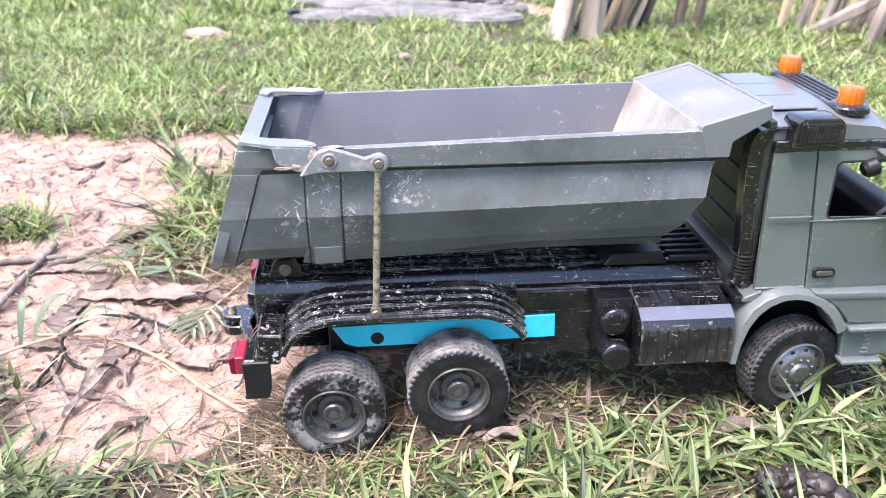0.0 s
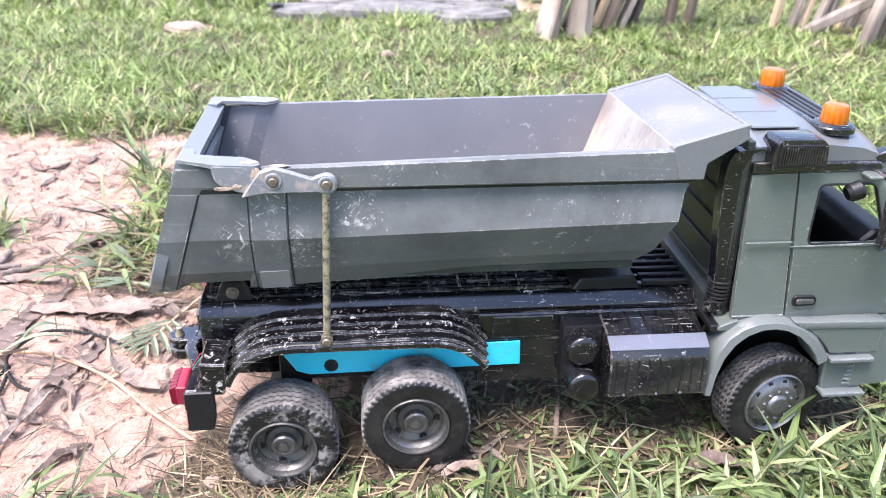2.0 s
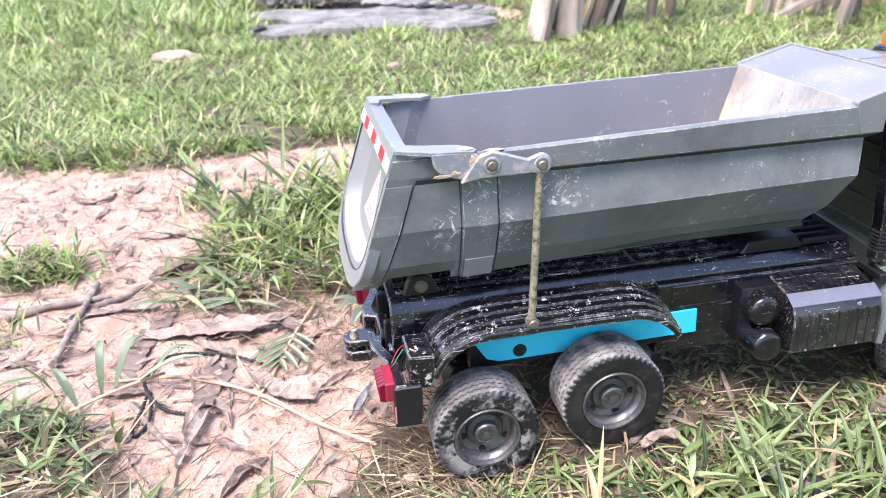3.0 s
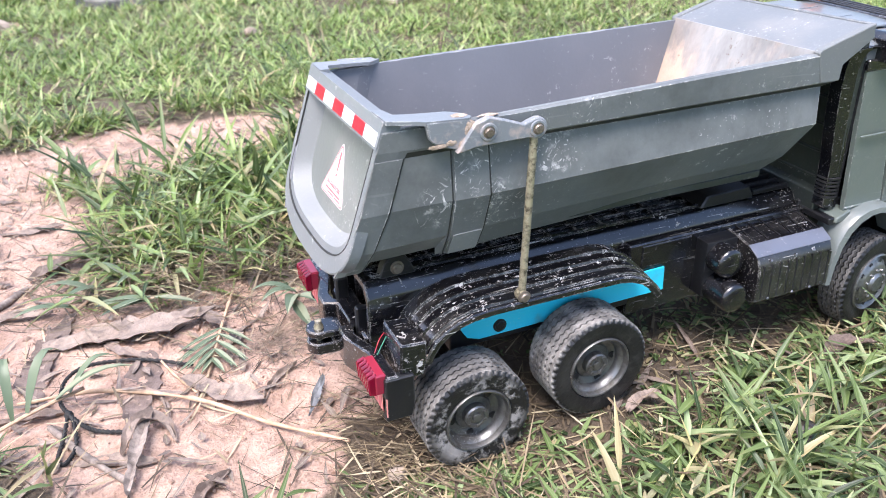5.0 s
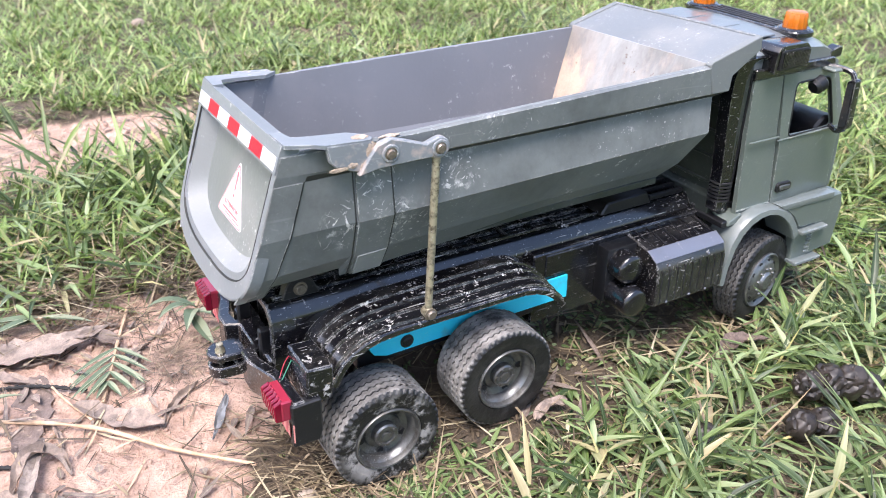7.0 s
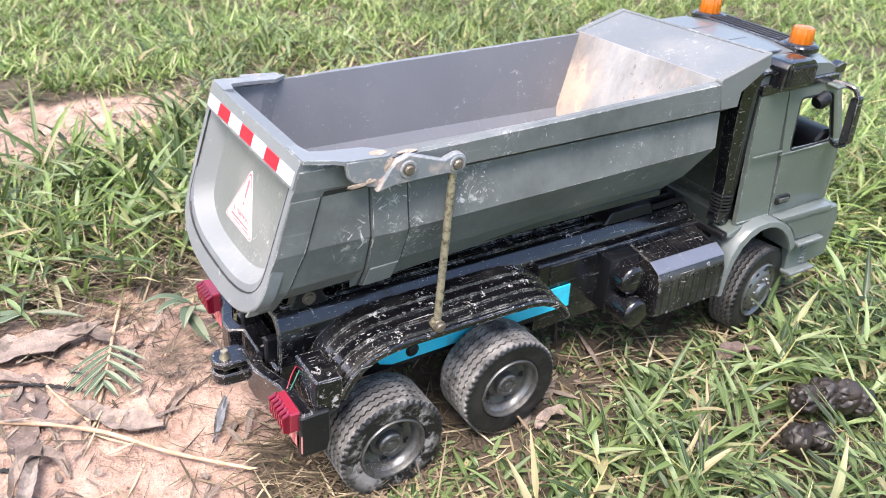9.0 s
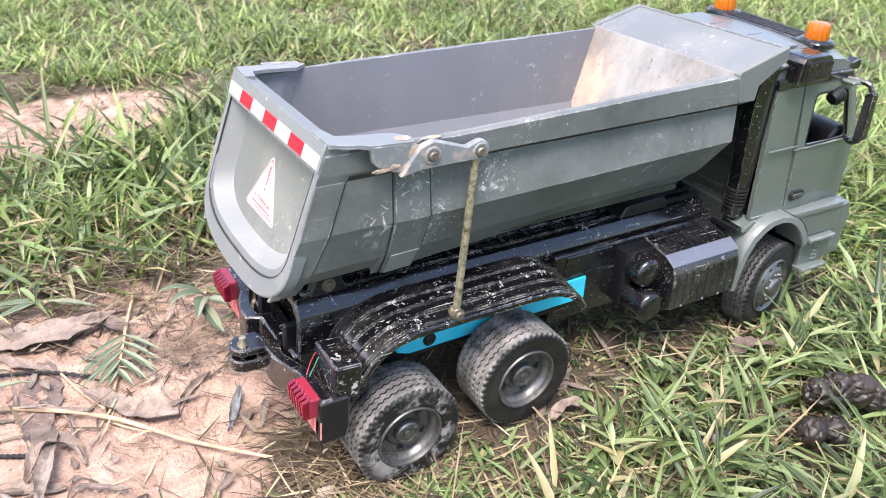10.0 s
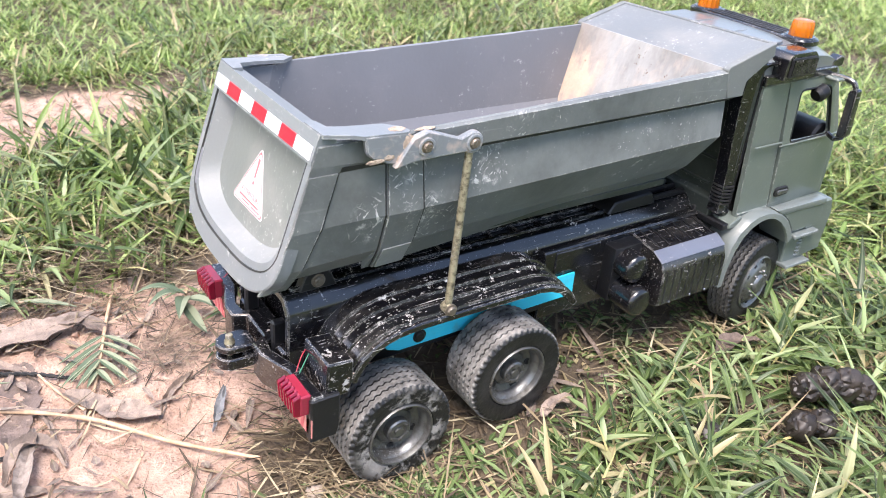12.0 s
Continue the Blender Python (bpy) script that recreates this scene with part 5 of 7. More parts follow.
    box(bm, 0.2180, 0.2960, sign * 0.0330, sign * 0.0560, 0.0925, 0.0965, 0.0006)
    box(bm, 0.2830, 0.2870, sign * 0.0330, sign * 0.0540, 0.0560, 0.0930, 0.0006)
    part("wheel_well", bm, M_BLACK_MATT, cab, "black wheel well")
    # panel between arch and step, step treads
    bm = bmesh.new()
    prism(bm, [(0.2845, 0.0790), (0.2770, 0.0885), (0.2680, 0.0955), (0.2600, 0.0985), (0.3115, 0.0985), (0.3110, 0.0790)], "y", sign * 0.0520, sign * 0.0606, 0.0008)
    part("side_skirt", bm, M_CAB, cab)
    bm = bmesh.new()
    prism(bm, [(0.2660, 0.0955), (0.3112, 0.0945), (0.3112, 0.0988), (0.2600, 0.0998)], "y", sign * 0.0540, sign * 0.0616, 0.0012, segments=2)
    part("skirt_ledge", bm, M_TRIM, cab)
    bm = bmesh.new()
    prism(bm, [(0.2850, 0.0540), (0.2835, 0.0785), (0.3085, 0.0800), (0.3075, 0.0545)], "y", sign * 0.0460, sign * 0.0590, 0.0008)
    step = part("step", bm, M_CAB, cab, "ribbed grey cab step")
    for z in (0.0545, 0.0765):
        bm = bmesh.new()
        box(bm, 0.2840, 0.3080, sign * 0.0500, sign * 0.0645, z - 0.0012, z + 0.0012, 0.0005)
        part("tread", bm, M_TRIM, step)
    for k in range(6):
        bm = bmesh.new()
        box(bm, 0.2965, 0.3070, sign * 0.0588, sign * 0.0598, 0.0580 + k * 0.0028, 0.0592 + k * 0.0028, 0.0002)
        part("rib", bm, M_TRIM, step)
    # mirror
    bm = bmesh.new()
    tube(bm, smooth_line([(0.2880, sign * 0.0500, 0.1790), (0.2900, sign * 0.0560, 0.1795), (0.2920, sign * 0.0640, 0.1785), (0.2930, sign * 0.0668, 0.1745)]), 0.0016, 8)
    part("mirror_arm", bm, M_BLACK, cab, "black upper mirror arm")
    bm = bmesh.new()
    box(bm, 0.2830, 0.2925, sign * 0.0500, sign * 0.0600, 0.1775, 0.1798, 0.0008)
    part("arm_bracket", bm, M_CAB, cab)
    bm = bmesh.new()
    tube(bm, smooth_line([(0.2985, sign * 0.0545, 0.1425), (0.2960, sign * 0.0610, 0.1415), (0.2935, sign * 0.0672, 0.1450)]), 0.0016, 8)
    mirror = part("mirror_arm", bm, M_BLACK, cab, "black lower mirror arm")
    bm = bmesh.new()
    prism(bm, rounded([(0.0648, 0.1440), (0.0642, 0.1740), (0.0692, 0.1755), (0.0708, 0.1460)], 0.003), "x", 0.2905, 0.2955, 0.0012, segments=2)
    for v in bm.verts:
        v.co.y *= sign
    housing = part("mirror", bm, M_BLACK, mirror, "black door mirror")
    bm = bmesh.new()
    prism(bm, rounded([(0.0656, 0.1462), (0.0650, 0.1722), (0.0685, 0.1735), (0.0698, 0.1474)], 0.002), "x", 0.2899, 0.2904, 0)
    for v in bm.verts:
        v.co.y *= sign
    part("mirror_glass", bm, M_DARK_GLASS, housing)
    # round kerb mirror over the door window
    bm = bmesh.new()
    lathe(bm, [(0, -0.003), (0.0034, -0.003), (0.0048, -0.001), (0.0050, 0.004), (0.0044, 0.0050), (0, 0.0050)], 18, pose(0.2800, sign * 0.0525, 0.1690, 0, 70, 0))
    part("kerb_mirror", bm, M_BLACK_MATT, mirror)
    # air intake on the roof edge and its snorkel, on the right side only
    if sign > 0:
        continue
    bm = bmesh.new()
    prism(bm, rounded([(0.2325, 0.1835), (0.2330, 0.1945), (0.2355, 0.1985), (0.2560, 0.1985), (0.2595, 0.1950), (0.2600, 0.1850), (0.2580, 0.1830)], 0.0015), "y", sign * 0.0430, sign * 0.0585, 0.0010, segments=2)
    intake = part("air_intake", bm, M_BLACK, cab, "glossy black air intake with grille")
    bm = bmesh.new()
    prism(bm, rounded([(0.2350, 0.1852), (0.2355, 0.1962), (0.2570, 0.1962), (0.2585, 0.1860)], 0.0012), "y", sign * 0.0585, sign * 0.0596, 0.0003)
    part("grille_frame", bm, M_BLACK_MATT, intake)
    for k in range(17):
        bm = bmesh.new()
        box(bm, 0.2366 + k * 0.00125, 0.2372 + k * 0.00125, sign * 0.0594, sign * 0.0602, 0.1866, 0.1952, 0)
        part("grille_bar", bm, M_BLACK, intake)
    # snorkel behind the cab
    bm = bmesh.new()
    line = smooth_line([(0.2240, sign * 0.0445, 0.1005), (0.2235, sign * 0.0445, 0.1250), (0.2215, sign * 0.0440, 0.1500), (0.2205, sign * 0.0440, 0.1780), (0.2235, sign * 0.0450, 0.1890), (0.2330, sign * 0.0480, 0.1920)], 4)
    rings = []
    for p in line:
        rings.append([(p.x + dx, p.y + dy, p.z) for dx, dy in ((-0.0050, -0.0040), (0.0030, -0.0055), (0.0052, -0.0040), (0.0052, 0.0040), (0.0030, 0.0055), (-0.0050, 0.0040))])
    loft(bm, rings)
    snorkel = part("snorkel", bm, M_BLACK, cab, "black snorkel pipe behind the cab")
    for k in range(6):
        bm = bmesh.new()
        lathe(bm, [(0.0055, 0), (0.0064, 0.0004), (0.0064, 0.0012), (0.0055, 0.0016)], 18, pose(0.2240, sign * 0.0445, 0.1060 + k * 0.0022))
        part("bellows_ring", bm, M_BLACK_MATT, snorkel)

# roof, rear wall, front
bm = bmesh.new()
rings = []
for t in range(9):
    y = lerp(-1, 1, t / 8)
    edge = abs(y) ** 4
    w = 0.0500 * y
    drop = 0.0055 * edge
    rings.append([(0.2265, w, 0.1845), (0.2265, w, 0.1955 - drop), (0.2300, w, 0.1978 - drop), (0.2650, w, 0.1982 - drop), (0.2820, w, 0.1965 - drop), (0.2930 - 0.003 * edge, w, 0.1925 - drop * 0.8),
                  (0.2985 - 0.004 * edge, w, 0.1870 - drop * 0.4), (0.3000 - 0.004 * edge, w, 0.1825), (0.2960, w, 0.1810)])
loft(bm, rings)
roof = part("roof", bm, M_ROOF, cab, "pale silver-grey cab roof")
for k in range(3):
    bm = bmesh.new()
    box(bm, 0.2300, 0.2545, -0.0375 + k * 0.0255, -0.0135 + k * 0.0255, 0.1972, 0.1984, 0.0005)
    part("roof_panel", bm, M_ROOF, roof)
bm = bmesh.new()
prism(bm, rounded([(0.2630, -0.0450), (0.2820, -0.0450), (0.2820, 0.0450), (0.2630, 0.0450)], 0.0085, 6), "z", 0.1952, 0.1990, 0.0007)
bar = part("light_bar", bm, M_BLACK, roof, "ribbed glossy black beacon bar")
for k in range(4):
    bm = bmesh.new()
    box(bm, 0.2660 + k * 0.0038, 0.2676 + k * 0.0038, -0.0260, 0.0260, 0.1988, 0.1996, 0.0003)
    part("bar_rib", bm, M_BLACK_MATT, bar)
for sign in (-1, 1):
    bm = bmesh.new()
    lathe(bm, [(0, 0), (0.0095, 0), (0.0095, 0.0022), (0.0082, 0.0030), (0, 0.0030)], 28, pose(0.2725, sign * 0.0350, 0.1970))
    base = part("beacon_base", bm, M_BLACK, bar)
    bm = bmesh.new()
    lathe(bm, [(0.0064, 0), (0.0066, 0.001), (0.0060, 0.0080), (0.0055, 0.0092), (0.0035, 0.0098), (0, 0.0098), (0, 0.0090), (0.0033, 0.0089), (0.0050, 0.0083), (0.0055, 0.001)], 56, pose(0.2725, sign * 0.0350, 0.1992))
    for v in bm.verts:
        dx, dy = v.co.x - 0.2725, v.co.y - sign * 0.0350
        rib = 1 + 0.035 * math.cos(14 * math.atan2(dy, dx)) * (math.hypot(dx, dy) > 0.0045)
        v.co.x, v.co.y = 0.2725 + dx * rib, sign * 0.0350 + dy * rib
    part("beacon_lens", bm, M_AMBER, base, "orange beacon lens")
    bm = bmesh.new()
    lathe(bm, [(0.0024, 0), (0.0024, 0.0055), (0, 0.0060)], 12, pose(0.2725, sign * 0.0350, 0.1992))
    part("beacon_bulb", bm, M_RIM_BRIGHT, base)
for sign in (-1, 1):
    bm = bmesh.new()
    prism(bm, rounded([(0.2890, 0.1832), (0.2890, 0.1872), (0.2965, 0.1898), (0.2995, 0.1885), (0.2990, 0.1832)], 0.0010), "y", sign * 0.0440, sign * 0.0505, 0.0006)
    part("marker_lamp", bm, M_BLACK, roof, "small black roof marker lamp")
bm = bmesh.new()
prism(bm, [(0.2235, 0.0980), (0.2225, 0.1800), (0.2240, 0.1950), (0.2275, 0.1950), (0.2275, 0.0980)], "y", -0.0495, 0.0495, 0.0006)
rear_wall = part("rear_wall", bm, M_WALL_UNDERSIDE, cab, "dark green rear wall of the cab")
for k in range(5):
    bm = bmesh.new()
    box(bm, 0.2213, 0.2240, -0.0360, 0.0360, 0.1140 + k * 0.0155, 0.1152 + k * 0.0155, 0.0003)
    part("wall_ridge", bm, M_WALL_UNDERSIDE, rear_wall)
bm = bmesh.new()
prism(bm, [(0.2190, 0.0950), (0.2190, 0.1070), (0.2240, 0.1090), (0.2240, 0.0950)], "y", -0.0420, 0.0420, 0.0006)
part("wall_ledge", bm, M_WALL_UNDERSIDE, rear_wall)
bm = bmesh.new()
prism(bm, [(0.3155, 0.0960), (0.3135, 0.1400), (0.3175, 0.1400), (0.3200, 0.1200), (0.3205, 0.0960)], "y", -0.0500, 0.0500, 0.0010)
front = part("front_panel", bm, M_CAB, cab)
bm = bmesh.new()
prism(bm, [(0.2990, 0.0560), (0.2990, 0.0960), (0.3210, 0.0960), (0.3245, 0.0860), (0.3225, 0.0580)], "y", -0.0600, 0.0600, 0.0012)
part("bumper", bm, M_CAB, cab)
for sign in (-1, 1):
    bm = bmesh.new()
    prism(bm, [(0.2935, 0.1795), (0.2990, 0.1820), (0.3200, 0.1385), (0.3140, 0.1385)], "y", sign * 0.0445, sign * 0.0495, 0.0007)
    part("windscreen_pillar", bm, M_TRIM, cab)
bm = bmesh.new()
prism(bm, [(0.2985, 0.1815), (0.2995, 0.1818), (0.3195, 0.1390), (0.3185, 0.1387)], "y", -0.0450, 0.0450, 0)
glass = part("windscreen", bm, glass_material(), cab, "clear windscreen")
glass.visible_shadow = False
# cab interior: dashboard, seats, floor
bm = bmesh.new()
prism(bm, [(0.2960, 0.1040), (0.2930, 0.1400), (0.3000, 0.1465), (0.3130, 0.1440), (0.3140, 0.1040)], "y", -0.0490, 0.0490, 0.0015)
part("dashboard", bm, M_BLACK_MATT, cab, "black dashboard")
for y in (-0.026, 0.026):
    bm = bmesh.new()
    box(bm, 0.2550, 0.2780, y - 0.014, y + 0.014, 0.1200, 0.1280, 0.0025, segments=2)
    box(bm, 0.2440, 0.2560, y - 0.014, y + 0.014, 0.1230, 0.1600, 0.0030, segments=2)
    box(bm, 0.2550, 0.2780, y - 0.010, y + 0.010, 0.1040, 0.1200, 0.001)
    part("seat", bm, M_BLACK_MATT, cab)
bm = bmesh.new()
lathe(bm, [(0.0095 + 0.0008 * math.cos(a), 0.0008 * math.sin(a)) for a in np.linspace(0, 6.2832, 9)], 24, pose(0.2890, 0.0260, 0.1480, 0, -50, 0))
rod(bm, (0.2890, 0.0260, 0.1480), (0.2980, 0.0260, 0.1400), 0.0012)
part("steering_wheel", bm, M_BLACK_MATT, cab)
bm = bmesh.new()
box(bm, 0.2260, 0.2275, -0.0500, 0.0500, 0.1000, 0.1830, 0)
box(bm, 0.2270, 0.2950, -0.0485, 0.0485, 0.1815, 0.1830, 0)
part("cab_lining", bm, M_BLACK_MATT, cab)

# ---- ground ----
rng = np.random.default_rng(7)
LATTICE = rng.random((64, 64))


def value_noise(x, y, scale, shift=0.0):
    """Smooth noise in 0..1 over arrays of places."""
    u, v = x * scale + 31.7 + shift, y * scale + 17.3 + shift * 1.7
    i, j = np.floor(u).astype(int), np.floor(v).astype(int)
    a, b = u - i, v - j
    a, b = a * a * (3 - 2 * a), b * b * (3 - 2 * b)

    def at(p, q):
        return LATTICE[p % 64, q % 64]

    return (at(i, j) * (1 - a) + at(i + 1, j) * a) * (1 - b) + (at(i, j + 1) * (1 - a) + at(i + 1, j + 1) * a) * b


def layered(x, y, scale, shift=0.0):
    return (value_noise(x, y, scale, shift) + 0.5 * value_noise(x, y, scale * 2.1, shift + 5) + 0.25 * value_noise(x, y, scale * 4.3, shift + 9)) / 1.75


def bare(x, y):
    """How bare the soil is: 1 on the sandy patches, 0 under grass."""
    x, y = np.asarray(x, float), np.asarray(y, float)
    wobble = (layered(x, y, 14.0) - 0.5) * 0.9 + (value_noise(x, y, 60.0, 3.0) - 0.5) * 0.25
    out = np.full(x.shape, -9.0)
    for cx, cy, rx, ry in ((-0.195, 0.085, 0.140, 0.120), (-0.150, 0.000, 0.085, 0.060), (-0.095, 0.025, 0.045, 0.055), (-0.095, 0.130, 0.065, 0.055), (-0.340, 0.350, 0.175, 0.210), (-0.105, 0.490, 0.170, 0.080), (-0.240, 0.285, 0.080, 0.125), (-0.560, 0.460, 0.260, 0.130), (-0.020, 0.025, 0.045, 0.035), (-0.115, -0.020, 0.055, 0.036),
                           (-0.27, 1.150, 0.050, 0.035), (0.150, 1.330, 0.250, 0.150)):
        out = np.maximum(out, 1.0 - np.hypot((x - cx) / rx, (y - cy) / ry))
    for cx, cy, r in ((-0.280, -0.010, 0.075), (-0.215, -0.095, 0.055), (-0.168, -0.115, 0.045), (-0.310, 0.290, 0.036)):
        out = np.minimum(out, np.hypot(x - cx, y - cy) / r - 1.0)
    return np.clip((out + wobble * 0.55) * 4.0 + 0.5, 0, 1)


def height(x, y):
    x, y = np.asarray(x, float), np.asarray(y, float)
    base = np.interp(x, [-0.4, -0.06, -0.006, 0.03, 0.063, 0.15, 0.26, 0.45, 1.2], [0.005, 0.0055, 0.0085, 0.0140, 0.0190, 0.0195, 0.0190, 0.0195, 0.022])
    far = np.clip((np.hypot(x, y) - 3.0) / 20.0, 0, 1)
    soil = bare(x, y)
    rough = (layered(x, y, 22.0, 2.0) - 0.5) * 0.010 + (layered(x, y, 90.0, 4.0) - 0.5) * (0.0045 * (0.5 + soil)) + (layered(x, y, 240.0, 7.0) - 0.5) * 0.0022 * soil
    keep = np.exp(-((np.maximum(np.abs(x - 0.13) - 0.17, 0) / 0.05) ** 2 + (np.maximum(np.abs(y) - 0.06, 0) / 0.05) ** 2))
    return base + rough * (1 - 0.75 * keep) - 0.003 * soil + far * (layered(x, y, 0.15) - 0.5) * 1.2


def fast_mesh(name, verts, faces, material, smooth=True):
    """A mesh from arrays: faces all have the same count of corners."""
    data = bpy.data.meshes.new(name)
    count, corners = faces.shape
    data.vertices.add(len(verts))
    data.vertices.foreach_set("co", np.ascontiguousarray(verts, dtype=np.float32).ravel())
    data.loops.add(count * corners)
    data.loops.foreach_set("vertex_index", np.ascontiguousarray(faces, dtype=np.int32).ravel())
    data.polygons.add(count)
    data.polygons.foreach_set("loop_start", np.arange(count, dtype=np.int32) * corners)
    data.polygons.foreach_set("use_smooth", np.full(count, smooth))
    data.update(calc_edges=True)
    data.materials.append(material)
    return data


SIDE = 440
step_line = np.linspace(-1, 1, SIDE)
spread = np.sinh(step_line * 8.2) / math.sinh(8.2) * 120
GX, GY = np.meshgrid(spread - 0.06, spread + 0.08, indexing="ij")
ground_verts = np.stack([GX, GY, height(GX, GY)], -1).reshape(-1, 3)
idx = np.arange(SIDE * SIDE).reshape(SIDE, SIDE)
ground_faces = np.stack([idx[:-1, :-1], idx[1:, :-1], idx[1:, 1:], idx[:-1, 1:]], -1).reshape(-1, 4)
ground_data = fast_mesh("ground", ground_verts, ground_faces, M_SOIL)
cover = ground_data.attributes.new("cover", "FLOAT", "POINT")
distance = np.hypot(GX, GY - 0.5)
dark_patch = 0.56 * np.exp(-((GX + 0.068) / 0.034) ** 2 - ((GY - 0.100) / 0.055) ** 2)
cover.data.foreach_set("value", (np.maximum(1 - bare(GX, GY), dark_patch) + np.clip((distance - 0.95) / 0.5, 0, 1)).astype(np.float32).ravel())
tagged(new("ground", ground_data), "sandy pinkish soil with patches of grass and leaf litter", "ground", kind="structure")


# ---- grass ----


def blades(name, base, heading, lean, bend, length, width, fold, segments, material, label, category="grass", twist=None):
    """Many leaves in one mesh; each is a tapered, folded and bent strip."""
    n = len(base)
    s = np.linspace(0, 1, segments + 1)
    angle = lean[:, None] + bend[:, None] * s[None, :]
    stepped = length[:, None] / segments
    run = np.concatenate([np.zeros((n, 1)), np.cumsum(np.sin((angle[:, 1:] + angle[:, :-1]) / 2) * stepped, 1)], 1)
    rise = np.concatenate([np.zeros((n, 1)), np.cumsum(np.cos((angle[:, 1:] + angle[:, :-1]) / 2) * stepped, 1)], 1)
    way = np.stack([np.cos(heading), np.sin(heading)], -1)
    turn_by = np.zeros(n) if twist is None else twist
    side = np.stack([-np.sin(heading + turn_by), np.cos(heading + turn_by)], -1)
    px = base[:, None, 0] + way[:, None, 0] * run
    py = base[:, None, 1] + way[:, None, 1] * run
    floor_z = height(px, py) + 0.0008
    pz = np.maximum(base[:, None, 2] + rise, floor_z)
    shape = np.minimum(1.0, 0.45 + 3.4 * s) * (1 - s ** 1.35) ** 0.85 + 0.02
    half = 0.5 * width[:, None] * shape[None, :]
    columns = (-1, 0, 1) if fold > 0 else (-1, 1)
    rows = []
    for c in columns:
        rows.append(np.stack([px + c * half * side[:, None, 0], py + c * half * side[:, None, 1], pz + abs(c) * half * fold], -1))
    verts = np.stack(rows, 2)
    k = len(columns)
    per = (segments + 1) * k
    quad = []
    for i in range(segments):
        for c in range(k - 1):
            quad.append([i * k + c, i * k + c + 1, (i + 1) * k + c + 1, (i + 1) * k + c])
    quads = (np.arange(n)[:, None, None] * per + np.array(quad)[None]).reshape(-1, 4)
    data = fast_mesh(name, verts.reshape(-1, 3), quads, material)
    rib = data.attributes.new("rib", "FLOAT", "POINT")
    rib.data.foreach_set("value", np.tile(np.array([1.0 - abs(c) for c in columns], dtype=np.float32), n * (segments + 1)))
    tip = data.attributes.new("tip", "FLOAT", "POINT")
    tip.data.foreach_set("value", np.tile(np.repeat(s, k), n).astype(np.float32))
    return tagged(new(name, data), label, category, kind="stuff")


def scatter(count, x0, x1, y0, y1, chance):
    """Places in a rectangle, kept with the given chance."""
    x, y = rng.uniform(x0, x1, count), rng.uniform(y0, y1, count)
    keep = rng.random(count) < chance(x, y)
    return x[keep], y[keep]


def beside_truck(x, y):
    """1 away from the truck's footprint, 0 below it."""
    d = np.maximum(np.maximum(-0.055 - x, x - 0.325), np.abs(y) - 0.070)
    return np.clip(d / 0.012, 0, 1)


def trampled(x, y):
    """1 in free grass, down to a half in the strip along the truck's near side."""
    return np.where((y < 0) & (x > -0.1), np.clip(0.60 + (-y - 0.075) / 0.16, 0.60, 1.0), 1.0)


def grass_sprays(name, x, y, leaves, size, wide, material, label, segments=4, fold=0.35, low=0.35, high=1.25):
    """Sprays of several leaves about common feet."""
    n = len(x)
    foot = np.repeat(np.arange(n), leaves)
    m = len(foot)
    main = rng.uniform(0, 2 * math.pi, n)
    heading = main[foot] + rng.normal(0, 1.1, m)
    big = rng.uniform(0.6, 1.25, n)[foot]
    off = rng.normal(0, 0.006, (m, 2)) * (size / 0.04)
    bx, by = x[foot] + off[:, 0], y[foot] + off[:, 1]
    clear = beside_truck(bx, by)
    bz = height(bx, by) + rng.uniform(-0.001, 0.004, m) * (size / 0.04)
    big = big * (0.62 + 0.75 * layered(bx, by, 11.0, 8.0))
    low_by = trampled(bx, by)
    length = size * big * rng.uniform(0.45, 1.25, m) * (0.35 + 0.65 * clear) * (0.3 + 0.7 * low_by)
    width = wide * rng.uniform(0.6, 1.3, m) * (0.6 + 0.4 * big)
    lean = rng.uniform(low, high, m) + np.maximum(1 - clear, 1 - low_by) * 0.5
    bend = rng.uniform(0.0, 0.9, m)
    return blades(name, np.stack([bx, by, bz], -1), heading, lean, bend, length, width, fold, segments, material, label, twist=rng.normal(0, 0.5, m))


def green(x, y):
    soil = np.maximum(bare(x, y), 1.5 * np.exp(-(((x - 0.206) / 0.046) ** 2 + ((y + 0.158) / 0.034) ** 2)))
    patchy = np.clip((layered(x, y, 9.0, 6.0) - 0.28) * 4.0, np.where(np.hypot(x, y - 0.1) > 0.6, 0.6, 0.25), 1)
    return (1 - soil) * patchy


def near_green(x, y):
    worn = np.exp(-((x + 0.015) / 0.055) ** 2 - ((y + 0.080) / 0.035) ** 2)
    flat = np.clip((0.035 - x) / 0.02, 0, 1) * np.clip((y + 0.15) / 0.02, 0, 1) * (y < 0.03)
    trodden = np.exp(-((x + 0.085) / 0.10) ** 2 - ((y - 0.205) / 0.065) ** 2)
    strip = np.clip(1 - np.abs(y + 0.085) / 0.022, 0, 1) * np.clip((0.13 - x) / 0.03, 0, 1)
    return green(x, y) * (1 - 0.88 * worn) * (1 - 0.3 * strip) * (1 - 0.8 * trodden) * (1 - 0.8 * flat) * np.where(beside_truck(x, y) > 0.5, 1.0, np.where(x > 0.09, 0.6, 0.3))


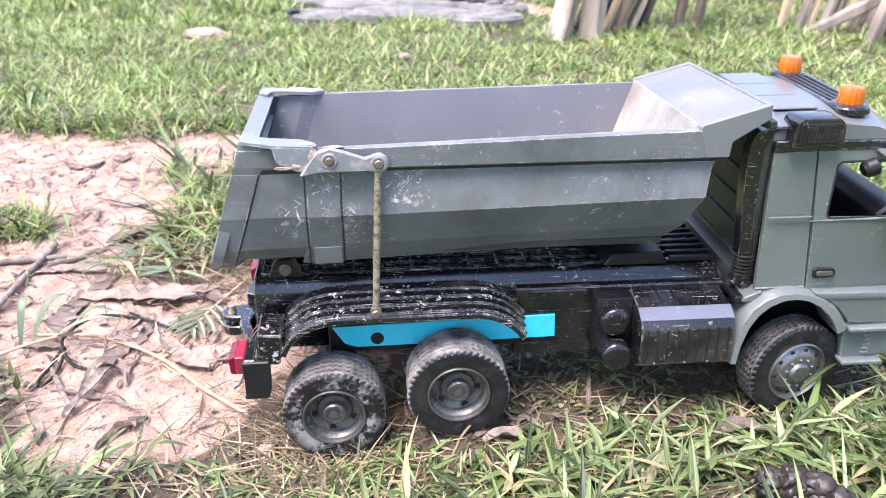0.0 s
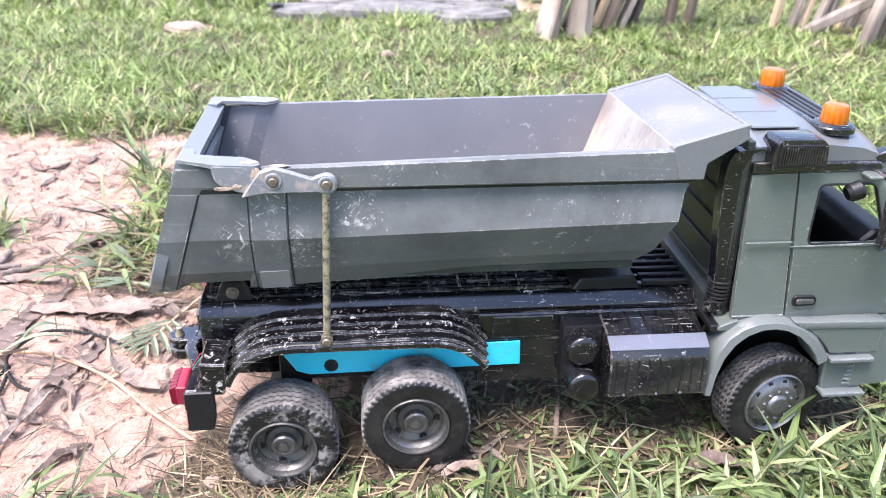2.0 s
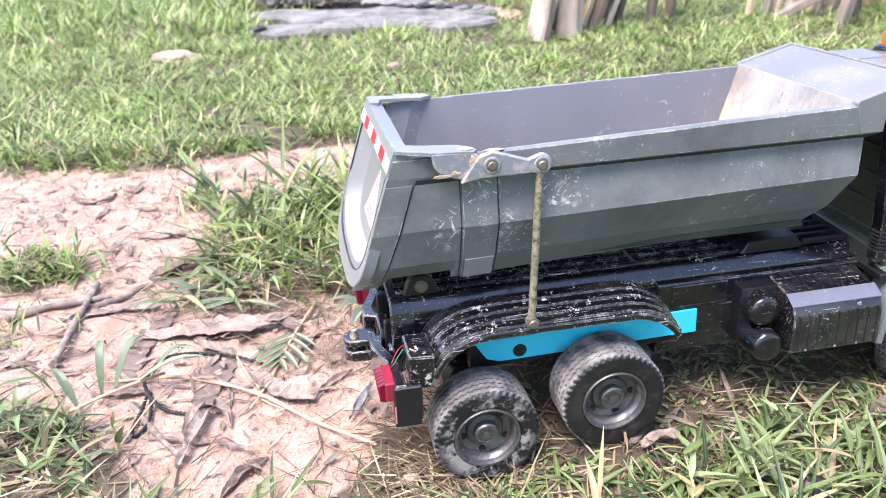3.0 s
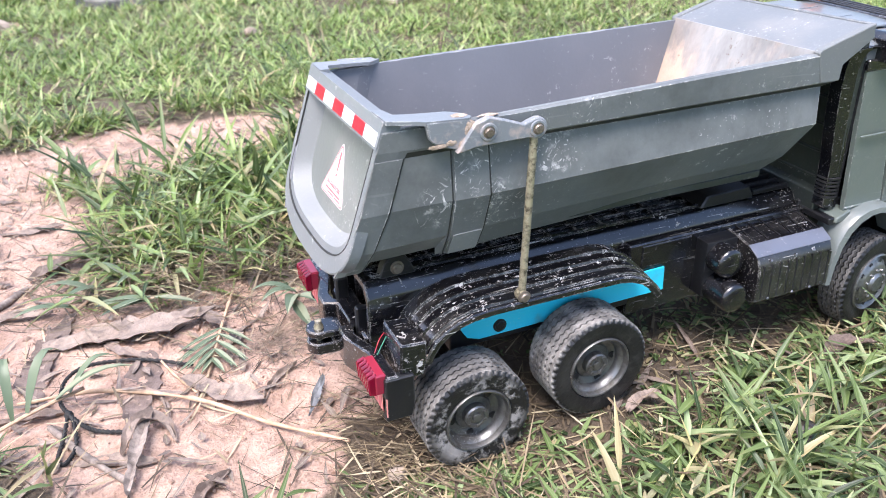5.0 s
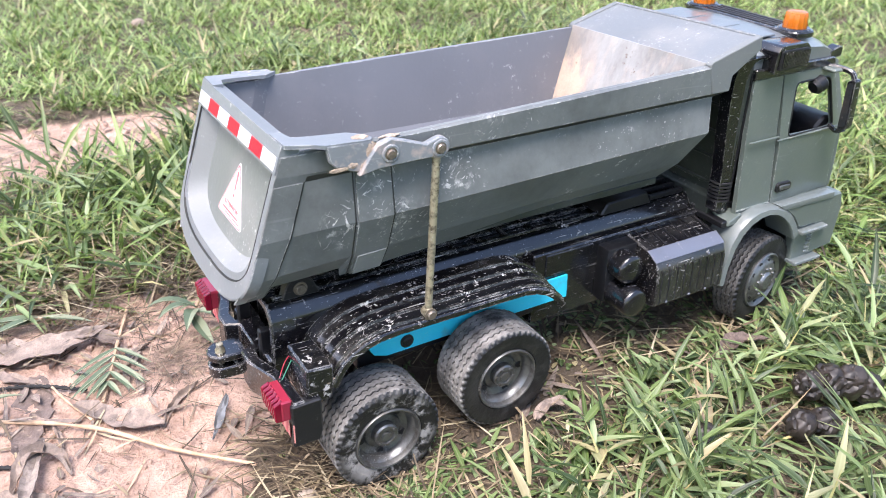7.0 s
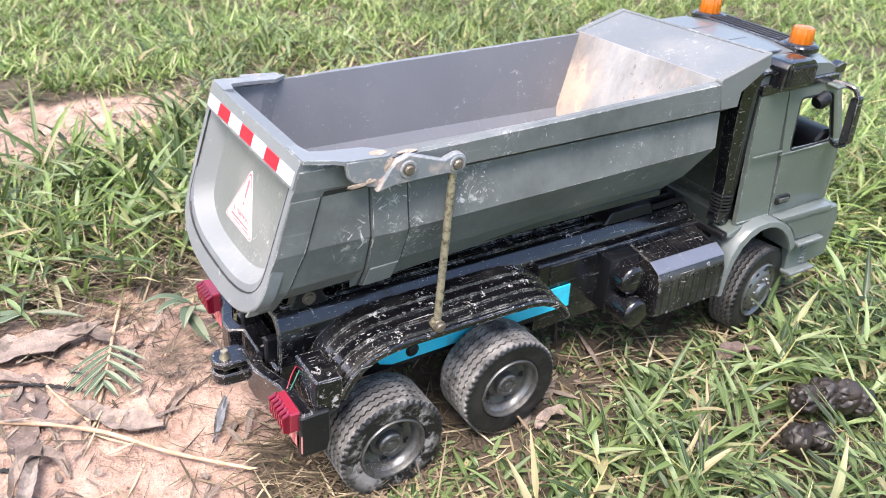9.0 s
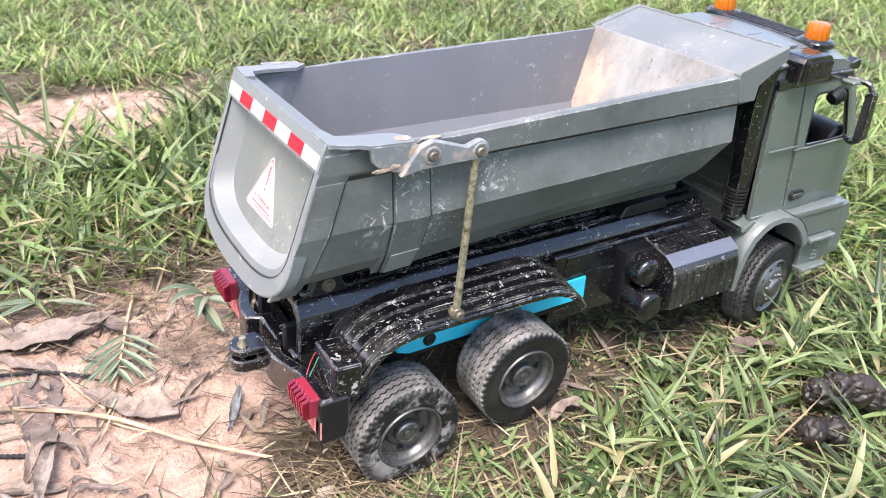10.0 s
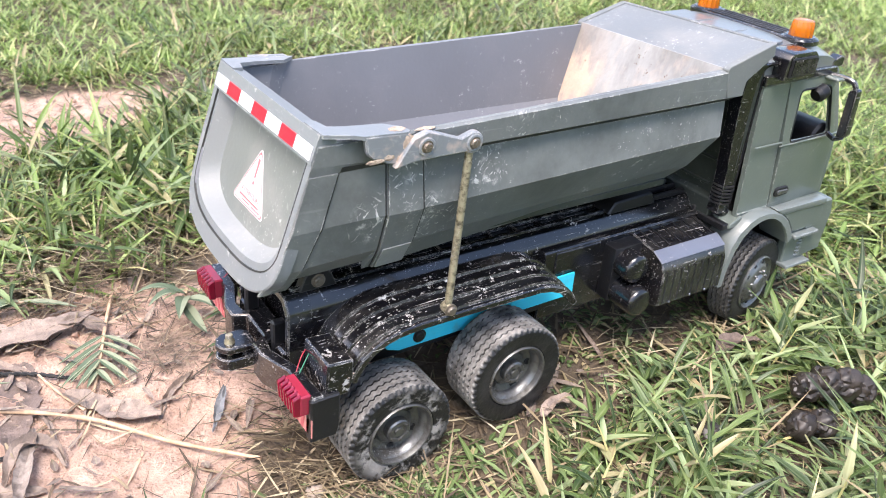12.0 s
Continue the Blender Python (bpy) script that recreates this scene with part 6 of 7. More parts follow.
def grass_shoots(name, x, y, stem, leaf, wide, leaves, label, segments=5, leaf_mat=None):
    """Creeping shoots: a thin stem with leaves set alternately along it."""
    n = len(x)
    clear = beside_truck(x, y)
    heading, lean, bend = rng.uniform(0, 6.283, n), rng.uniform(0.1, 1.4, n), rng.uniform(-0.2, 0.5, n)
    low_by = trampled(x, y)
    lean = lean + (1 - low_by) * 0.8
    length = stem * rng.uniform(0.5, 1.3, n) * (0.4 + 0.6 * clear) * low_by
    z = height(x, y) + rng.uniform(-0.001, 0.003, n)
    blades(name + "_stems", np.stack([x, y, z], -1), heading, lean, bend, length, rng.uniform(0.0012, 0.0022, n), 0.0, 4, M_SHOOT, "thin yellowish grass stems")
    owner = np.repeat(np.arange(n), leaves)
    m = len(owner)
    rank = np.tile(np.arange(leaves), n)
    at = np.clip((rank + rng.uniform(0.1, 0.9, m)) / leaves, 0.05, 0.99)
    middle = lean[owner] + bend[owner] * at * 0.5
    run = length[owner] * at * np.sin(middle)
    bx, by = x[owner] + np.cos(heading[owner]) * run, y[owner] + np.sin(heading[owner]) * run
    bz = np.maximum(z[owner] + length[owner] * at * np.cos(middle), height(bx, by) + 0.001)
    side = np.where(rank % 2, 1.0, -1.0)
    turned = heading[owner] + side * rng.uniform(0.3, 1.3, m)
    blades(name + "_leaves", np.stack([bx, by, bz], -1), turned, np.clip(lean[owner] * 0.6 + rng.uniform(0.25, 1.15, m) + (1 - low_by[owner]) * 0.6, 0.4, 1.65), rng.uniform(0.0, 0.7, m),
           leaf * rng.uniform(0.5, 1.35, m) * (0.5 + 0.5 * clear[owner]) * (0.3 + 0.7 * low_by[owner]), wide * rng.uniform(0.6, 1.25, m), 0.5, segments, leaf_mat or M_GRASS, label, twist=rng.normal(0, 0.4, m))


x, y = scatter(11000, -0.45, 0.62, -0.34, 0.62, near_green)
back = (y > 0.12) | (x > 0.34)
grass_sprays("grass_clumps", x[~back], y[~back], 5, 0.027, 0.0038, M_GRASS, "lush green broad-bladed grass around the truck", 3, 0.35, 0.75, 1.65)
grass_sprays("lawn_clumps", x[back], y[back], 6, 0.028, 0.0034, M_LAWN, "light green grass of the lawn behind the truck", 3, 0.35, 0.4, 1.6)
x, y = scatter(5000, -0.45, 0.62, -0.34, 0.62, near_green)
grass_sprays("fine_grass", x, y, 3, 0.020, 0.0013, M_GRASS, "fine short green grass blades", 3, 0.0, 0.3, 1.4)
x, y = scatter(3300, -0.45, 0.62, -0.34, 0.62, lambda x, y: near_green(x, y) * np.where(y > 0.06, 0.65, 0.8))
grass_shoots("creeping_grass", x, y, 0.036, 0.028, 0.0042, 5, "pale green leaves of creeping grass")
x, y = scatter(290, 0.15, 0.62, -0.34, -0.145, lambda x, y: (1 - np.exp(-(((x - 0.205) / 0.05) ** 2 + ((y + 0.155) / 0.045) ** 2))))
grass_shoots("tall_grass", x, y, 0.048, 0.036, 0.0039, 5, "longer leaves of tall grass shoots")
x, y = scatter(210, 0.085, 0.40, -0.155, -0.078, lambda x, y: 1 - 0.9 * np.exp(-(((x - 0.205) / 0.05) ** 2 + ((y + 0.155) / 0.04) ** 2)))
grass_shoots("low_grass", x, y, 0.022, 0.030, 0.0038, 5, "spreading grass leaves beside the wheels")
x, y = scatter(400, -0.30, 0.16, 0.18, 0.46, lambda x, y: (1 - bare(x, y)) * np.clip(1.6 - 1.6 * np.hypot((x + 0.03) / 0.22, (y - 0.315) / 0.14), 0, 1))
grass_shoots("broad_grass", x[1::2], y[1::2], 0.040, 0.044, 0.0062, 5, "broad dark green grass leaves spreading over straw")
grass_shoots("pale_broad_grass", x[::2] + 0.006, y[::2] - 0.012, 0.036, 0.040, 0.0052, 5, "broad light green grass leaves over straw", 5, M_LAWN)
x, y = scatter(420, 0.33, 0.62, -0.10, 0.30, lambda x, y: np.clip((x - 0.32) / 0.04, 0, 1))
grass_shoots("standing_grass", x, y, 0.070, 0.040, 0.0036, 5, "tall thin grass standing before the truck", 5, M_LAWN)
x, y = scatter(2600, -0.45, 0.62, -0.34, 0.62, lambda x, y: near_green(x, y) * np.where(y > 0.1, 1.0, 0.55))
grass_sprays("dry_grass", x, y, 4, 0.028, 0.0024, M_STRAW, "dry yellowish grass blades among the green", 3, 0.2, 0.6, 1.55)
m = 270
x, y = rng.normal(-0.026, 0.026, m), rng.normal(-0.088, 0.022, m)
keep = (bare(x, y) < 0.7) & (x > -0.062 - 0.6 * np.clip(-0.04 - y, 0, 0.05))
grass_sprays("wheel_grass", x[keep], y[keep], 4, 0.030, 0.0030, M_GRASS, "green blades pressed down behind the rear wheel", 3, 0.3, 1.15, 1.65)
x, y = scatter(75, 0.235, 0.37, -0.130, -0.082, lambda x, y: np.ones(x.shape))
grass_shoots("wheel_side_grass", x, y, 0.040, 0.040, 0.0044, 5, "green grass shoots standing beside the front wheel")
m = 70
x, y = rng.normal(-0.178, 0.022, m), rng.normal(-0.104, 0.013, m)
grass_shoots("edge_grass", x, y, 0.030, 0.034, 0.0044, 5, "grass shoots at the edge of the bare soil")
x, y = scatter(46000, -0.9, 1.75, -0.5, 1.35, lambda x, y: green(x, y) * ((x < -0.42) | (x > 0.58) | (y > 0.58) | (y < -0.32)))
grass_sprays("meadow_grass", x, y, 5, 0.027, 0.0036, M_GRASS_FAR, "bright green meadow grass behind the truck", 2, 0.0, 0.5, 1.5)
x, y = scatter(17000, -1.6, 2.9, 1.3, 3.2, lambda x, y: green(x, y) * np.clip(np.minimum(np.minimum(x + 1.6, 2.9 - x), 3.2 - y) / 0.5, 0, 1))
grass_sprays("far_meadow", x, y, 5, 0.050, 0.0070, M_GRASS_FAR, "bright green grass farther off", 2, 0.0, 0.2, 1.2)

def outlying(x, y):
    """Grass that thins out slowly with the distance, outside the nearer meadow."""
    inside = ((x > -0.9) & (x < 1.75) & (y > -0.5) & (y < 1.35)) | ((x > -1.3) & (x < 2.6) & (y > 1.3) & (y < 2.9))
    reach = np.hypot(x - 0.4, y - 0.8)
    return np.where(inside, 0.0, np.clip(1.2 - reach / 7.0, 0, 1)) * np.clip(green(x, y), 0.3, 1)


x, y = scatter(42000, -7.5, 8.0, -7.0, 8.5, outlying)
grass_sprays("outer_meadow", x, y, 5, 0.075, 0.013, M_GRASS_FAR, "green grass of the meadow all round", 2, 0.0, 0.3, 1.3)

# dead straw and litter that lies flat between the blades
x, y = scatter(24000, -0.45, 0.62, -0.34, 0.62, lambda x, y: np.clip(0.95 - 0.8 * bare(x, y), 0.10, 1))
m = len(x)
blades("dead_straw", np.stack([x, y, height(x, y) + rng.uniform(0.0005, 0.004, m)], -1), rng.uniform(0, 6.283, m), rng.uniform(1.2, 1.75, m), rng.uniform(-0.4, 0.4, m),
       rng.uniform(0.010, 0.034, m), rng.uniform(0.0007, 0.0022, m), 0.0, 3, M_STRAW, "dead brown straw and leaf litter on the soil", "litter")
x, y = scatter(9000, -0.9, 1.75, -0.5, 1.35, lambda x, y: np.clip(0.5 - 0.45 * bare(x, y), 0.02, 1))
m = len(x)
blades("dry_litter", np.stack([x, y, height(x, y) + rng.uniform(0.001, 0.008, m)], -1), rng.uniform(0, 6.283, m), rng.uniform(1.0, 1.7, m), rng.uniform(-0.4, 0.4, m),
       rng.uniform(0.02, 0.05, m), rng.uniform(0.001, 0.003, m), 0.0, 2, M_STRAW, "dry litter under the meadow grass", "litter")
# matted straw pressed down behind the rear wheel
m = 620
x, y = rng.normal(-0.028, 0.020, m), rng.normal(-0.050, 0.038, m)
keep = x > -0.066 + rng.normal(0, 0.010, m)
x, y, m = x[keep], y[keep], int(keep.sum())
blades("matted_straw", np.stack([x, y, height(x, y) + rng.uniform(0.0005, 0.005, m)], -1), rng.normal(2.6, 0.8, m), rng.uniform(1.25, 1.7, m), rng.uniform(-0.4, 0.4, m),
       rng.uniform(0.010, 0.030, m), rng.uniform(0.0006, 0.0018, m), 0.0, 4, M_STRAW, "matted dry straw pressed into the soil", "litter")

m = 650
x, y = rng.normal(-0.085, 0.055, m), rng.normal(0.205, 0.035, m)
keep = beside_truck(x, y) > 0.5
x, y, m = x[keep], y[keep], int(keep.sum())
blades("trodden_straw", np.stack([x, y, height(x, y) + rng.uniform(0.0005, 0.009, m)], -1), rng.normal(3.6, 0.9, m), rng.uniform(1.1, 1.7, m), rng.uniform(-0.4, 0.4, m),
       rng.uniform(0.018, 0.05, m), rng.uniform(0.0006, 0.0016, m), 0.0, 4, M_STRAW, "trodden dry straw at the edge of the grass", "litter")

x, y = scatter(2300, -0.45, 0.06, -0.10, 0.60, lambda x, y: bare(x, y) * np.clip((layered(x, y, 16.0, 12.0) - 0.38) * 5, 0.1, 1))
m = len(x)
blades("soil_fibres", np.stack([x, y, height(x, y) + rng.uniform(0.0003, 0.0015, m)], -1), rng.uniform(0, 6.283, m), rng.uniform(1.35, 1.65, m), rng.uniform(-0.4, 0.4, m),
       rng.gamma(2.0, 0.005, m) + 0.003, rng.uniform(0.0003, 0.0010, m), 0.0, 3, M_FIBRE, "fine dark fibres and root hairs on the soil", "litter")

# torn bits of dead leaf
x, y = scatter(2000, -0.45, 0.20, -0.20, 0.60, lambda x, y: 0.15 + 0.6 * bare(x, y))
m = len(x)
blades("leaf_fragments", np.stack([x, y, height(x, y) + rng.uniform(0.0008, 0.003, m)], -1), rng.uniform(0, 6.283, m), rng.uniform(1.25, 1.65, m), rng.uniform(-0.5, 0.5, m),
       rng.gamma(2.0, 0.006, m) + 0.003, rng.uniform(0.001, 0.006, m), 0.25, 3, M_DRY_LEAF, "torn brown bits of dead leaf on the soil", "litter")

# a crumbling darker patch of soil with root hairs beside the hitch
m = 240
x, y = rng.normal(-0.070, 0.016, m), rng.normal(0.095, 0.024, m)
blades("root_hairs", np.stack([x, y, height(x, y) + rng.uniform(0.0004, 0.003, m)], -1), rng.uniform(0, 6.283, m), rng.uniform(1.1, 1.7, m), rng.uniform(-0.6, 0.6, m),
       rng.gamma(2.0, 0.004, m) + 0.002, rng.uniform(0.0003, 0.0011, m), 0.0, 3, M_FIBRE, "brown root hairs in crumbling soil", "litter")

# crumbs of soil
x, y = scatter(12000, -0.45, 0.10, -0.15, 0.62, lambda x, y: bare(x, y))
m = len(x)
r = rng.gamma(1.2, 0.00036, m)[:, None]
cube = np.array([(-1, -1, -0.6), (1, -0.9, -0.6), (0.8, 1, -0.6), (-1, 0.9, -0.6), (-0.6, -0.7, 0.6), (0.7, -0.5, 0.7), (0.5, 0.7, 0.5), (-0.6, 0.6, 0.6)])
spin = rng.uniform(0, 6.283, m)
cos, sin = np.cos(spin)[:, None], np.sin(spin)[:, None]
vx = x[:, None] + r * (cube[None, :, 0] * cos - cube[None, :, 1] * sin)
vy = y[:, None] + r * (cube[None, :, 0] * sin + cube[None, :, 1] * cos)
vz = height(x, y)[:, None] + r * (cube[None, :, 2] + 0.3)
six = np.array([(0, 3, 2, 1), (4, 5, 6, 7), (0, 1, 5, 4), (1, 2, 6, 5), (2, 3, 7, 6), (3, 0, 4, 7)])
crumb_data = fast_mesh("soil_crumbs", np.stack([vx, vy, vz], -1).reshape(-1, 3), (np.arange(m)[:, None, None] * 8 + six[None]).reshape(-1, 4), M_SOIL)
tagged(new("soil_crumbs", crumb_data), "small crumbs of sandy soil", "soil", kind="stuff")


# ---- loose things on the soil ----


def on_ground(x, y, lift=0.0):
    return Vector((x, y, float(height(x, y)) + lift))


def stick(name, points, r0, r1, material, label, category, lift=0.0015, seg=14, group=""):
    bm = bmesh.new()
    line = smooth_line([on_ground(px, py, lift + max(r0, r1) * 0.6) for px, py in points], 5)
    count = len(line)
    tube(bm, line, [lerp(r0, r1, i / (count - 1)) * (0.9 + 0.45 * noise.noise(p * 160) + 0.25 * noise.noise(p * 420)) for i, p in enumerate(line)], seg)
    return single(name, bm, material, label, category, group)


stick("straw_stalk", [(-0.222, 0.094), (-0.176, 0.082), (-0.128, 0.050), (-0.094, 0.015), (-0.060, -0.022)], 0.0015, 0.0011, M_STEM, "long pale straw stalk lying on the soil", "straw", 0.003)
stick("thin_straw", [(-0.141, 0.101), (-0.134, 0.079), (-0.126, 0.058)], 0.0009, 0.0008, M_STEM, "short thin dry straw on the soil", "straw", 0.002)
stick("twig", [(-0.264, 0.120), (-0.260, 0.180), (-0.254, 0.240)], 0.0034, 0.0024, M_TWIG, "weathered grey stick on the sandy soil", "twig")
stick("twig", [(-0.250, 0.206), (-0.234, 0.220), (-0.216, 0.238)], 0.0028, 0.0022, M_TWIG, "short broken grey twig on the soil", "twig")
stick("twig", [(-0.315, 0.205), (-0.280, 0.212), (-0.240, 0.220)], 0.0035, 0.0030, M_TWIG, "thick brown stick half sunk in the soil", "twig")
stick("twig", [(-0.205, 0.060), (-0.188, 0.030), (-0.168, -0.006)], 0.0023, 0.0016, M_TWIG, "weathered grey stick beside grass", "twig")
for k in range(26):
    px, py = rng.uniform(-0.36, -0.07), rng.uniform(-0.02, 0.42)
    if float(bare(px, py)) < 0.5:
        continue
    a, l = rng.uniform(0, 6.28), rng.uniform(0.012, 0.035)
    stick("twig", [(px, py), (px + l * 0.5 * math.cos(a + 0.2), py + l * 0.5 * math.sin(a + 0.2)), (px + l * math.cos(a), py + l * math.sin(a))], 0.0008, 0.0005,
          M_TWIG, "thin dark twig lying on the soil", "twig", 0.0012, 14, "twigs on the soil")

# black cord with a knotted loop
bm = bmesh.new()
for route in (((-0.124, 0.089, 0.003), (-0.147, 0.105, 0.003), (-0.169, 0.112, 0.003), (-0.186, 0.113, 0.004), (-0.196, 0.104, 0.005), (-0.1985, 0.078, 0.006), (-0.1950, 0.064, 0.006)),
              ((-0.1950, 0.064, 0.006), (-0.1985, 0.048, 0.004), (-0.2025, 0.034, 0.002), (-0.1990, 0.031, 0.002), (-0.1930, 0.040, 0.003), (-0.1925, 0.056, 0.005), (-0.1945, 0.063, 0.007)),
              ((-0.1945, 0.063, 0.006), (-0.188, 0.052, 0.004), (-0.1806, 0.0456, 0.002), (-0.166, 0.037, 0.002))):
    line = smooth_line([on_ground(px, py, dz) for px, py, dz in route], 24)
    for strand in (0.0, math.pi):
        twisted = []
        for i, p in enumerate(line):
            ahead = line[min(i + 1, len(line) - 1)] - line[max(i - 1, 0)]
            across = Vector((-ahead.y, ahead.x, 0)).normalized()
            a = strand + i * 0.75
            twisted.append(p + across * (0.00055 * math.cos(a)) + Vector((0, 0, 0.00055 * math.sin(a))))
        tube(bm, twisted, 0.0008, 7)
tmp = bmesh.new()
bmesh.ops.create_icosphere(tmp, subdivisions=2, radius=0.0026)
merge(bm, tmp, Matrix.Translation(on_ground(-0.1947, 0.0635, 0.0055)))
single("cord", bm, M_CORD, "thin black twisted cord with a knotted loop on the soil", "cord")


def dry_leaf(points, width, curl, label, lift=0.002, material=None, name="dry_leaf"):
    """A long dead leaf: a curled strip with thickness, along a line on the soil."""
    bm = bmesh.new()
    line = smooth_line([on_ground(px, py, lift + dz) for px, py, dz in points], 9)
    rings = []
    count = len(line)
    for i, p in enumerate(line):
        t = i / (count - 1)
        way = (line[min(i + 1, count - 1)] - line[max(i - 1, 0)]).normalized()
        across = Vector((-way.y, way.x, 0)).normalized()
        w = width * 0.5 * (math.sin(math.pi * min(1, t * 0.94 + 0.05)) ** 0.6) * (0.85 + 0.35 * noise.noise(p * 90) + 0.25 * noise.noise(p * 420))
        top, low = [], []
        for c in (-1, -0.5, 0, 0.5, 1):
            rise = curl * w * c * c + 0.0022 * noise.noise(p * 120 + Vector((c * 3, 0, 0))) + 0.0008 * noise.noise(p * 400 + Vector((c * 9, 0, 0)))
            rise = max(rise, -0.001)
            q = p + across * (w * c) + Vector((0, 0, rise))
            top.append(q)
            low.append(q - Vector((0, 0, 0.0005)))
        rings.append(top + low[::-1])
    loft(bm, rings)
    return single(name, bm, material or M_DRY_LEAF, label, "dry leaf", "dead leaves on the soil")


dry_leaf([(-0.208, 0.148, 0.0), (-0.168, 0.143, 0.002), (-0.136, 0.137, 0.004), (-0.100, 0.143, 0.005)], 0.026, 0.25, "broad pale brown dead leaf on the soil", 0.002)
dry_leaf([(-0.189, 0.185, 0.0), (-0.203, 0.150, 0.001), (-0.214, 0.120, 0.0), (-0.212, 0.090, 0.0)], 0.022, 0.12, "flat pinkish-brown dead leaf on the soil", 0.001)
dry_leaf([(-0.148, 0.118, 0.0), (-0.153, 0.092, 0.0), (-0.159, 0.066, 0.0), (-0.163, 0.036, 0.0)], 0.026, 0.1, "flat greyish-brown dead leaf on the soil", 0.001)
dry_leaf([(-0.132, 0.079, 0.0), (-0.119, 0.061, 0.001), (-0.106, 0.046, 0.002), (-0.092, 0.036, 0.004)], 0.018, 0.35, "light brown dead leaf on the soil", 0.002)
dry_leaf([(-0.197, 0.031, 0.0), (-0.176, 0.022, 0.001), (-0.155, 0.008, 0.001)], 0.011, 0.3, "pale flat dead leaf on the soil", 0.001)
dry_leaf([(-0.171, 0.022, 0.001), (-0.161, 0.036, 0.006), (-0.147, 0.035, 0.003), (-0.143, 0.022, 0.001)], 0.008, 0.9, "curled dark brown dead leaf on the soil", 0.002)
dry_leaf([(-0.098, 0.126, 0.0), (-0.106, 0.135, 0.004), (-0.122, 0.140, 0.006)], 0.012, 0.6, "curled pale dead leaf beside grass", 0.002)
dry_leaf([(-0.215, 0.250, 0.0), (-0.190, 0.262, 0.002), (-0.160, 0.280, 0.003)], 0.016, 0.5, "curled brown dead leaf on the sand", 0.002)
dry_leaf([(-0.260, 0.190, 0.0), (-0.235, 0.200, 0.001), (-0.200, 0.195, 0.002)], 0.014, 0.3, "long brown dead leaf beside a stick", 0.002)
dry_leaf([(0.076, -0.076, 0.002), (0.087, -0.072, 0.004), (0.098, -0.075, 0.004)], 0.009, 0.3, "pale dead leaf by the rear tyre", 0.003)
dry_leaf([(0.205, -0.085, 0.002), (0.222, -0.080, 0.004), (0.240, -0.088, 0.004)], 0.013, 0.4, "pale pinkish dead leaf in the grass", 0.004)
for k in range(34):
    px, py = rng.uniform(-0.40, -0.05), rng.uniform(-0.05, 0.48)
    if float(bare(px, py)) < 0.35:
        continue
    a, l = rng.uniform(0, 6.28), rng.uniform(0.02, 0.05)
    dry_leaf([(px, py, 0), (px + l * 0.5 * math.cos(a + 0.2), py + l * 0.5 * math.sin(a + 0.2), 0.001), (px + l * math.cos(a), py + l * math.sin(a), 0.002)], rng.uniform(0.004, 0.011),
             rng.uniform(0.1, 0.8), "narrow brown dead leaf on the soil", 0.001)

# grey strip of bark
dry_leaf([(-0.055, 0.042, 0.003), (-0.061, 0.032, 0.003), (-0.067, 0.021, 0.003), (-0.073, 0.012, 0.002)], 0.0054, 0.05, "flat grey strip of bark on the soil", 0.002, M_BARK, "bark_strip")
dry_leaf([(-0.152, 0.050, 0.004), (-0.158, 0.032, 0.005), (-0.165, 0.012, 0.004), (-0.172, -0.014, 0.003)], 0.0085, 0.55, "dark brown curled strip of bark on the soil", 0.002, M_TWIG, "bark_strip")


def palm_sprig(stem, leaves, label):
    """A small green plant: a stem on the soil with leaves along both sides."""
    sprig = thing("seedling", label, "plant", at=(0, 0, 0))
    bm = bmesh.new()
    line = smooth_line([on_ground(px, py, dz) for px, py, dz in stem], 4)
    tube(bm, line, 0.0011, 6)
    part("stem", bm, M_STEM, sprig)
    for at, heading, length, width, rise in leaves:
        p = line[min(len(line) - 1, int(at * (len(line) - 1)))]
        bm = bmesh.new()
        rings = []
        for i in range(7):
            t = i / 6
            q = p + Vector((math.cos(heading) * length * t, math.sin(heading) * length * t, rise * length * math.sin(t * 2.4) + 0.001))
            q.z = max(q.z, float(height(q.x, q.y)) + 0.0015)
            w = width * 0.5 * min(1, 0.3 + 3 * t) * (1 - t ** 2.5) + 0.0001
            across = Vector((-math.sin(heading), math.cos(heading), 0))
            rings.append([q - across * w + Vector((0, 0, w * 0.35)), q, q + across * w + Vector((0, 0, w * 0.35)), q + across * w + Vector((0, 0, w * 0.35 - 0.0003)), q - Vector((0, 0, 0.0003)),
                          q - across * w + Vector((0, 0, w * 0.35 - 0.0003))])
        loft(bm, rings)
        part("leaf", bm, M_SEEDLING, sprig)
    return sprig


feathers = []
for k in range(8):
    at = 0.56 + 0.045 * k
    size = 0.044 - 0.0032 * abs(k - 3) - 0.002 * k
    feathers.append((at, 3.70 + 0.065 * k, size, 0.0036, 0.03))
    feathers.append((at + 0.02, 5.25 - 0.055 * k, size * 0.88, 0.0036, 0.04))
palm_sprig([(-0.084, 0.170, 0.003), (-0.096, 0.135, 0.005), (-0.106, 0.104, 0.007), (-0.118, 0.074, 0.003)], feathers, "small dusty green seedling with feathered leaves on bare soil")
palm_sprig([(-0.125, 0.172, 0.006), (-0.138, 0.170, 0.008), (-0.148, 0.172, 0.008)],
           [(0.3, 3.3, 0.030, 0.0055, 0.05), (0.6, 3.0, 0.034, 0.006, 0.05), (0.7, 3.6, 0.034, 0.006, 0.05), (0.4, 5.6, 0.034, 0.0055, 0.05), (0.9, 3.2, 0.030, 0.005, 0.02)],
           "low green shoot with narrow leaves at the edge of the grass")
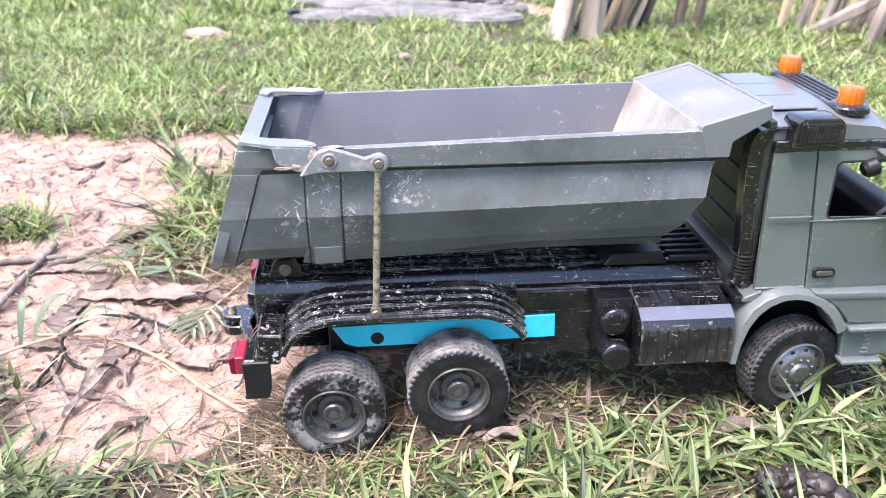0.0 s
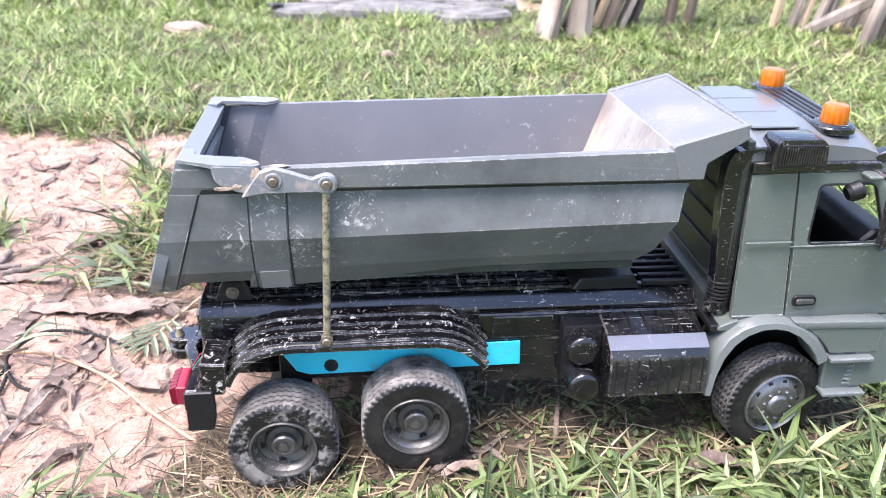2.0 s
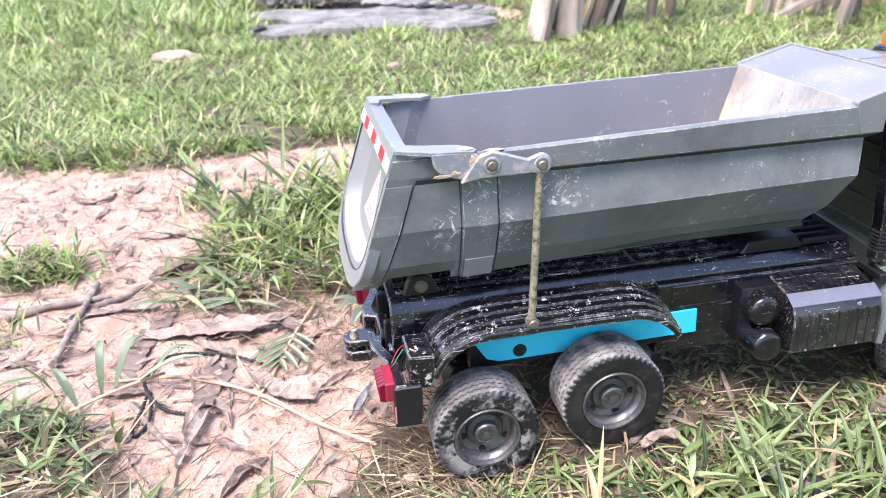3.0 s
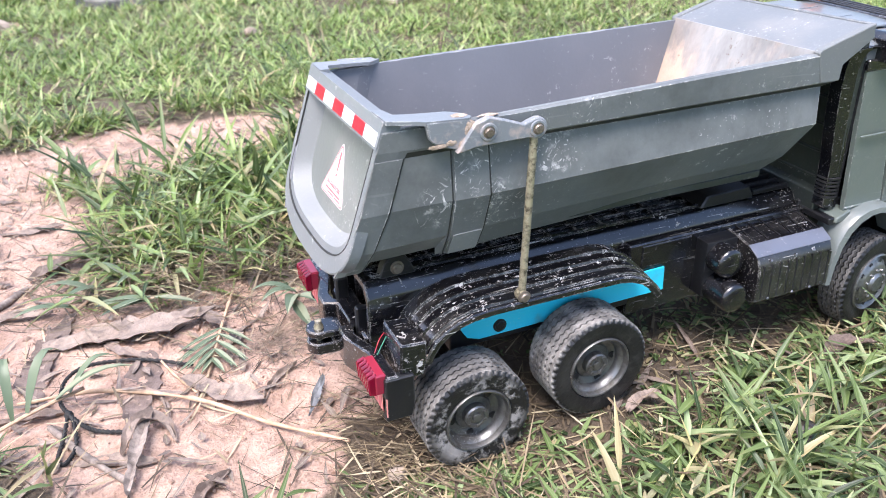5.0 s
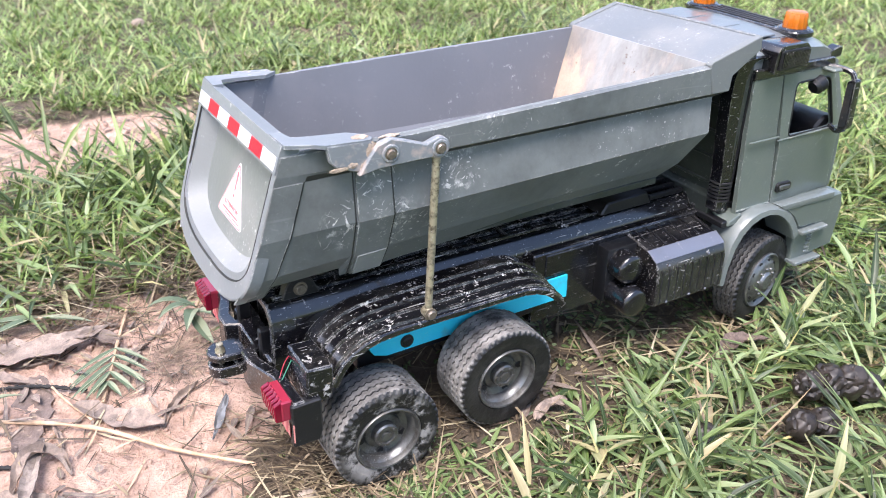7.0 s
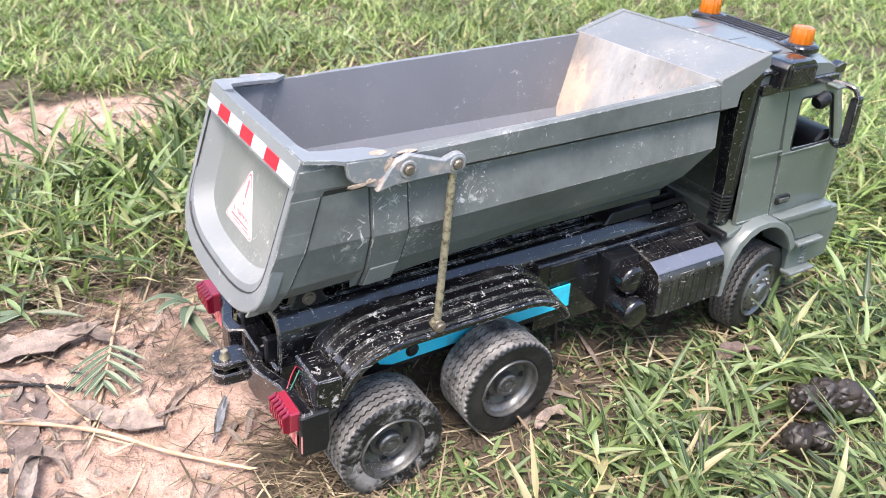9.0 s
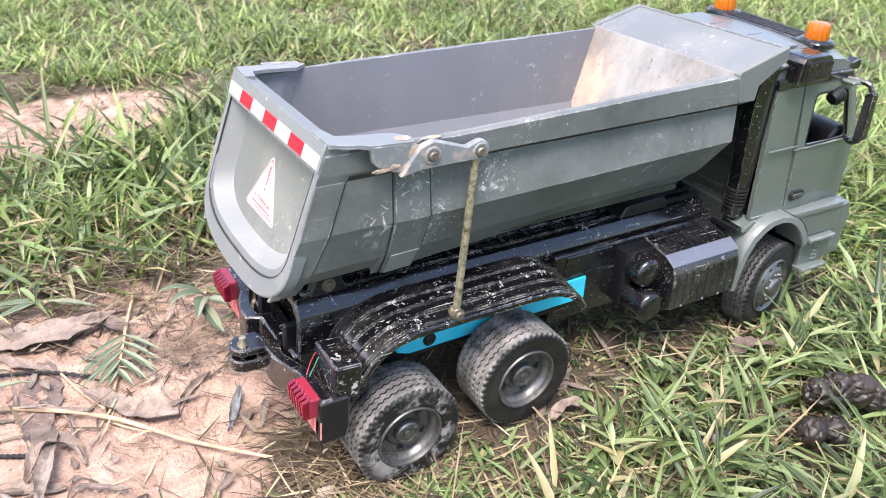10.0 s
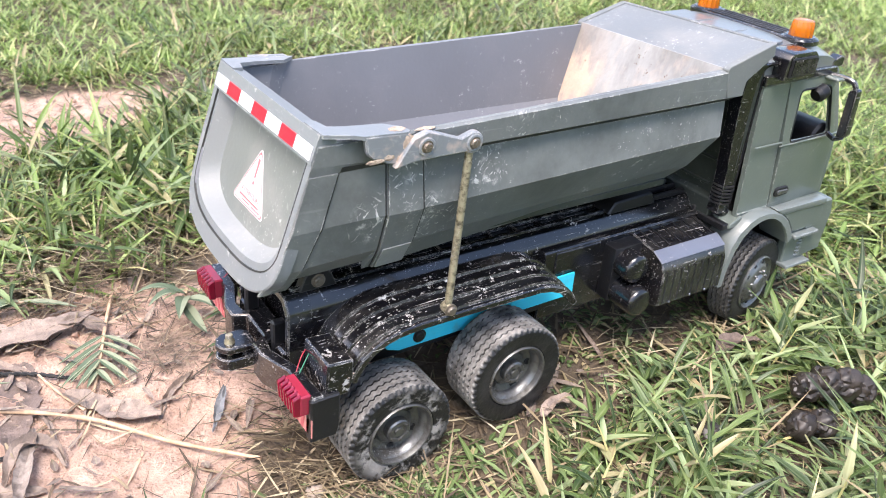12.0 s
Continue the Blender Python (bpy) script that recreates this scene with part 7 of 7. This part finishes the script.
palm_sprig([(-0.040, 0.150, 0.004), (-0.046, 0.135, 0.010), (-0.053, 0.118, 0.012)],
           [(0.5, 3.6, 0.030, 0.0075, 0.3), (0.7, 4.3, 0.032, 0.0095, 0.2), (0.8, 5.2, 0.028, 0.008, 0.2), (0.6, 3.0, 0.030, 0.007, 0.3), (0.9, 4.8, 0.034, 0.0085, -0.1)],
           "small broad-leaved green weed behind the truck")
palm_sprig([(-0.185, 0.190, 0.002), (-0.165, 0.205, 0.006), (-0.130, 0.215, 0.006)],
           [(0.1, 3.3, 0.040, 0.0075, 0.2), (0.4, 2.8, 0.034, 0.007, 0.25), (0.6, 3.7, 0.036, 0.007, 0.2), (0.8, 2.5, 0.03, 0.006, 0.3), (0.9, 4.0, 0.03, 0.006, 0.2)],
           "creeping grass shoot with pale broad leaves")
palm_sprig([(-0.245, 0.060, 0.003), (-0.215, 0.068, 0.010), (-0.185, 0.078, 0.012)],
           [(0.6, 0.9, 0.036, 0.0062, 0.7), (0.8, 0.1, 0.044, 0.006, 0.25), (0.4, 1.5, 0.030, 0.0055, 0.9), (0.9, 0.4, 0.030, 0.005, 0.5), (0.2, 2.2, 0.034, 0.006, 0.5)],
           "green grass shoot creeping over the soil")


def lump(name, places, material, label, category, scale=1.0):
    """A clump of creased rounded lumps, joined into one."""
    bm = bmesh.new()
    for px, py, dz, rx, ry, rz, turn_by in places:
        tmp = bmesh.new()
        bmesh.ops.create_icosphere(tmp, subdivisions=4, radius=1)
        for v in tmp.verts:
            crease = max(0.0, 1 - 9 * abs(noise.noise(v.co * 1.25 + Vector((0, px * 70, 7)))))
            d = 1 + 0.16 * noise.noise(v.co * 2.2 + Vector((px * 90, py * 90, 0))) - 0.16 * crease + 0.02 * noise.noise(v.co * 5)
            v.co = v.co * d
        merge(bm, tmp, Matrix.Translation(on_ground(px, py, dz + (0.004 if name == "dung" else 0))) @ Matrix.Rotation(turn_by, 4, "Z") @ Matrix.Diagonal((rx, ry, rz, 1)))
    return single(name, bm, material, label, category)


lump("dung", [(0.210, -0.139, 0.014, 0.009, 0.0085, 0.0085, 0.3), (0.219, -0.144, 0.017, 0.010, 0.009, 0.010, 0.9), (0.228, -0.150, 0.017, 0.010, 0.0085, 0.010, -0.6), (0.236, -0.156, 0.014, 0.0085, 0.008, 0.0085, 0.2)],
     M_DUNG, "dark dried creased lump of dung in the grass", "dung")
lump("dung", [(0.186, -0.155, 0.008, 0.009, 0.008, 0.008, 0.2), (0.197, -0.160, 0.008, 0.0085, 0.008, 0.008, 1.1)], M_DUNG, "dark crumbling dried dung half hidden by grass", "dung")
lump("dung", [(0.136, -0.136, 0.008, 0.0085, 0.008, 0.0080, 0.5)], M_DUNG, "single dark lump of dried dung among grass blades", "dung")
lump("stone", [(-0.046, -0.055, 0.002, 0.0055, 0.005, 0.004, 0.5)], M_STONE, "small pale stone behind the rear wheel", "stone")
lump("stone", [(0.079, 0.838, 0.012, 0.009, 0.007, 0.006, 0.5)], M_STONE, "small pale pebble in the grass", "stone")
lump("stone", [(-0.27, 1.145, 0.008, 0.040, 0.025, 0.012, 0.1)], M_STONE, "flat pale stone in the grass", "stone")


# ---- old fence and rubble behind the meadow ----


def plank(name, foot, top, width, thick, material, label, category="plank", group="", face=0.0):
    """A rough board from foot to top with uneven edges."""
    bm = bmesh.new()
    a, b = Vector(foot), Vector(top)
    a.z = float(height(a.x, a.y)) - 0.01 + a.z
    m = along(a, b) @ Matrix.Rotation(face, 4, "Z")
    length = (b - a).length
    rings = []
    for i in range(9):
        t = i / 8
        w = width * 0.5 * (0.9 + 0.25 * noise.noise(Vector((foot[0] * 40, t * 3, 1))))
        h = thick * 0.5 * (0.9 + 0.25 * noise.noise(Vector((foot[0] * 40, t * 3, 5))))
        sway = 0.006 * noise.noise(Vector((foot[0] * 30, t * 2, 9)))
        rings.append([m @ Vector((u * w + sway, v * h, t * length)) for u, v in ((-0.8, -1), (0.8, -1), (1, -0.7), (1, 0.7), (0.8, 1), (-0.8, 1), (-1, 0.7), (-1, -0.7))])
    loft(bm, rings)
    return single(name, bm, material, label, category, group)


FENCE = "old fence behind the grass"
for foot, lean_to, w, d, mat, text in (
        ((0.360, 1.000, 0), (0.445, 1.06, 0.36), 0.050, 0.035, M_WOOD, "thick split grey fence post leaning over"),
        ((0.418, 1.000, 0), (0.450, 1.02, 0.36), 0.052, 0.040, M_WOOD, "thick weathered grey fence post"),
        ((0.452, 1.045, 0), (0.590, 1.08, 0.36), 0.026, 0.018, M_WOOD_PALE, "leaning pale fence board"),
        ((0.470, 1.030, 0), (0.600, 1.06, 0.36), 0.034, 0.020, M_WOOD_DARK, "leaning dark fence board"),
        ((0.495, 1.040, 0), (0.640, 1.07, 0.36), 0.030, 0.018, M_WOOD, "leaning grey fence board"),
        ((0.520, 1.060, 0), (0.660, 1.09, 0.36), 0.022, 0.018, M_WOOD_DARK, "leaning thin dark fence board"),
        ((0.600, 1.080, 0), (0.640, 1.09, 0.36), 0.026, 0.022, M_WOOD_DARK, "short dark fence post"),
        ((0.625, 1.050, 0), (0.655, 1.06, 0.30), 0.024, 0.022, M_WOOD_DARK, "dark upright fence post"),
        ((0.783, 1.045, 0), (0.820, 1.05, 0.36), 0.022, 0.020, M_WOOD_PALE, "pale yellowish fence post"),
        ((0.868, 0.900, 0), (0.960, 0.93, 0.36), 0.030, 0.028, M_WOOD, "thick pale leaning fence post"),
        ((0.900, 0.920, 0), (0.980, 0.95, 0.36), 0.026, 0.020, M_WOOD_DARK, "dark leaning fence board")):
    foot, lean_to = (foot[0] - 0.01, *foot[1:]), (lean_to[0] - 0.01, *lean_to[1:])
    plank("fence_post", foot, lean_to, w * (0.85 if w > 0.04 else 0.66), d * 0.7, mat, text, "fence post", FENCE)
for k in range(8):
    x0 = 0.375 + k * 0.019
    plank("fence_board", (x0, 1.060 + 0.01 * (k % 3), 0), (x0 + 0.10 + 0.03 * math.sin(k * 2.3), 1.10, 0.30), 0.015, 0.010, (M_WOOD_DARK, M_WOOD_DARK, M_WOOD)[k % 3], "dark weathered fence board", "fence board", FENCE)
for k in range(7):
    x0 = 0.805 + k * 0.022
    plank("fence_board", (x0, 1.050 + 0.004 * (k % 2), 0), (x0 + 0.085 + 0.01 * (k % 3), 1.070, 0.36), 0.019, 0.012, (M_WOOD, M_WOOD_PALE, M_WOOD)[k % 3], "grey weathered fence board", "fence board", FENCE)
plank("fence_rail", (0.550, 1.085, 0.085), (0.790, 1.075, 0.075), 0.030, 0.018, M_WOOD, "grey weathered fence rail", "fence rail", FENCE)
plank("fence_rail", (0.550, 1.090, 0.125), (0.790, 1.085, 0.118), 0.018, 0.014, M_WOOD, "thin grey fence rail", "fence rail", FENCE)
plank("fence_pole", (0.805, 1.020, 0.005), (1.000, 0.980, 0.130), 0.020, 0.020, M_WOOD, "long grey pole leaning on the fence", "fence pole", FENCE)
bm = bmesh.new()
box(bm, 0.950, 1.930, 1.080, 1.140, -0.02, 0.420, 0.008, segments=2)
tagged(new("clay_wall", finish(bm, "clay_wall", M_CLAY)), "rough orange clay wall beyond the fence", "wall", kind="structure")


def slab(points, z, thick, label):
    bm = bmesh.new()
    prism(bm, points, "z", z, z + thick, 0.006)
    for v in bm.verts:
        v.co += 0.006 * Vector((noise.noise(v.co * 14), noise.noise(v.co * 14 + Vector((5, 0, 0))), 0.5 * noise.noise(v.co * 11)))
    return single("concrete_slab", bm, M_SLAB, label, "slab", "broken concrete behind the meadow")


for cx, cy, size, text in ((-0.04, 1.27, 0.075, "flat broken grey concrete slab in the grass"), (0.06, 1.22, 0.060, "cracked grey concrete slab among grass"), (0.15, 1.20, 0.070, "pale grey concrete slab with dirt"),
                           (0.25, 1.14, 0.060, "pale grey concrete slab half under grass"), (0.03, 1.35, 0.085, "grey concrete slab covered with dark debris"), (0.18, 1.33, 0.080, "dirty concrete slab with mossy edge"),
                           (0.28, 1.26, 0.065, "broken piece of grey concrete"), (-0.07, 1.43, 0.070, "broken piece of dark concrete"), (0.11, 1.48, 0.080, "dark weathered concrete slab")):
    ring = []
    for i in range(7):
        turn_by = i * 0.8976 + cx * 30
        reach = 1.3 * size * (0.75 + 0.4 * float(value_noise(np.array(cx * 9 + i * 1.7), np.array(cy * 5), 1.0)))
        ring.append((cx + reach * math.cos(turn_by), cy + 0.6 * reach * math.sin(turn_by)))
    slab(ring, float(height(cx, cy)) - 0.004, 0.026, text)
for k in range(34):
    px, py = -0.12 + 0.44 * ((k * 0.618) % 1.0), 1.26 + 0.34 * ((k * 0.381) % 1.0)
    s = (0.010 + 0.012 * ((k * 0.77) % 1.0)) * (1.5 if py > 1.44 else 1.0)
    dark = py > 1.42 or k % 4 == 0
    lump("rubble", [(px, py, 0.024, s * 1.8, s * 1.1, s * (0.9 if py > 1.44 else 0.4), k * 1.1)], M_DUNG if dark else M_SLAB, "dark rotten debris heaped behind the slabs" if dark else "grey broken rubble on the concrete slabs", "rubble")
for px, py in ((0.075, 1.455), (0.160, 1.470)):
    lump("brick_fragment", [(px, py, 0.034, 0.010, 0.008, 0.024, 0.4)], M_CLAY, "orange broken brick standing in debris", "brick")
for k in range(12):
    px, py = -0.02 + k * 0.034, 1.62 + 0.05 * math.sin(k * 2.1)
    plank("old_board", (px, py, 0), (px + 0.06 * math.sin(k * 1.7), py + 0.05, 0.16 + 0.05 * math.sin(k * 3.3)), 0.028, 0.016, M_WOOD_DARK if k % 3 else M_WOOD,
          "dark rotten board standing behind the slabs", "board", "old boards behind the slabs")
